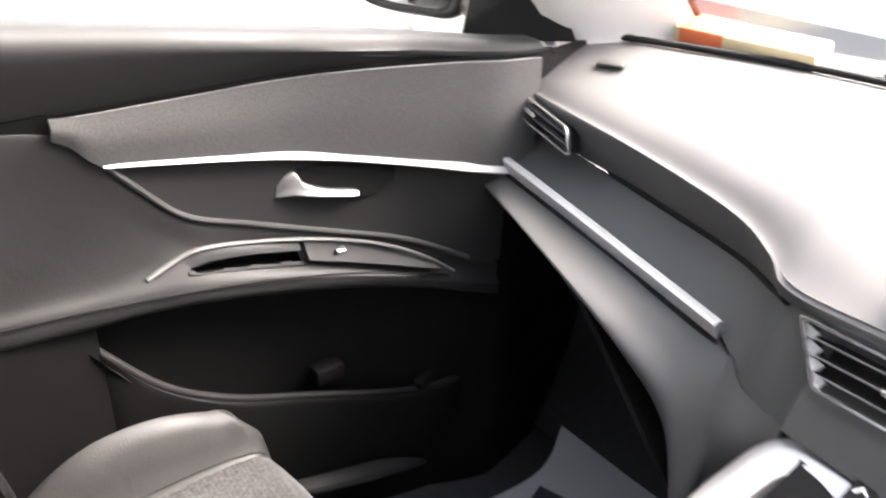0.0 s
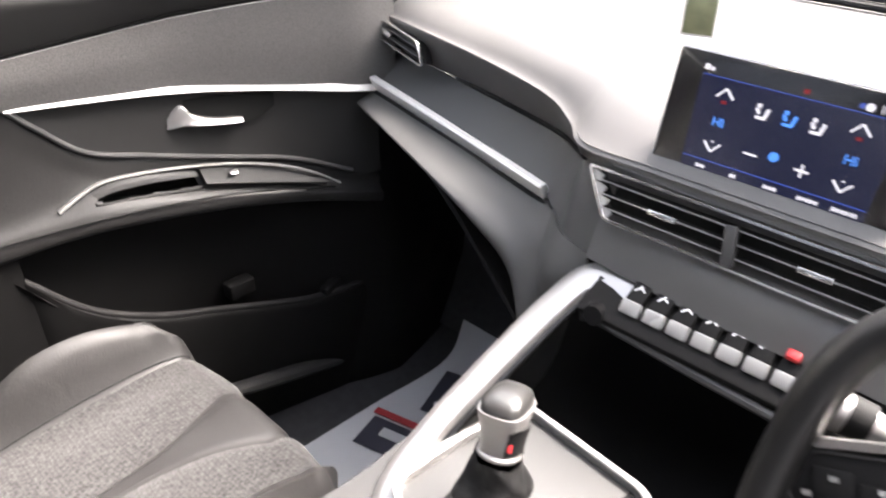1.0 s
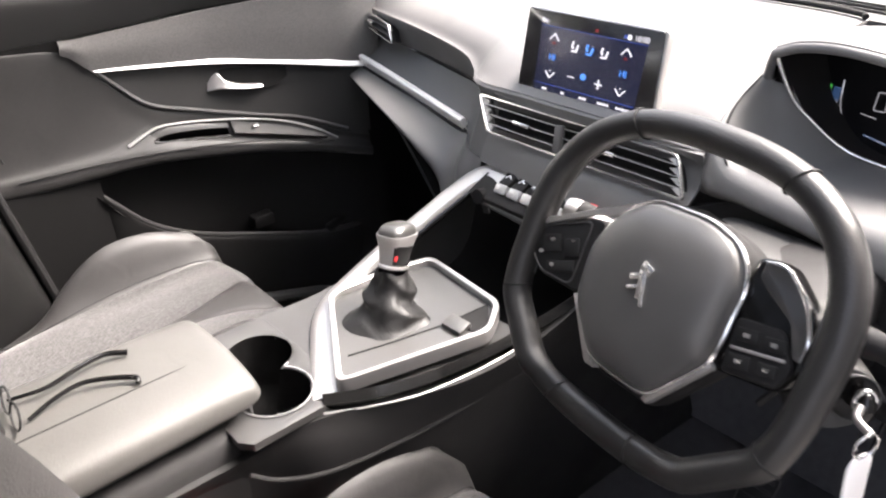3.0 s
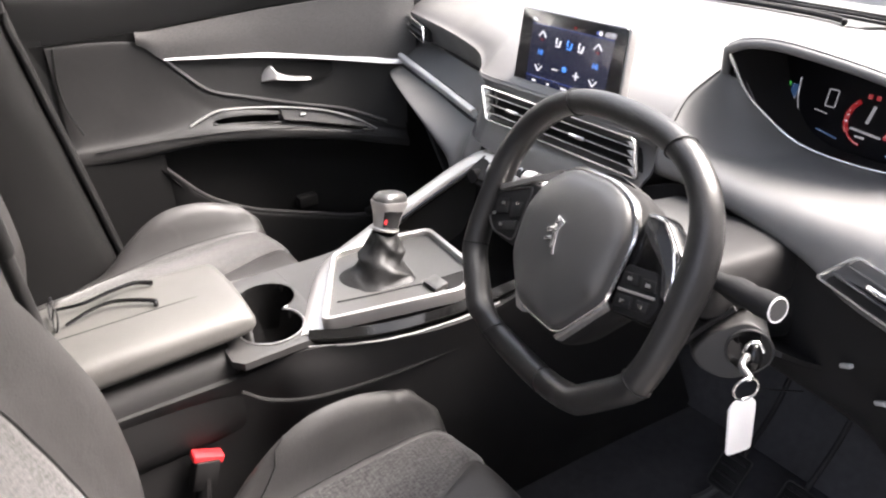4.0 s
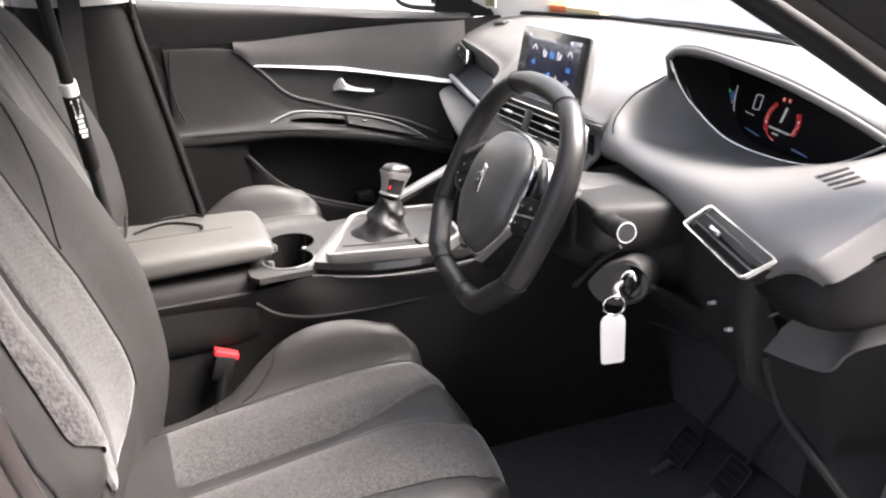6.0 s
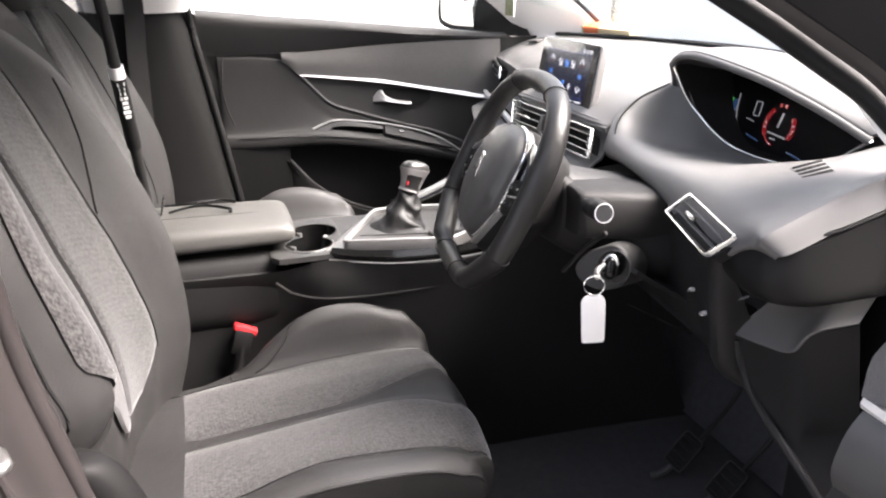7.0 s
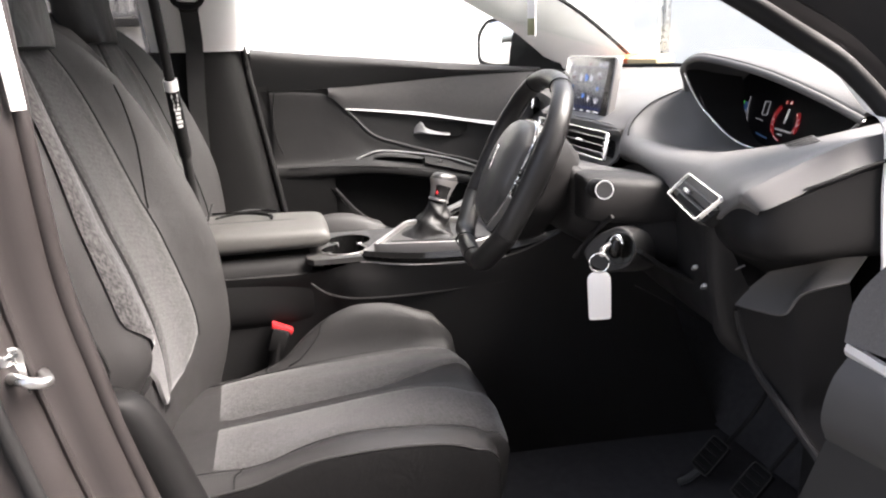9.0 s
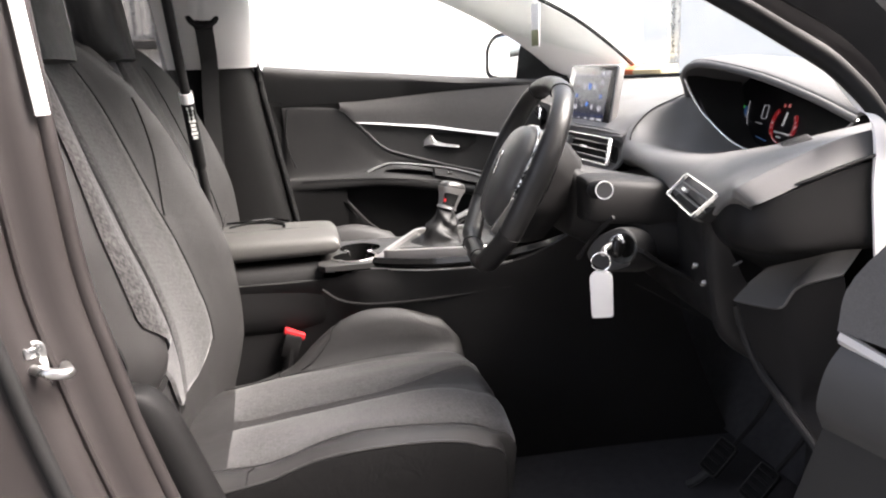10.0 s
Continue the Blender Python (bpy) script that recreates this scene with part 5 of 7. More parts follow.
part("gear_seam", tube([gz @ V(-0.030, 0.572, -0.0106), gz @ V(-0.012, 0.631, -0.0106), gz @ V(0.006, 0.700, -0.0106), gz @ V(0.017, 0.786, -0.0106)], 0.0013, 6), RUBBER, con)
part("switch_well", plate(rounded([(0.010, 0.708), (0.018, 0.779), (0.047, 0.752), (0.050, 0.724)], 0.004), 0.004, 0, 1, gz @ Matrix.Translation((0, 0, -0.0092))), VENT, con, "dark well behind the switch")
part("brake_switch", moved(rbox(0.034, 0.024, 0.008, 0.002), gz @ Matrix.Translation((0.024, 0.713, -0.006)) @ pose(0, 0, 0, 8, 0, 4)), PLATE, con, "satin parking brake switch")
# storage tray
part("tray", sheet([[(-0.19, 0.79, 0.855), (-0.17, 0.80, 0.76), (-0.05, 0.80, 0.72), (0.07, 0.80, 0.76), (0.098, 0.79, 0.83)], [(-0.188, 0.85, 0.89), (-0.17, 0.86, 0.76), (-0.05, 0.86, 0.72), (0.08, 0.86, 0.76), (0.108, 0.85, 0.845)],
                    [(-0.165, 0.92, 0.925), (-0.15, 0.97, 0.78), (-0.04, 0.99, 0.73), (0.09, 0.97, 0.78), (0.125, 0.93, 0.875)], [(-0.14, 0.99, 0.94), (-0.12, 1.05, 0.9), (-0.03, 1.06, 0.9), (0.1, 1.05, 0.9), (0.13, 0.99, 0.94)]], 20, 24, 0.006), TRAY, con, "deep black storage tray")
part("tray_back", sheet([[(-0.15, 0.905, 0.935), (0.0, 0.905, 0.93), (0.14, 0.9, 0.93)], [(-0.15, 0.95, 0.90), (0.0, 0.97, 0.89), (0.15, 0.95, 0.9)]], 10, 6, 0.006), HARD, con)
part("socket", tube([(-0.104, 0.900, 0.935), (-0.104, 0.876, 0.939)], 0.0115, 14), VENT, con, "black power socket")
part("toggle_shelf", moved(rbox(0.30, 0.05, 0.014, 0.005), Matrix.Translation((0.022, 0.902, 0.945)) @ pose(0, 0, 0, 28, 0, 0)), VENT, con, "black switch shelf")
part("tray_edge", tube(spl([(-0.120, 0.886, 0.930), (0.0, 0.882, 0.926), (0.13, 0.878, 0.924)], 10), 0.0055, 8), MIDP, con)
for k in range(7):
    x = -0.072 + k * 0.0268
    tg = part("toggle", moved(rbox(0.0220, 0.011, 0.0155, 0.0025), Matrix.Translation((x, 0.8965, 0.9545)) @ pose(0, 0, 0, -32, 0, 0)), PALE, con, "pale piano-key toggle")
    part("toggle_top", moved(rbox(0.0205, 0.030, 0.007, 0.002), Matrix.Translation((x, 0.914, 0.9655)) @ pose(0, 0, 0, 25, 0, 0)), VENT, tg)
    if k < 6:
        for dx, ln, tw in ((-0.003, 0.010, 55), (0.002, 0.006, -35)):
            part("toggle_mark", moved(rbox(ln, 0.0016, 0.001, 0), Matrix.Translation((x + dx, 0.9135, 0.9690)) @ pose(0, 0, 0, 25, 0, 0) @ pose(0, 0, 0, 0, 0, tw)), STEEL, tg)
part("hazard_button", moved(rbox(0.013, 0.010, 0.008, 0.002), Matrix.Translation((0.087, 0.910, 0.975)) @ pose(0, 0, 0, 25, 0, 0)), RED, con, "red hazard button")
part("knob", tube([(0.137, 0.90, 0.955), (0.137, 0.878, 0.962)], 0.014, 16), SATIN, con, "satin round knob")


# cup holders: two joined wells let into the deck
CUPS = ((-0.131, 0.496), (-0.050, 0.474))


def cups_edge(r, n=40):
    """The outline round both wells, by angle from their middle."""
    mx, my = -0.0905, 0.485
    out = []
    for k in range(n):
        a = 6.28318 * k / n
        d = V(math.cos(a), math.sin(a), 0)
        best = 0.0
        for cx, cy in CUPS:
            o = V(mx - cx, my - cy, 0)
            q = o.dot(d) ** 2 - (o.length_squared - r * r)
            if q > 0:
                best = max(best, -o.dot(d) + math.sqrt(q))
        out.append((mx + best * d.x, my + best * d.y))
    return out


def deck_edge(n=40):
    out = []
    for k in range(n):
        a = 6.28318 * k / n
        c, s_ = math.cos(a), math.sin(a)
        q = min((0.104 if c > 0 else 0.121) / max(1e-6, abs(c)), (0.061 if s_ > 0 else 0.088) / max(1e-6, abs(s_)))
        out.append((-0.0905 + q * c, 0.485 + q * s_))
    return out


part("cup_deck", ringplate(deck_edge(), cups_edge(0.045), 0.012, Matrix.Translation((0, 0, 0.826))), DECK, con, "grey deck round the cup holders")
edge = cups_edge(0.045)
low_edge = cups_edge(0.038)
bm = grid([[V(u, v, 0.826) for u, v in edge], [V(u, v, 0.80) for u, v in cups_edge(0.0435)], [V(u, v, 0.745) for u, v in low_edge], [V(-0.0905, 0.485, 0.743) for u, v in low_edge]], closed_v=True)
part("cup_holder", bm, GLOSS, con, "gloss black double cup holder")
part("cup_trim", tube([V(u, v, 0.8275) for u, v in cups_edge(0.0475, 80)[-12:] + cups_edge(0.0475, 80)[:20]], 0.0011, 6), SATIN, con)
for cx, cy in CUPS:
    part("cup_grip", moved(rbox(0.014, 0.010, 0.03, 0.004), Matrix.Translation((cx - 0.030, cy - 0.028, 0.80)) @ pose(0, 0, 0, 0, 0, 45)), MIDP, con)
# armrest box and lid
part("armrest_box", body([[(-0.21, y, 0.81), (-0.10, y, 0.83), (-0.025, y, 0.82), (-0.014, y, 0.76), (-0.03, y, 0.68), (-0.11, y, 0.66), (-0.21, y, 0.68)] for y in (-0.1, 0.1, 0.3, 0.405)], 10, 28), HARD, con)
lid = part("armrest_lid", body([[(-0.212 + e, y, 0.862), (-0.195 + e, y, 0.885 - d), (-0.11, y, 0.892 - d), (-0.035 - e, y, 0.884 - d), (-0.018 - e, y, 0.860), (-0.03 - e, y, 0.838 + d), (-0.11, y, 0.834 + d), (-0.20 + e, y, 0.838 + d)]
                                for y, d, e in ((-0.06, 0, 0), (0.0, 0, 0), (0.2, 0, 0), (0.36, 0.002, 0), (0.425, 0.004, 0.002), (0.443, 0.010, 0.006), (0.448, 0.020, 0.016))], 30, 32), LID, con, "pale grey armrest lid with centre seam")
part("lid_seam", tube(spl([(-0.088, -0.05, 0.8905), (-0.09, 0.2, 0.8905), (-0.092, 0.40, 0.887), (-0.092, 0.44, 0.876)], 20), 0.0016, 6), RUBBER, lid)

# gear lever
gl = group_thing("gear_lever", (-0.05, 0.665, 0.84), "gear lever with satin and black knob over a leather boot", "gear lever")
G0, G1 = V(-0.060, 0.658, 0.835), V(-0.080, 0.710, 0.985)
boot = []
for k in range(26):
    u = k / 25
    r = 0.026 * (1 - u) ** 1.3 + 0.0205 + 0.012 * max(0, 1 - u * 8)
    c = G0.lerp(G1, u * 0.50)
    row = []
    for j in range(40):
        a = 6.28318 * j / 40
        fold = 0.08 * math.sin(2 * a + u * 9) + 0.26 * (0.5 - abs(math.sin(u * 7.5 + 1.3 * math.sin(a + 0.6) + 0.5 * math.sin(2 * a)))) * (1 - 0.5 * u) + 0.07 * abs(math.sin(2.5 * a - u * 6))
        sq = (abs(math.cos(a)) ** 4 + abs(math.sin(a)) ** 4) ** (-0.25 * (1 - u))
        row.append(c + V(r * sq * (1 + fold) * math.cos(a), r * sq * (1 + fold) * math.sin(a), 0.004 * math.sin(3 * a + u * 5)))
    boot.append(row)
part("boot", grid(boot, closed_v=True), BOOT, gl, "black wrinkled leather boot", 70)
axis = (G1 - G0).normalized()
km = facing(G0.lerp(G1, 0.63), (0.966, 0.259, 0), axis)


def knob_ring(z, w, l, n=24, lean=0.0):
    return [km @ V(w * math.copysign(abs(math.cos(a)) ** 0.6, math.cos(a)), l * math.copysign(abs(math.sin(a)) ** 0.6, math.sin(a)), z + lean * math.sin(a)) for a in [6.28318 * k / n for k in range(n)]]


part("collar", body([knob_ring(-0.022, 0.0165, 0.0185), knob_ring(-0.012, 0.0165, 0.0190), knob_ring(0.002, 0.0178, 0.0215), knob_ring(0.014, 0.0200, 0.0250, 24, 0.002), knob_ring(0.022, 0.0217, 0.0280, 24, 0.003), knob_ring(0.0265, 0.0222, 0.0288, 24, 0.003)], 22, 24), SATIN, gl, "satin metal knob collar")
part("knob", body([knob_ring(0.0260, 0.0203, 0.0268, 24, 0.003), knob_ring(0.0300, 0.0200, 0.0265, 24, 0.003), knob_ring(0.0350, 0.0182, 0.0240, 24, 0.003), knob_ring(0.0390, 0.0140, 0.0185, 24, 0.002), knob_ring(0.0410, 0.0065, 0.0085, 24, 0.001)], 18, 24), KNOB, gl, "dark metallic knob cap")
part("window", sheet([[km @ V(r * math.cos(a), 1.12 * r * math.sin(a), z) for a in (-1.0, -0.7, -0.4, 0.0, 0.35)] for z, r in ((0.013, 0.0225), (0.005, 0.0205), (-0.005, 0.0192), (-0.014, 0.0188))], 12, 12, 0.002), VENT, gl, "dark slot in the knob")
part("foot_ring", tube([km @ V(0.0180 * math.cos(k * 0.2618), 0.0200 * math.sin(k * 0.2618), -0.019) for k in range(24)], 0.0030, 8, closed=True), SATIN, gl, "satin ring at the foot of the knob")
part("lift_ring", moved(rbox(0.005, 0.003, 0.010, 0.001), km @ Matrix.Translation((0.0135, -0.0165, -0.004)) @ pose(0, 0, 0, 0, 0, 40)), RED, gl, "red reverse mark")

# spectacles folded on the armrest lid
sp = group_thing("spectacles", (-0.12, 0.30, 0.893), "thin dark folded spectacles lying on the armrest lid", "spectacles")
for pts in (((-0.162, 0.214), (-0.150, 0.252), (-0.160, 0.288), (-0.170, 0.322), (-0.160, 0.347)), ((-0.112, 0.222), (-0.125, 0.256), (-0.128, 0.290), (-0.104, 0.332), (-0.094, 0.334))):
    part("temple", tube(spl([(x, y, 0.897 + 0.004 * math.sin(k)) for k, (x, y) in enumerate(pts)], 18), [0.0022 + 0.0014 * k / 17 for k in range(18)], 8), GLOSS, sp)
for u in (-0.148, -0.112):
    part("lens_rim", tube([(u + 0.019 * math.cos(k * 0.3927), 0.212 + 0.004 * math.sin(k * 0.3927), 0.908 + 0.013 * math.sin(k * 0.3927)) for k in range(16)], 0.0014, 6, closed=True), HARD, sp)
part("bridge", tube([(-0.131, 0.214, 0.914), (-0.127, 0.215, 0.916)], 0.0013, 6), HARD, sp)

# pole standing between the seats
po = group_thing("pole", (-0.13, 0.18, 0.9), "slim black pole with white collar leaning between the seats", "pole")
P0, P1 = V(-0.118, 0.190, 0.893), V(0.055, 0.165, 1.38)
part("shaft", tube([P0, P1], 0.0095, 12), HARD, po)
ax = (P1 - P0).normalized()
PC = P0 + ax * 0.295
part("sleeve", tube([PC - ax * 0.15, PC - ax * 0.14, PC - ax * 0.008], [0.008, 0.0125, 0.0125], 14), RUBBER, po, "black lettered sleeve")
part("collar", tube([PC - ax * 0.008, PC + ax * 0.012], 0.0125, 14), WHITE, po, "white collar")
bmx = facing(PC - ax * 0.05 + V(0.0122, 0.003, 0.0), ax, (0.95, 0.25, -0.3))
for k in range(8):
    part("letter_bar", moved(rbox(0.006, 0.009 if k % 3 else 0.012, 0.0008, 0), bmx @ Matrix.Translation((0.03 - 0.0085 * k, 0, 0))), WHITE, po)

# ---- steering wheel and column ----
sw_ob = group_thing("steering_wheel", (0.311, 0.74, 1.03), "small leather steering wheel with flat top and bottom", "steering wheel")
TILT_W, YAW_W = radians(26), radians(-8.3)
wm = facing((0.3112, 0.718, 1.035), (math.cos(YAW_W), math.sin(YAW_W), 0), (math.sin(YAW_W) * math.cos(TILT_W), -math.cos(YAW_W) * math.cos(TILT_W), math.sin(TILT_W)))
WN = wm.to_3x3() @ V(0, 0, 1)


def wheel_pt(a, r=1.0):
    """A place on the rim's middle line: broad, with a flat foot and chamfered lower corners."""
    c, s = math.cos(a), math.sin(a)
    p = 2.6 if s > 0 else 3.0
    k = (abs(c / 0.176) ** p + abs(s / (0.153 if s > 0 else 0.151)) ** p) ** (-1 / p)
    k = min(k, 0.205 / max(0.2, abs(c) * 0.80 + abs(s) * 0.85)) if s < 0 else k
    return wm @ V(k * c * r, k * s * r, 0.002)


rows = []
for k in range(96):
    a = 6.28318 * k / 96
    p, q = wheel_pt(a), wheel_pt(a, 0.9)
    outw = (p - q).normalized()
    s = math.sin(a)
    thick = 0.0150 + 0.0016 * math.exp(-((s - 0.22) / 0.25) ** 2) + 0.0015 * max(0.0, -s)
    flat = 0.82 if s < -0.85 else 1.12
    rows.append([p + outw * (thick * math.cos(b)) + WN * (thick * flat * math.sin(b)) for b in [6.28318 * j / 18 for j in range(18)]])
bm = grid(rows, closed_u=True, closed_v=True)
bmesh.ops.recalc_face_normals(bm, faces=bm.faces)
rim = part("rim", bm, RIM, sw_ob, "black leather rim")
for a0 in (58, 122, 205, 250, 290, 335):
    a = radians(a0)
    p, q, t = wheel_pt(a), wheel_pt(a, 0.9), wheel_pt(a + 0.02)
    outw = (p - q).normalized()
    part("rim_seam", tube([p + outw * (0.0163 * math.cos(b)) + WN * (0.0178 * math.sin(b)) for b in [6.28318 * j / 18 for j in range(18)]], 0.0010, 6, closed=True, up=t - p), RUBBER, rim)
# stitching round the inner side of the rim
for a0, a1 in ((62, 118), (125, 200), (340, 415)):
    part("stitching", tube([wheel_pt(a, 0.93) - WN * 0.011 for a in [radians(a0 + (a1 - a0) * j / 30) for j in range(31)]], 0.0011, 5), MIDP, rim)
PADO = rounded([(-0.035, 0.079), (0.030, 0.083), (0.066, 0.073), (0.086, 0.045), (0.086, -0.033), (0.040, -0.097), (-0.034, -0.097), (-0.079, -0.050), (-0.087, 0.012), (-0.067, 0.056)], 0.016, 5)
hub = part("hub_pad", body([[wm @ V(u * k, v * k, z) for u, v in PADO] for k, z in ((0.98, -0.040), (0.985, -0.006), (0.97, 0.006), (0.93, 0.015), (0.80, 0.024), (0.55, 0.030), (0.2, 0.032), (0.05, 0.0322))], 40, len(PADO)), HUB, sw_ob, "domed dark hub pad with chrome edging", 60)
part("hub_edging", tube([wm @ V(u * 1.0, v * 1.0, 0.002) for u, v in PADO], 0.0026, 8, closed=True), CHROME, hub, "thin chrome edging")
part("hub_corner", plate(rounded([(-0.088, -0.048), (-0.040, -0.105), (-0.026, -0.105), (-0.034, -0.093), (-0.074, -0.044)], 0.003), 0.012, 0.002, 2, wm @ Matrix.Translation((0, 0, 0.004))), SATIN, hub, "satin corner trim")
part("hub_corner", plate(rounded([(0.090, -0.036), (0.044, -0.103), (0.036, -0.101), (0.082, -0.030)], 0.002), 0.010, 0.002, 2, wm @ Matrix.Translation((0, 0, 0.003))), SATIN, hub, "satin corner trim")
part("hub_shroud", body([[wm @ V(u * k, v * k - 0.006, z) for u, v in PADO] for k, z in ((1.03, -0.008), (1.08, -0.022), (1.0, -0.055), (0.8, -0.085))], 12, len(PADO)), VENT, sw_ob, "black shell behind the hub")
# plain badge shape
bd = wm @ Matrix.Translation((0.004, 0.006, 0.0335))
part("badge", join(moved(rbox(0.009, 0.028, 0.003, 0.0012), bd @ pose(0.003, -0.002, 0, 0, 0, 14)), moved(rbox(0.020, 0.006, 0.003, 0.0012), bd @ pose(-0.004, 0.004, 0, 0, 0, 28)), moved(rbox(0.014, 0.010, 0.003, 0.0012), bd @ pose(0.002, 0.014, 0, 0, 0, -20)),
                   moved(rbox(0.013, 0.0045, 0.003, 0.0012), bd @ pose(-0.006, -0.008, 0, 0, 0, 30)), moved(rbox(0.005, 0.014, 0.003, 0.0012), bd @ pose(0.009, -0.015, 0, 0, 0, 24))), CHROME, hub, "chrome badge")
# left spoke: button pod under a thin blade
pod = part("spoke", plate(rounded([(-0.080, 0.036), (-0.104, 0.034), (-0.166, 0.002), (-0.176, -0.026), (-0.146, -0.050), (-0.080, -0.048)], 0.010), 0.022, 0.005, 3, wm @ Matrix.Translation((0, 0, 0.003))), VENT, sw_ob, "black spoke with buttons")
part("spoke_rim", tube([wm @ V(u, v, 0.0035) for u, v in rounded([(-0.098, 0.031), (-0.162, 0.000), (-0.171, -0.026), (-0.144, -0.046), (-0.096, -0.043)], 0.010)], 0.0012, 6, closed=True), DECK, pod)
part("blade", plate(rounded([(-0.058, 0.066), (-0.096, 0.046), (-0.166, 0.008), (-0.160, 0.003), (-0.100, 0.037), (-0.070, 0.048)], 0.002), 0.006, 0.001, 2, wm @ Matrix.Translation((0, 0, 0.006))), SATIN, pod, "satin blade over the buttons")
for u, v, w, h in ((-0.112, -0.006, 0.022, 0.020), (-0.140, -0.012, 0.026, 0.020), (-0.118, -0.031, 0.040, 0.013)):
    part("button", moved(rbox(w, h, 0.004, 0.002), wm @ Matrix.Translation((u, v, 0.0042)) @ pose(0, 0, 0, 0, 0, 24)), RUBBER, pod)
for u, v in ((-0.140, -0.008), (-0.150, -0.026), (-0.128, -0.033), (-0.112, 0.002)):
    part("button_mark", moved(rbox(0.006, 0.0035, 0.001, 0), wm @ Matrix.Translation((u, v, 0.0065)) @ pose(0, 0, 0, 0, 0, 24)), STEEL, pod)
# right spoke: gloss plate, dark wedge and button pod
pod = part("spoke", plate(rounded([(0.080, 0.072), (0.108, 0.075), (0.150, 0.044), (0.160, 0.0), (0.148, -0.028), (0.080, -0.040)], 0.010), 0.022, 0.005, 3, wm @ Matrix.Translation((0, 0, -0.002))), GLOSS, sw_ob, "gloss black spoke")
part("wedge", plate(rounded([(0.092, 0.070), (0.112, 0.072), (0.140, 0.052), (0.155, 0.026), (0.156, 0.006), (0.148, 0.006), (0.134, 0.032), (0.104, 0.048), (0.092, 0.056)], 0.003), 0.007, 0.0015, 2, wm @ Matrix.Translation((0, 0, 0.004))), WEDGE, pod, "gloss wedge beside the hub")
part("wedge_edge", tube(spl([wm @ V(u, v, 0.0050) for u, v in ((0.093, 0.070), (0.112, 0.072), (0.138, 0.053), (0.154, 0.027), (0.156, 0.007))], 24), 0.0013, 6), CHROME, pod, "thin chrome edge")
part("button_pod", plate(rounded([(0.090, 0.016), (0.132, 0.024), (0.153, -0.002), (0.147, -0.024), (0.096, -0.035)], 0.006), 0.012, 0.003, 2, wm @ Matrix.Translation((0, 0, 0.004))), VENT, pod, "black button pod")
part("button_edge", moved(rbox(0.050, 0.003, 0.003, 0.001), wm @ Matrix.Translation((0.121, -0.004, 0.0055)) @ pose(0, 0, 0, 0, 0, 14)), SATIN, pod, "thin satin bar")
for u, v, w, h in ((0.107, 0.006, 0.022, 0.012), (0.132, 0.010, 0.020, 0.012), (0.110, -0.018, 0.022, 0.013), (0.135, -0.012, 0.018, 0.012)):
    part("button", moved(rbox(w, h, 0.004, 0.002), wm @ Matrix.Translation((u, v, 0.0052)) @ pose(0, 0, 0, 0, 0, 14)), RUBBER, pod)
    part("button_mark", moved(rbox(0.006, 0.0035, 0.001, 0), wm @ Matrix.Translation((u, v, 0.0075)) @ pose(0, 0, 0, 0, 0, 14)), STEEL, pod)
part("back_cover", body([[wm @ V(r * math.cos(a), r * math.sin(a), z) for a in [6.28318 * k / 24 for k in range(24)]] for r, z in ((0.086, -0.03), (0.080, -0.06), (0.066, -0.09))], 8, 24), HARD, sw_ob)

col = group_thing("steering_column", (0.32, 0.9, 0.95), "dark steering column shroud with stalks and ignition lock", "steering column")
cax = wm.to_3x3() @ V(0, 0, -1)


def col_ring(d, w, h, dz=0.0):
    c = V(0.318, 0.718, 1.03) + cax * d + V(0, 0, dz)
    return [c + V(w * math.copysign(abs(math.cos(a)) ** 0.6, math.cos(a)), 0, h * math.copysign(abs(math.sin(a)) ** 0.6, math.sin(a))) for a in [6.28318 * k / 24 for k in range(24)]]


part("shroud", body([col_ring(0.075, 0.065, 0.055), col_ring(0.085, 0.076, 0.062, 0), col_ring(0.14, 0.092, 0.056, -0.008), col_ring(0.22, 0.105, 0.050, -0.004), col_ring(0.30, 0.11, 0.05, 0.016)], 20, 24), HARD, col, "dark plastic shroud")
part("shroud_top", body([[(0.320 + w * c, y, z + h * s_) for c, s_ in ((-1, -0.4), (-0.92, 0.5), (-0.6, 0.92), (0, 1), (0.6, 0.92), (0.92, 0.5), (1, -0.4), (0.6, -0.8), (-0.6, -0.8))] for y, z, w, h in ((0.778, 1.028, 0.054, 0.018), (0.785, 1.028, 0.060, 0.025), (0.84, 1.012, 0.068, 0.027), (0.90, 0.998, 0.074, 0.025), (0.955, 0.99, 0.078, 0.022))], 18, 30), DOORP, col, "grey top shroud")
SD = V(0.529, 0.781, 1.031)
st = part("stalk", tube(spl([(0.40, 0.815, 1.006), (0.45, 0.80, 1.018), (0.495, 0.787, 1.027), (0.528, 0.7815, 1.0308)], 16), [0.010] * 6 + [0.011, 0.0128, 0.0142, 0.0142, 0.0130, 0.0130, 0.0142, 0.0142, 0.0142, 0.0132], 16), HARD, col, "black stalk with ringed end")
part("stalk_ring", moved(tube([V(0.0124 * math.cos(k * 0.2618), 0.0124 * math.sin(k * 0.2618), 0) for k in range(24)], 0.0009, 8, closed=True), facing(SD, (0, 1, 0), (1, -0.15, 0.14))), WHITE, st)
part("stalk_face", moved(tube([(0, 0, -0.002), (0, 0, 0.0006)], 0.0115, 20), facing(SD, (0, 1, 0), (1, -0.15, 0.14))), MIDP, st)
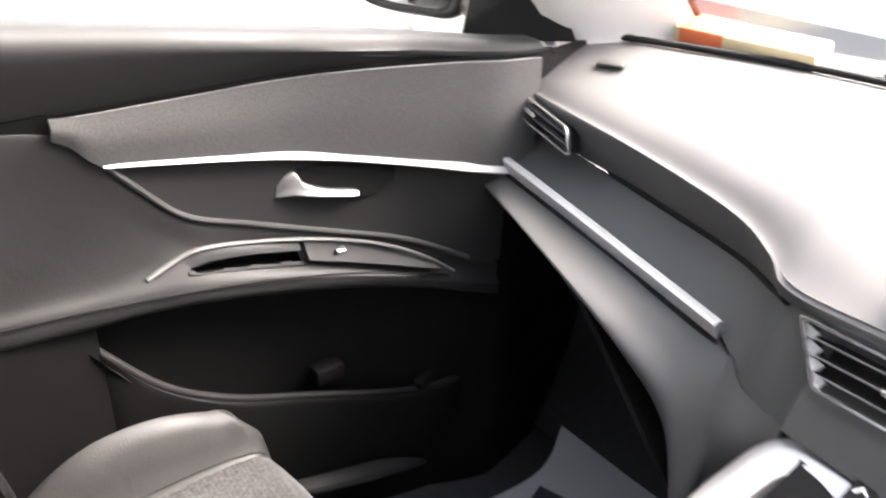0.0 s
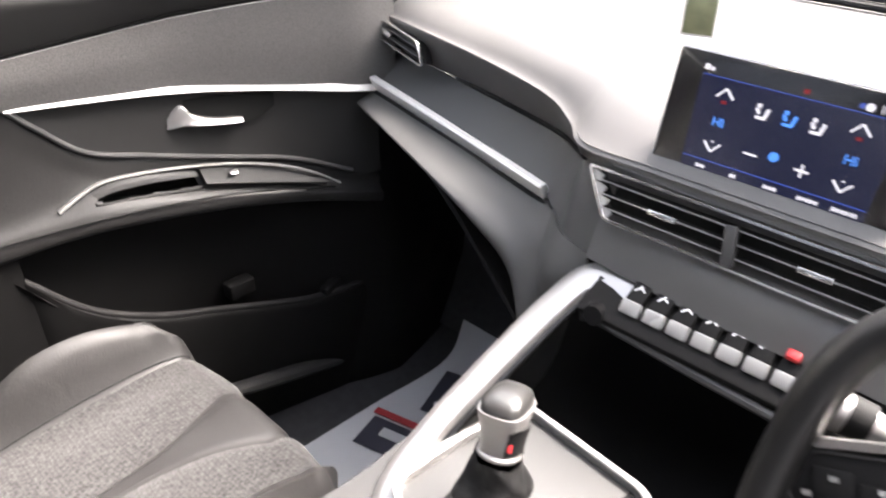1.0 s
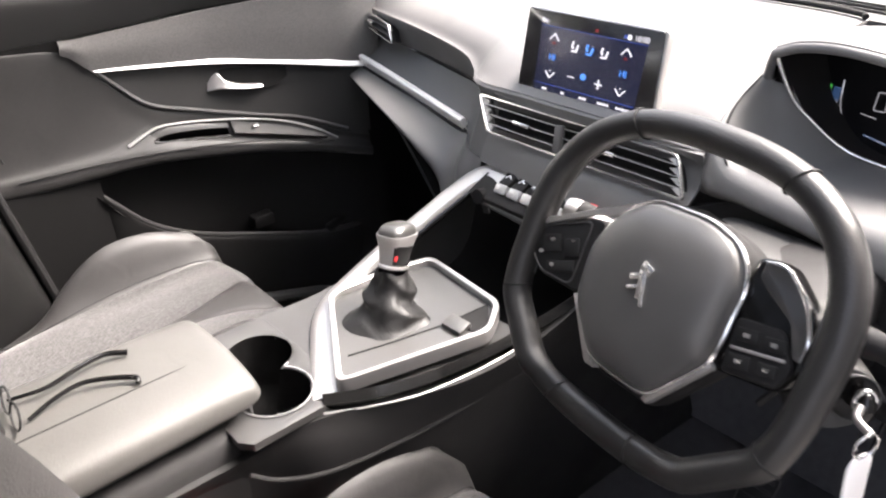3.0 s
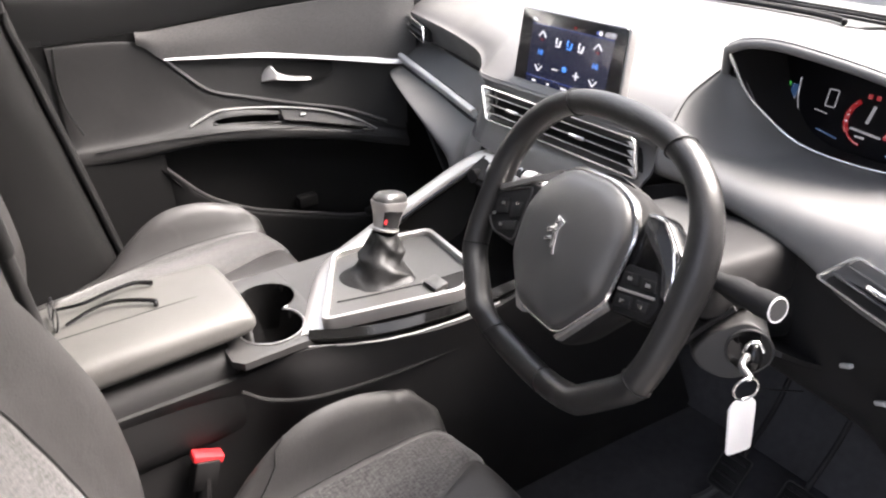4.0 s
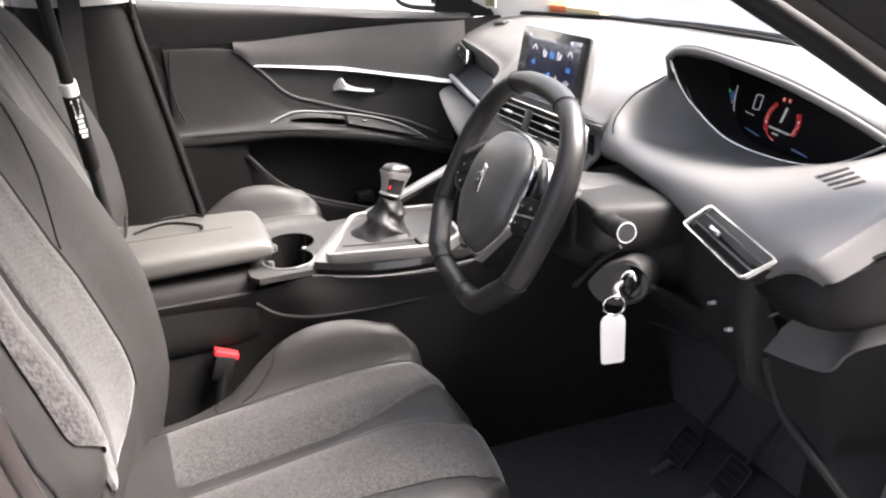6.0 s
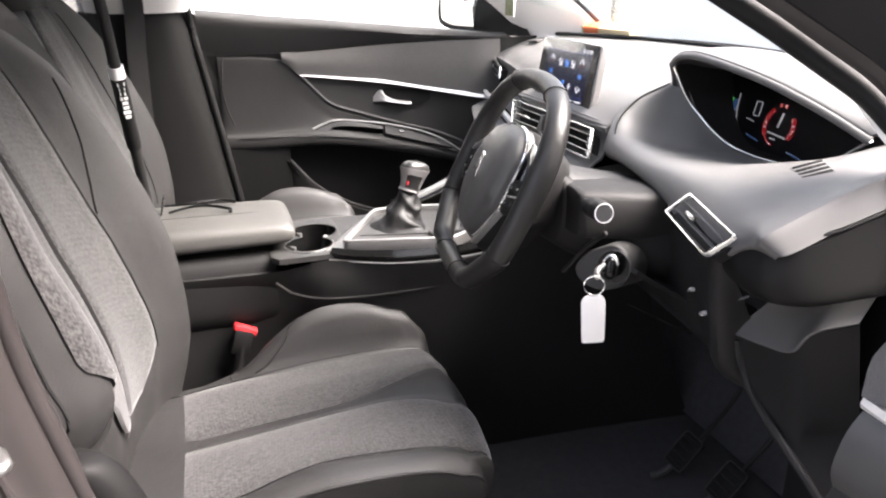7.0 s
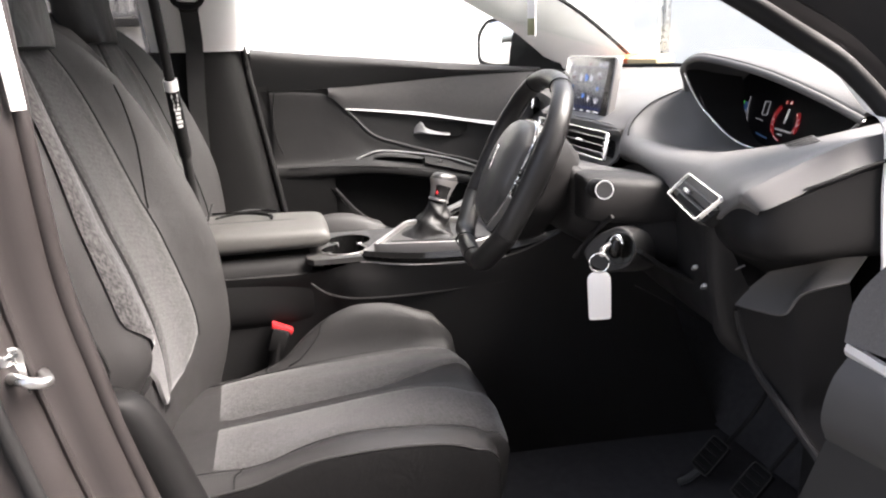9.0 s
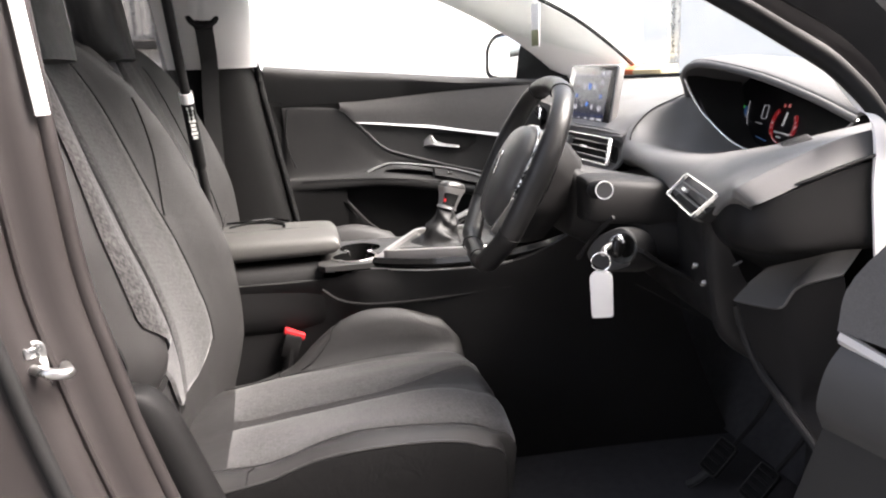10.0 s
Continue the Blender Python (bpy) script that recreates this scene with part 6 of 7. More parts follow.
part("stalk", tube(spl([(0.245, 0.81, 1.02), (0.20, 0.80, 1.026), (0.165, 0.795, 1.032), (0.140, 0.79, 1.036)], 14), [0.010] * 7 + [0.012, 0.014, 0.015, 0.0155, 0.0155, 0.015, 0.013], 14), SATIN, col, "satin stalk with dark collar")
ig = facing((0.47, 0.835, 0.937), (0.77, 0.64, 0), (0.62, -0.75, 0.2))
PEAR = rounded([(-0.058, -0.022), (-0.040, 0.006), (-0.002, 0.026), (0.021, 0.015), (0.029, -0.007), (0.021, -0.034), (-0.013, -0.048), (-0.042, -0.041)], 0.014, 5)
lock = part("lock_housing", body([[ig @ V(u * k - 0.004 * (1 - k), v * k - 0.010 * (1 - k), z) for u, v in PEAR] for k, z in ((1.12, -0.10), (1.06, -0.05), (1.03, -0.012), (1.0, -0.003), (0.96, 0.0), (0.90, 0.0005))], 16, len(PEAR)), DOORU, col, "pear-shaped ignition lock housing")
part("lock_face", tube([ig @ V(0.004, -0.008, -0.002), ig @ V(0.004, -0.008, 0.004)], 0.0235, 24), GLOSS, lock, "black lock face")
part("lock_ring", tube([ig @ V(0.004 + 0.0245 * math.cos(k * 0.2618), -0.008 + 0.0245 * math.sin(k * 0.2618), 0.002) for k in range(24)], 0.0014, 8, closed=True), DECK, lock)
part("shroud_edge", tube(spl([(0.402, 0.794, 0.900), (0.416, 0.806, 0.925), (0.436, 0.820, 0.955), (0.452, 0.832, 0.974)], 12), 0.004, 8), HARD, col, "raised edge of the column shroud")
part("stalk_block", body([[(0.395 + 0.052 * c * w, y, 1.000 + dz + 0.036 * s_ * w) for c, s_ in ((-1, -0.9), (-1, 0.7), (-0.6, 1), (0.6, 1), (1, 0.6), (1, -0.7), (0.7, -1), (-0.7, -1))] for y, w, dz in ((0.792, 0.8, 0.0), (0.80, 0.96, 0.0), (0.84, 1.0, -0.004), (0.90, 1.02, -0.012), (0.95, 1.0, -0.02))], 14, 28), HARD, col, "dark block behind the stalk")
part("stalk_collar", tube([(0.172, 0.796, 1.031), (0.156, 0.793, 1.034)], 0.0158, 14), RUBBER, col)
part("lower_seam", tube(spl([(0.484, 0.857, 0.872), (0.478, 0.92, 0.835), (0.469, 0.984, 0.797)], 10), 0.0011, 6), HARD, col)
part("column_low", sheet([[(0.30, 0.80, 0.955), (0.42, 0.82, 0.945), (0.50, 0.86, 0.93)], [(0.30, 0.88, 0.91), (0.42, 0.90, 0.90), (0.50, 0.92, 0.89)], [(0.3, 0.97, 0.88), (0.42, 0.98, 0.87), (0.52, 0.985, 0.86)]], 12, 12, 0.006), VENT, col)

key = group_thing("key_set", (0.49, 0.83, 0.93), "ignition key with ring and white hanging tag", "key")
part("key_bow", body([[ig @ V(0.006 + 0.010 * w * math.cos(a), -0.006 + 0.017 * w * math.sin(a), z) for a in [6.28318 * k / 16 for k in range(16)]] for w, z in ((0.5, 0.004), (0.9, 0.012), (1.0, 0.022), (0.85, 0.030), (0.4, 0.034))], 12, 16), GLOSS, key, "black key head")
part("key_edge", tube([ig @ V(0.006 + 0.0105 * math.cos(a), -0.006 + 0.0175 * math.sin(a), 0.024) for a in [0.4 + 0.2 * k for k in range(15)]], 0.0022, 8), CHROME, key, "bright edge of the key")
kr = V(0.509, 0.786, 0.921)
part("key_arm", tube(spl([ig @ V(0.0, -0.002, 0.030), ig @ V(-0.006, -0.010, 0.040), kr + V(0, 0.004, 0.012)], 10), 0.0042, 10), SATIN, key)
part("ring", tube([kr + V(0.011 * math.cos(k * 0.314) * 0.5, 0.013 * math.cos(k * 0.314), 0.014 * math.sin(k * 0.314)) for k in range(20)], 0.0014, 8, closed=True), CHROME, key, "steel split ring")
part("tag", plate(rounded([(-0.016, -0.074), (0.016, -0.074), (0.017, -0.01), (0.010, -0.002), (-0.010, -0.002), (-0.017, -0.010)], 0.005), 0.003, 0.0008, 2, facing(kr + V(0, 0, -0.012), (0.25, 0.95, 0.04), (0.95, -0.25, 0.05))), WHITE, key, "white plastic tag")

# ---- front seats ----
Z_MID = [(0.06, 0.606), (0.20, 0.620), (0.35, 0.634), (0.50, 0.649), (0.60, 0.657), (0.66, 0.652)]
Z_IN = [(0.06, 0.612), (0.23, 0.626), (0.31, 0.636), (0.41, 0.643), (0.52, 0.649), (0.61, 0.650), (0.66, 0.644)]
Z_RIDGE = [(0.06, 0.606), (0.25, 0.616), (0.31, 0.634), (0.335, 0.650), (0.377, 0.690), (0.425, 0.724), (0.475, 0.742), (0.54, 0.741), (0.60, 0.724), (0.63, 0.706), (0.66, 0.680)]
Z_OUT = [(0.06, 0.616), (0.20, 0.629), (0.267, 0.630), (0.31, 0.638), (0.354, 0.653), (0.407, 0.664), (0.478, 0.664), (0.569, 0.657), (0.615, 0.645), (0.66, 0.622)]
Z_PIPE = [(0.06, 0.604), (0.20, 0.620), (0.284, 0.634), (0.317, 0.645), (0.35, 0.655), (0.40, 0.661), (0.468, 0.662), (0.537, 0.658), (0.581, 0.649), (0.616, 0.632), (0.66, 0.606)]
# forward reach of the backrest by height: middle, inner cloth edge, inner ridge, outer ridge, outer edge
Y_MID = [(0.58, 0.138), (0.698, 0.141), (0.80, 0.135), (0.895, 0.112), (0.97, 0.086), (1.06, 0.058), (1.173, 0.020), (1.25, -0.008), (1.30, -0.04)]
Y_IN = [(0.58, 0.180), (0.73, 0.182), (0.775, 0.179), (0.83, 0.165), (0.93, 0.134), (0.985, 0.110), (1.08, 0.078), (1.139, 0.057), (1.193, 0.036), (1.25, 0.008), (1.30, -0.03)]
Y_RIDGE = [(0.58, 0.205), (0.704, 0.236), (0.751, 0.241), (0.81, 0.239), (0.895, 0.229), (0.98, 0.203), (1.045, 0.176), (1.12, 0.142), (1.20, 0.096), (1.25, 0.050), (1.30, -0.01)]
Y_ROUT = [(0.58, 0.070), (0.70, 0.090), (0.76, 0.126), (0.813, 0.157), (0.883, 0.146), (0.955, 0.124), (1.01, 0.103), (1.088, 0.082), (1.15, 0.062), (1.207, 0.042), (1.25, 0.018), (1.30, -0.03)]
Y_EDGE_OUT = [(0.58, 0.030), (0.70, 0.045), (0.77, 0.085), (0.824, 0.112), (0.876, 0.098), (0.955, 0.082), (1.03, 0.069), (1.118, 0.052), (1.20, 0.022), (1.25, -0.005), (1.30, -0.05)]
HALF = [(0.58, 0.92), (0.72, 0.985), (0.90, 1.0), (1.07, 0.985), (1.15, 0.93), (1.20, 0.85), (1.25, 0.72), (1.285, 0.56), (1.30, 0.46)]


def make_seat(cx, out=1, dy=0.0, dz=0.0):
    """A front seat; a runs across it, positive towards its door. out: the door's side along x."""
    s = group_thing("bucket_seat", (cx, 0.42, 0.36), "black leatherette driver seat with ribbed grey cloth stripes", "car seat", "front seats")

    def top(a, y):
        zi, zm, zr = lerp_table(Z_IN, y), lerp_table(Z_MID, y), lerp_table(Z_RIDGE, y)
        if out > 0:
            zo, zp = lerp_table(Z_OUT, y), lerp_table(Z_PIPE, y)
            right = [(0.162, zo), (0.182, max(zo, zp) + 0.006), (0.205, zp + 0.007), (0.222, zp)]
        else:
            right = [(0.160, zi + 0.004), (0.180, 0.35 * zi + 0.65 * zr), (0.202, zr), (0.222, zr - 0.03)]
        tab = [(-0.222, zr - 0.03), (-0.202, zr), (-0.182, 0.35 * zi + 0.65 * zr), (-0.162, zi), (-0.08, 0.5 * (zi + zm) + 0.002), (0.0, zm), (0.08, 0.5 * (zm + right[0][1]) + 0.002)] + right
        return lerp_table(tab, a) + dz

    def y_end(a):
        return 0.644 - 0.55 * max(0.0, abs(a) - 0.05) ** 2 - (0.022 if abs(a) > 0.19 else 0.0)

    ROLL = (14, 30, 48, 66, 84)

    def skin(a, k, lift=0.0):
        """A place on the cushion: row k runs forward, the last rows roll over the front."""
        ye = y_end(a)
        if k < 28:
            y = 0.07 + (ye - 0.07) * k / 27
            return V(cx + out * a * (0.93 + 0.07 * min(1.0, y / 0.25)), y + dy, top(a, y) + lift)
        z0 = top(a, ye)
        r = 0.036
        if k < 28 + len(ROLL):
            b = radians(ROLL[k - 28])
            return V(cx + out * a * (1 - 0.02 * (k - 27) / 5), ye + dy + (r + lift) * math.sin(b), z0 - r * (1 - math.cos(b)) + lift * math.cos(b))
        q = (k - 27 - len(ROLL)) / 3
        return V(cx + out * a * (0.98 - 0.05 * q), ye + dy + r + lift - 0.035 * q * q, z0 - r - (z0 - r - 0.45) * q)

    NK = 28 + len(ROLL) + 3
    cols = [-0.222, -0.215, -0.205, -0.195, -0.185, -0.175, -0.166, -0.155, -0.13, -0.10, -0.06, -0.02, 0.02, 0.06, 0.10, 0.13, 0.155, 0.166, 0.175, 0.185, 0.195, 0.205, 0.215, 0.222]
    rows = []
    for k in range(NK):
        r = [skin(a, k) for a in cols]
        lo, hi = r[0], r[-1]
        rows.append([V(lo.x + out * 0.012, lo.y, 0.43), V(lo.x - out * 0.004, lo.y, 0.43 + 0.55 * max(0.0, lo.z - 0.43)), V(lo.x - out * 0.004, lo.y, 0.43 + 0.88 * max(0.0, lo.z - 0.43))] + r
                    + [V(hi.x + out * 0.004, hi.y, 0.43 + 0.88 * max(0.0, hi.z - 0.43)), V(hi.x + out * 0.004, hi.y, 0.43 + 0.55 * max(0.0, hi.z - 0.43)), V(hi.x - out * 0.012, hi.y, 0.43)])
    bm = grid(rows)
    bmesh.ops.recalc_face_normals(bm, faces=bm.faces)
    cu = part("cushion", bm, LEATHER, s, "black leatherette cushion with raised bolsters", 60)

    def lo_edge(y):
        return -0.012 - 0.068 * max(0.0, (y - 0.46) / 0.19) ** 1.7

    def hi_edge(y):
        return 0.013 + 0.036 * max(0.0, (y - 0.52) / 0.13) ** 1.5

    def cushion_strip(name, ea, eb, k0, mat, lift, label=""):
        rr = []
        for k in range(k0, 28 + len(ROLL) + 1):
            y = 0.07 + 0.574 * min(k, 27) / 27
            a, b = ea(y), eb(y)
            rr.append([skin(a + (b - a) * j / 11, k, lift - (0.005 if j in (0, 11) or k == k0 else 0.0012 if j in (1, 10) else 0)) for j in range(12)])
        return part(name, grid(rr), mat, cu, label, 60)

    cushion_strip("cloth_panel", lambda y: -0.163, lo_edge, 7, CLOTH, 0.005, "ribbed grey cloth panel")
    cushion_strip("stripe", lo_edge, hi_edge, 7, LEATHER, 0.002, "dark centre stripe")
    cushion_strip("cloth_panel", hi_edge, lambda y: 0.163, 7, CLOTH, 0.005, "ribbed grey cloth panel")
    part("seam", tube([skin(-0.165, k, 0.0004) for k in range(6, 31)], 0.0014, 6), RUBBER, cu)
    part("seam", tube([skin(0.165, k, 0.0004) for k in range(6, 31)], 0.0014, 6), RUBBER, cu)
    part("tuck", tube([skin(-0.165 - 0.05 * j / 8, 11.0 + 0 * j if j < 1 else 11 + j // 5, 0.0006) for j in range(9)], 0.0016, 6), RUBBER, cu)
    part("tuck", tube([skin(-0.17 - 0.036 * (j / 10) ** 1.6, 13 + j // 2, 0.0008) for j in range(0, 11, 2)], 0.0014, 6), RUBBER, cu)
    part("tuck", tube([skin(-0.163 - 0.045 * j / 6, 6, 0.0008) for j in range(7)], 0.0014, 6), RUBBER, cu)
    part("tuck", tube([skin(0.163 + 0.058 * j / 6, 9, 0.0008) for j in range(7)], 0.0014, 6), RUBBER, cu)
    # boxed outer flank under a piped seam
    flank = []
    for k in range(1, NK - 1):
        a = skin(0.2225, k)
        flank.append([a + V(out * 0.003, 0, 0.0)] + [V(a.x + out * (0.0075 - 0.003 * abs(w - 0.5)), a.y, 0.43 + w * max(0.01, a.z - 0.43)) for w in (0.93, 0.75, 0.5, 0.25, 0.04)])
    part("flank", grid(flank), STRIPE, cu, "black boxed side of the cushion", 60)
    part("piping", tube([skin(0.2215, k, 0.0016) for k in range(1, 32)], 0.0026, 6), LEATHER, cu)
    part("base", rbox(0.40, 0.46, 0.10, 0.02, 3, (cx, 0.37, 0.43)), HARD, s, "dark seat base")
    part("side_shield", sheet([[(cx + 0.225, 0.02, 0.575), (cx + 0.243, 0.03, 0.53), (cx + 0.232, 0.04, 0.42)], [(cx + 0.232, 0.16, 0.58), (cx + 0.250, 0.16, 0.53), (cx + 0.24, 0.16, 0.42)], [(cx + 0.232, 0.30, 0.545), (cx + 0.246, 0.30, 0.50), (cx + 0.236, 0.30, 0.42)],
                               [(cx + 0.222, 0.55, 0.49), (cx + 0.236, 0.55, 0.46), (cx + 0.226, 0.55, 0.41)]], 16, 10, 0.008), HARD, s, "dark side shield")
    if out > 0:
        part("recline_lever", tube(spl([(cx + 0.252, 0.14, 0.585), (cx + 0.262, 0.20, 0.572), (cx + 0.262, 0.27, 0.548), (cx + 0.258, 0.31, 0.535)], 14), [0.009 + 0.003 * math.sin(k / 13 * 3.14) for k in range(14)], 10, flat=0.6), MIDP, s, "grey recline lever")

    # backrest as a height field over its width and height
    A_COLS = [-0.226, -0.224] + [-0.22 + 0.44 * k / 44 for k in range(45)] + [0.224, 0.226]

    def reach(a, z):
        m, i, r = lerp_table(Y_MID, z), lerp_table(Y_IN, z), lerp_table(Y_RIDGE, z)
        if out > 0:
            o, e = lerp_table(Y_ROUT, z), lerp_table(Y_EDGE_OUT, z)
            tab = [(-0.226, r - 0.045), (-0.212, r), (-0.185, 0.4 * i + 0.6 * r), (-0.155, i), (-0.08, 0.6 * m + 0.4 * i - 0.003), (0.0, m), (0.07, m - 0.006), (0.12, 0.5 * (m + o) - 0.008), (0.165, o), (0.20, 0.45 * o + 0.55 * e + 0.006), (0.226, e - 0.012)]
        else:
            i, r = i - 0.0215, r - 0.030
            side = [(0.08, 0.6 * m + 0.4 * i), (0.155, i), (0.185, 0.4 * i + 0.6 * r), (0.212, r), (0.226, r - 0.045)]
            tab = [(-p, q) for p, q in side[::-1]] + [(0.0, m)] + side
        return lerp_table(tab, a)

    def front(a, z, lift=0.0):
        w = lerp_table(HALF, z)
        y = reach(a, z)
        if out < 0:
            y += 0.14 * a - 0.03
        sl = (lerp_table(Y_MID, z + 0.02) - lerp_table(Y_MID, z - 0.02)) / 0.04
        n = V(0, 1, -sl).normalized()
        return V(cx + out * a * w, y, z + dz) + n * lift

    rows = []
    for k in range(37):
        z = 0.58 + 0.72 * k / 36
        fr = [front(a, z) for a in A_COLS]
        back = [front(a, z) for a in (0.222, 0.16, 0.0, -0.16, -0.222)]
        m = lerp_table(Y_MID, z)
        back = [V(p.x, min(m, p.y) - q, p.z) for p, q in zip(back, (0.055, 0.10, 0.115, 0.10, 0.055))]
        rows.append(fr + back)
    bm = grid(rows, closed_v=True)
    caps(bm, len(rows[0]), 36 * len(rows[0]))
    bmesh.ops.recalc_face_normals(bm, faces=bm.faces)
    br = part("backrest", bm, LEATHER, s, "black leatherette backrest with side bolsters", 60)

    def round_foot(z, wide):
        return wide * max(0.0, min(1.0, (z - 0.684) / 0.05)) ** 0.34

    def back_strip(name, ea, eb, z0, z1, mat, lift, label=""):
        rr = []
        for k in range(40):
            z = z0 + (z1 - z0) * (k / 39) ** 1.3
            a, b = ea(z), eb(z)
            rr.append([front(a + (b - a) * j / 17, z, lift - (0.005 if j in (0, 17) or k in (0, 39) else 0.0)) for j in range(18)])
        return part(name, grid(rr), mat, br, label, 60)

    back_strip("cloth_panel", lambda z: -0.014 - round_foot(z, 0.144), lambda z: -0.013, 0.685, 1.246, CLOTH, 0.006, "ribbed grey cloth panel")
    back_strip("stripe", lambda z: -0.014, lambda z: 0.014, 0.66, 1.25, STRIPE, 0.002, "dark centre stripe")
    back_strip("cloth_panel", lambda z: 0.013, lambda z: 0.014 + (round_foot(z, 0.05 + 0.135 * max(0.0, min(1.0, (z - 0.74) / 0.14))) if out > 0 else round_foot(z, 0.144)), 0.685, 1.246, CLOTH, 0.010 if out > 0 else 0.006, "ribbed grey cloth panel")
    part("seam", tube([front(-0.160, 0.73 + 0.51 * k / 24, 0.0006) for k in range(25)], 0.0015, 6), RUBBER, br)
    part("seam", tube([front(-0.162 - 0.034 * k / 12, 0.97 + 0.21 * k / 12, 0.0008) for k in range(13)], 0.0018, 6), RUBBER, br)
    if out < 0:
        part("seam", tube([front(0.170, 0.74 + 0.48 * k / 24, 0.0008) for k in range(25)], 0.0016, 6), RUBBER, br)
    part("piping", tube([front(0.218, 0.80 + 0.36 * k / 24, 0.001) for k in range(25)], 0.0022, 6), RUBBER, br)
    # hinge side under the outer bolster, made black for the shade there
    part("flank", body([[front(0.226, z) + V(out * e, f, 0) for e, f in ((-0.03, 0.02), (0.004, 0.012), (0.010, -0.03), (0.006, -0.09), (-0.03, -0.11))] for z, in ((0.60,), (0.66,), (0.72,), (0.78,))], 12, 20), STRIPE, br, "cover at the foot of the backrest, blackened for shade") if out < 0 else part("flank", body([[front(0.18, z) + V(out * e, f, 0) for e, f in ((-0.09, 0.012), (0.02, 0.008), (0.046, -0.02), (0.044, -0.08), (-0.03, -0.10))] for z in (0.60, 0.65, 0.70, 0.745, 0.765)], 14, 20), VENT, br, "cover at the foot of the backrest, blackened for shade")
    up, fwd = V(0, -0.12, 0.99).normalized(), V(0, 0.99, 0.12).normalized()
    # head restraint on two posts
    hb = V(cx, -0.012 if out > 0 else -0.045, 1.245 if out > 0 else 1.262)
    hr = part("head_restraint", body([[hb + V(w * c, 0, 0) + fwd * d + up * z for c, d in ((-1, 0), (-0.8, 0.045), (0, 0.055), (0.8, 0.045), (1, 0), (0.8, -0.04), (0, -0.05), (-0.8, -0.04))] for w, z in ((0.12, -0.01), (0.135, 0.015), (0.142, 0.08), (0.136, 0.14), (0.10, 0.17), (0.06, 0.18))], 18, 28), BOOT, s, "black leatherette head restraint")
    for sx in (-0.045, 0.045):
        part("post", tube([hb + V(sx, 0, 0) - up * 0.05 - fwd * 0.015, hb + V(sx, 0, 0) + up * 0.03], 0.006, 10), STEEL, hr)
    return s


seat = make_seat(0.268)
seat_left = make_seat(-0.507, -1, 0.02, 0.022)
tagged(seat_left, "black leatherette passenger seat with ribbed grey cloth stripes")
bk = group_thing("buckle", (0.0, 0.33, 0.60), "red release button on a black seat belt buckle", "seat belt buckle")
part("stem", tube([(0.012, 0.30, 0.55), (-0.004, 0.325, 0.655)], 0.013, 10, flat=0.6), VENT, bk)
part("head", moved(rbox(0.026, 0.036, 0.05, 0.005), Matrix.Translation((-0.006, 0.328, 0.660)) @ pose(0, 0, 0, -18, 0, 0)), VENT, bk)
part("button", moved(rbox(0.022, 0.045, 0.012, 0.003), Matrix.Translation((-0.008, 0.337, 0.684)) @ pose(0, 0, 0, -25, 0, 0)), RED, bk, "red button")

# rear bench, seen between the seats
bench = group_thing("rear_bench", (-0.1, -0.7, 0.36), "dark rear bench seat behind the front seats", "rear seat")
part("cushion", rbox(1.30, 0.5, 0.24, 0.05, 3, (-0.12, -0.75, 0.48)), LEATHER, bench)
part("backrest", moved(rbox(1.40, 0.14, 0.66, 0.05, 3), Matrix.Translation((-0.12, -1.08, 0.87)) @ pose(0, 0, 0, 18, 0, 0)), LEATHER, bench)

for x in (-0.52, -0.12, 0.28):
    part("head_restraint", moved(rbox(0.26, 0.10, 0.17, 0.04, 4), Matrix.Translation((x, -1.17, 1.23)) @ pose(0, 0, 0, 12, 0, 0)), LEATHER, bench, "dark rear head restraint")

# passenger belt hanging from its guide
blt = group_thing("seat_belt", (-0.76, 0.2, 1.1), "black seat belt hanging from its pillar guide", "seat belt")
part("guide", moved(rbox(0.018, 0.050, 0.030, 0.008), Matrix.Translation((-0.658, 0.173, 1.345))), HARD, blt, "black belt guide")
part("webbing", ribbon(spl([(-0.655, 0.173, 1.350), (-0.690, 0.174, 1.29), (-0.730, 0.172, 1.23), (-0.742, 0.163, 1.07), (-0.742, 0.16, 0.7), (-0.74, 0.16, 0.45)], 20), [(-0.023, -0.001), (-0.023, 0.001), (0.023, 0.001), (0.023, -0.001)], (0, 1, 0)), WEBBING, blt)
part("guide_loop", tube([V(-0.650, 0.173 + 0.036 * math.cos(k * 0.314), 1.368 - 0.026 * math.sin(k * 0.314)) for k in range(11)], 0.008, 8), HARD, blt)

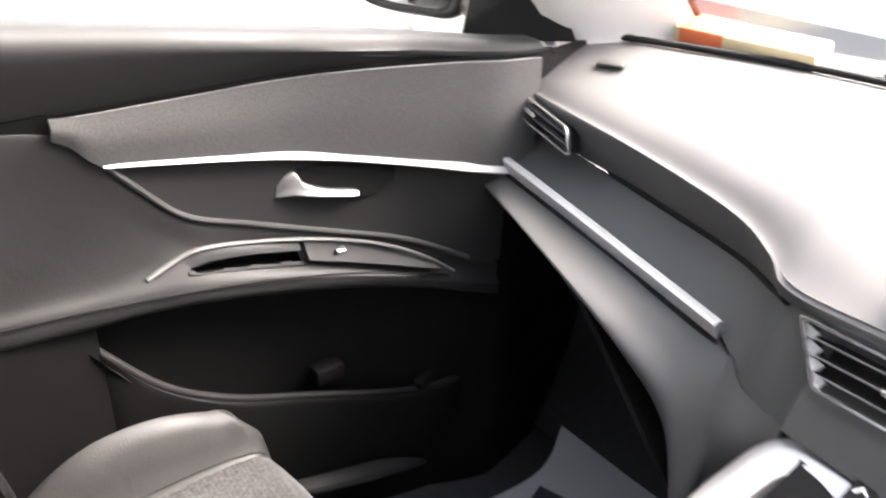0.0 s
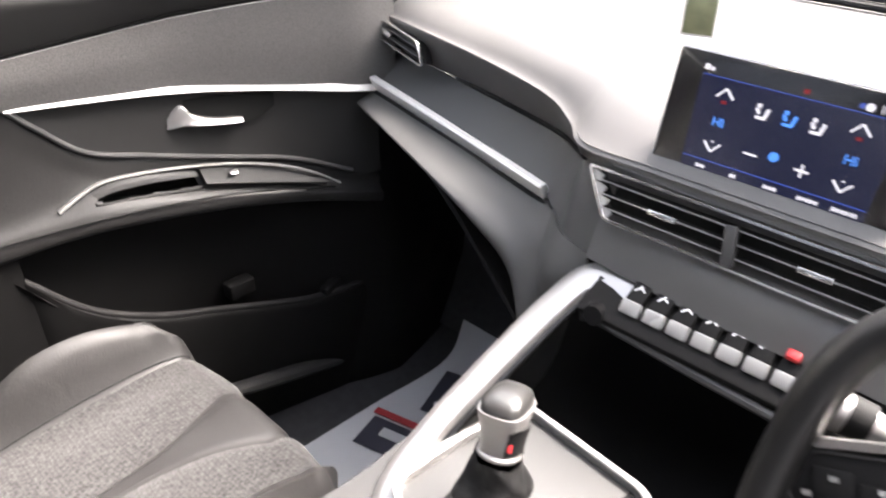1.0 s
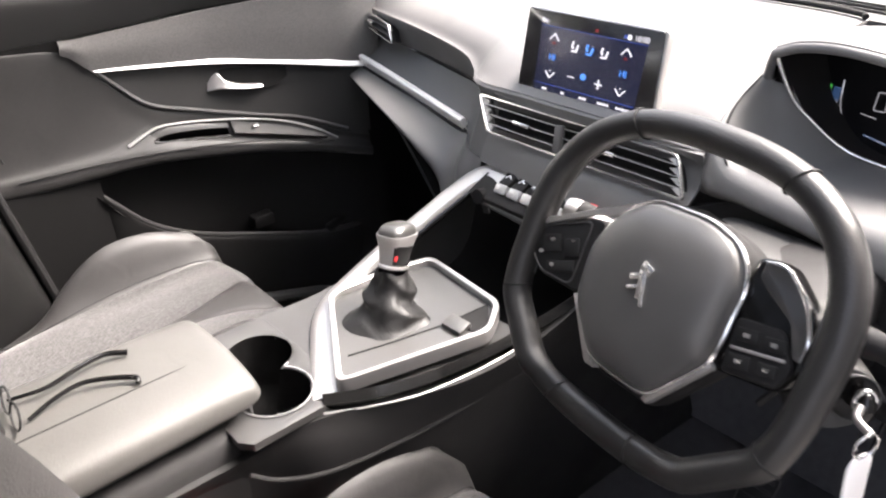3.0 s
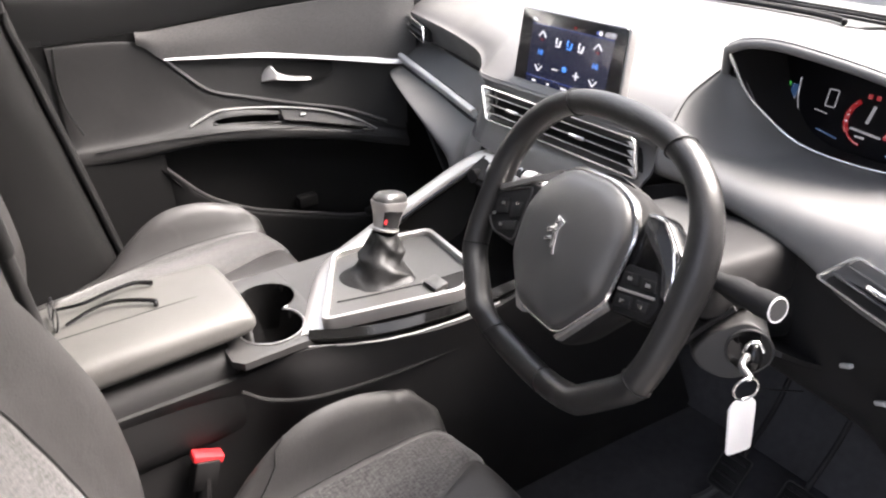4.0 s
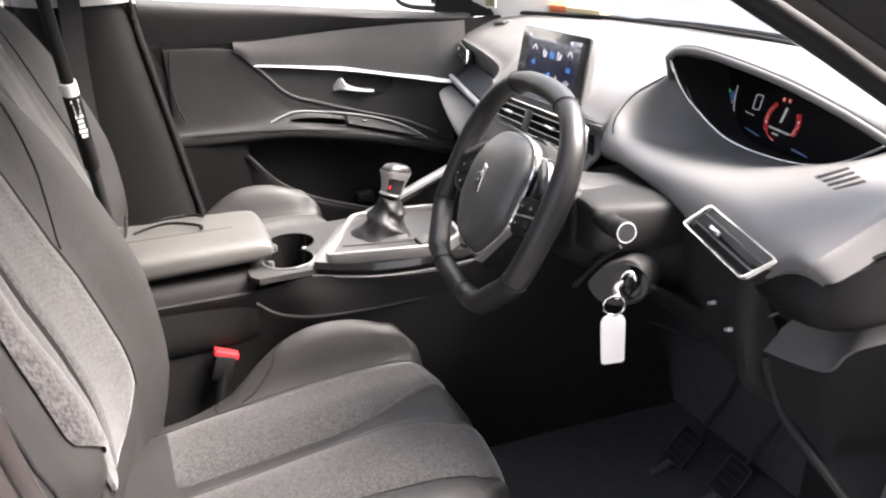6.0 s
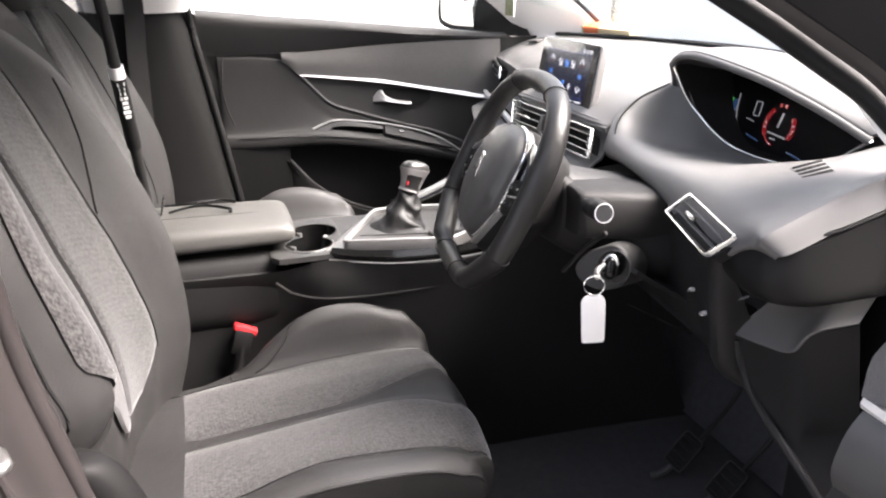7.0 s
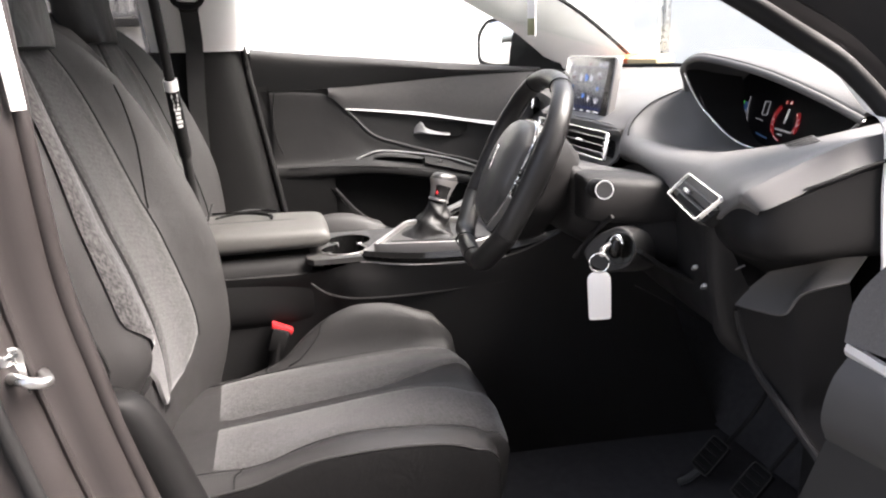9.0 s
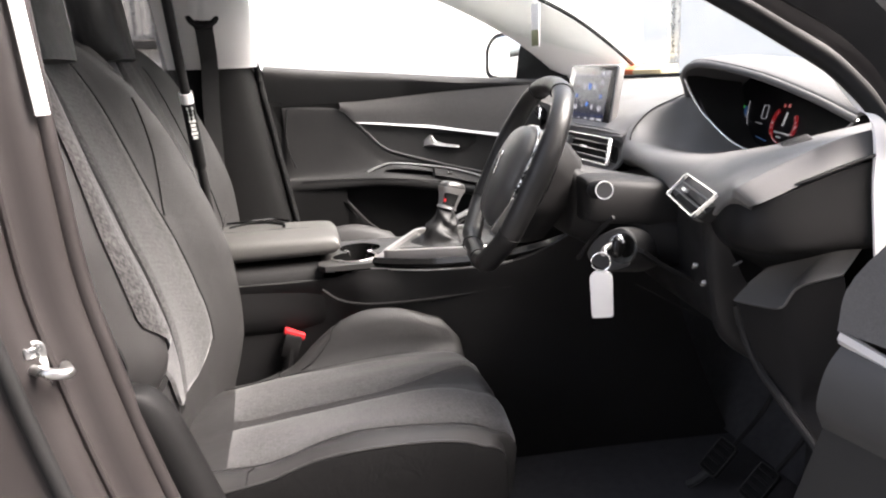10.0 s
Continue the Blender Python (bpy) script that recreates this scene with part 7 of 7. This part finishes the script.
# footwell: paper mat and pedals
mat_p = solid("paper_floor_mat", sheet([[(-0.645, 0.76, 0.372), (-0.48, 0.76, 0.368), (-0.30, 0.76, 0.372)], [(-0.632, 1.0, 0.370), (-0.46, 1.0, 0.367), (-0.29, 1.0, 0.372)], [(-0.618, 1.2, 0.372), (-0.46, 1.21, 0.370), (-0.28, 1.22, 0.378)], [(-0.665, 1.315, 0.40), (-0.50, 1.32, 0.402), (-0.30, 1.32, 0.405)]], 20, 16, 0.001), PAPER, "pale protective paper mat with dark and red print in the footwell", "paper mat")
for (x, y, w, h, a, mt) in ((-0.530, 1.13, 0.085, 0.125, 18, INK), (-0.535, 0.965, 0.12, 0.075, 14, INK), (-0.560, 1.012, 0.11, 0.016, 14, REDINK), (-0.478, 0.975, 0.014, 0.085, 14, REDINK), (-0.525, 1.09, 0.03, 0.03, 40, PAPER), (-0.53, 0.975, 0.07, 0.022, 14, PAPER)):
    part("print_block", moved(rbox(w, h, 0.001 if mt is not PAPER else 0.0016, 0), Matrix.Translation((x, y, 0.374)) @ pose(0, 0, 0, 0, 0, a)), mt, mat_p)
PC0 = V(0.303, 1.135, 0.436)
ped = group_thing("pedal", PC0, "ribbed black rubber pedal on a steel arm", "pedal", "foot pedals")
part("arm", tube(spl([PC0 + V(0, 0.03, 0.02), PC0 + V(0.004, 0.10, 0.11), PC0 + V(0.006, 0.16, 0.26)], 10), 0.005, 8), HARD, ped)
PM = Matrix.Translation(PC0) @ pose(0, 0, 0, 48, 0, 0)
pf = part("pad", moved(rbox(0.052, 0.072, 0.012, 0.004), PM), RUBBER, ped)
for k in range(4):
    part("rib", moved(rbox(0.042, 0.006, 0.005, 0.002), PM @ Matrix.Translation((0, -0.026 + 0.017 * k, 0.008))), HARD, pf)
part("rim", tube([PM @ V(u, v, 0.006) for u, v in rounded([(-0.027, -0.037), (0.027, -0.037), (0.027, 0.037), (-0.027, 0.037)], 0.010)], 0.0014, 6, closed=True), DECK, pf, "thin paler edge round the pad")
part("foot", tube(spl([PC0 + V(-0.008, -0.02, -0.03), PC0 + V(-0.022, -0.034, -0.055), PC0 + V(-0.036, -0.044, -0.070)], 8), 0.008, 8), MIDP, ped)
copy_thing(ped, Matrix.Translation(PC0 + V(0.113, 0.012, 0.004)))


# ---- driver's door, open ----
dd = group_thing("door_2", (0.80, 0.97, 0.45), "open driver door with grey insert and chrome strip", "car door", kind="structure")
DX = [0.828, 0.97, 1.2, 1.5, 1.80]


def ddy(x):
    return 0.93 + 0.16 * (x - 0.815)


EDGE = [(0.40, -0.14), (0.6, -0.075), (0.67, -0.05), (0.74, -0.03), (0.81, -0.004), (0.885, 0.004), (0.92, 0.0), (0.965, 0.004), (1.03, 0.05), (1.08, 0.10), (1.14, 0.16)]


def dp(x, z, dy):
    """A place on the open door: its hinge edge follows a curve."""
    return (x + lerp_table(EDGE, z) * max(0.0, 1 - (x - 0.815) / 0.5), ddy(x) + dy, z)


part("backing", sheet([[dp(x, z, d) for z, d in ((1.14, 0.075), (1.06, 0.075), (0.95, 0.075), (0.8, 0.08), (0.6, 0.08), (0.42, 0.08))] for x in DX], 14, 18, 0.04), HARD, dd)
part("insert", sheet([[dp(x, z, d) for z, d in ((1.12, 0.060), (1.04, 0.034), (0.96, 0.012), (0.905, 0.0))] for x in DX], 14, 12, 0.01), INSERT, dd, "grey cloth insert")
part("chrome_strip", ribbon(spl([dp(x, 0.899 - 0.20 * (x - 0.828) + 0.10 * (x - 0.828) ** 2, -0.004) for x in DX], 24), [(0.007, -0.004), (0.008, 0.002), (0.0, 0.005), (-0.008, 0.002), (-0.007, -0.004)], (0, -0.2, 1)), TRIM, dd, "broad satin chrome strip")
part("armrest_shelf", sheet([[dp(x, z, d) for z, d in ((0.884, 0.004), (0.86, -0.012), (0.82, -0.016), (0.79, 0.0))] for x in DX], 14, 12, 0.01), MIDP, dd, "grey door armrest")
part("lower_panel", sheet([[dp(x, z, d) for z, d in ((0.885, 0.012), (0.8, 0.004), (0.6, 0.004), (0.42, 0.02))] for x in DX], 14, 12, 0.01), DOORP, dd)

# ---- wing mirror outside the passenger window ----
mir = group_thing("wing_mirror", (-0.95, 1.12, 1.2), "dark wing mirror outside the passenger window", "wing mirror")
mg = facing((-0.95, 1.10, 1.239), (0.9, 0.45, 0), (0.45, -0.9, 0.03))
MOUT = rounded([(-0.088, -0.060), (-0.03, -0.074), (0.088, -0.074), (0.092, 0.035), (0.070, 0.074), (-0.05, 0.066), (-0.088, 0.03)], 0.03, 5)
part("shell", body([[mg @ V(u * k, v * k, z) for u, v in MOUT] for k, z in ((0.93, -0.004), (1.0, 0.004), (1.10, 0.002), (1.14, -0.012), (1.10, -0.05), (0.85, -0.085), (0.5, -0.1))], 16, len(MOUT)), HARD, mir, "dark mirror shell")
part("mirror_glass", plate([(u * 0.93, v * 0.93) for u, v in MOUT], 0.004, 0.001, 2, mg @ Matrix.Translation((0, 0, 0.003))), MIRROR, mir, "silvered mirror glass")
part("arm", tube([(-0.90, 1.17, 1.185), (-0.80, 1.15, 1.18)], 0.022, 10), PAINT, mir)

# ---- outside ----
ground = solid("ground", slab((-400, -400, -0.5), (400, 400, 0.0)), GROUND, "grey asphalt forecourt round the car", "ground", kind="structure")
yard_wall = solid("yard_wall", slab((-4.6, -14, 0.0), (-4.3, 3.30, 3.4)), WALLW, "white rendered building wall beyond the passenger window", "wall", kind="structure")

# ---- small things at the windscreen ----
card = group_thing("air_freshener", (-0.051, 0.886, 1.24), "white card air freshener with green print hanging at the windscreen", "air freshener")
part("card", moved(rbox(0.027, 0.003, 0.088, 0.001), Matrix.Translation((-0.051, 0.886, 1.288)) @ pose(0, 0, 0, 0, 0, 18)), WHITE, card)
part("print", moved(rbox(0.025, 0.0034, 0.034, 0.001), Matrix.Translation((-0.051, 0.886, 1.2625)) @ pose(0, 0, 0, 0, 0, 18)), GREENINK, card, "green and yellow print")
part("cord", tube([(-0.051, 0.886, 1.33), (-0.051, 0.886, 1.405)], 0.001, 6), WHITE, card)
pack = group_thing("paper_pack", (-0.49, 1.395, 1.16), "cream paper packet with orange print at the foot of the windscreen", "packet")
part("sheet", moved(rbox(0.205, 0.06, 0.024, 0.004), Matrix.Translation((-0.515, 1.385, 1.178)) @ pose(0, 0, 0, 12, 0, 8)), CREAM, pack)
part("print", moved(rbox(0.07, 0.062, 0.0255, 0.004), Matrix.Translation((-0.575, 1.3766, 1.1782)) @ pose(0, 0, 0, 12, 0, 8)), ORANGE, pack, "orange print")

shutter = group_thing("window_shutter", (-4.27, -0.45, 1.45), "pale slatted shutter on the white building wall", "shutter", kind="structure")
part("frame", ringplate([(-0.72, -0.42), (0.72, -0.42), (0.72, 0.42), (-0.72, 0.42)], [(-0.68, -0.38), (0.68, -0.38), (0.68, 0.38), (-0.68, 0.38)], 0.03, facing((-4.27, -0.95, 1.90), (0, 1, 0), (1, 0, 0))), STEEL, shutter)
for k in range(22):
    part("slat", rbox(0.012, 0.030, 0.76, 0.003, 1, (-4.28, -1.60 + 0.0615 * k, 1.90)), STEEL if k % 2 else PALE, shutter)
part("sill", rbox(0.10, 1.56, 0.06, 0.006, 1, (-4.25, -0.95, 1.45)), DECK, shutter, "dark sill")

downpipe = solid("downpipe", tube([(-4.02, 3.42, 0.0), (-4.02, 3.42, 3.4)], 0.05, 12), STEEL, "grey downpipe at the corner of the white building", "downpipe", kind="structure")
# Out-of-view wall, added only to hold back sky light from the right.
unseen_side_wall = solid("unseen_side_wall", slab((3.0, -1.6, 0.0), (3.2, 2.4, 4.5)), CONCRETE, "unseen grey wall added to cut light from the driver side", "wall", kind="structure")
far_wall = solid("far_wall", slab((-25, 8.0, 0.0), (9.0, 8.3, 4.2)), WALLW, "white rendered wall ahead of the car", "wall", kind="structure")
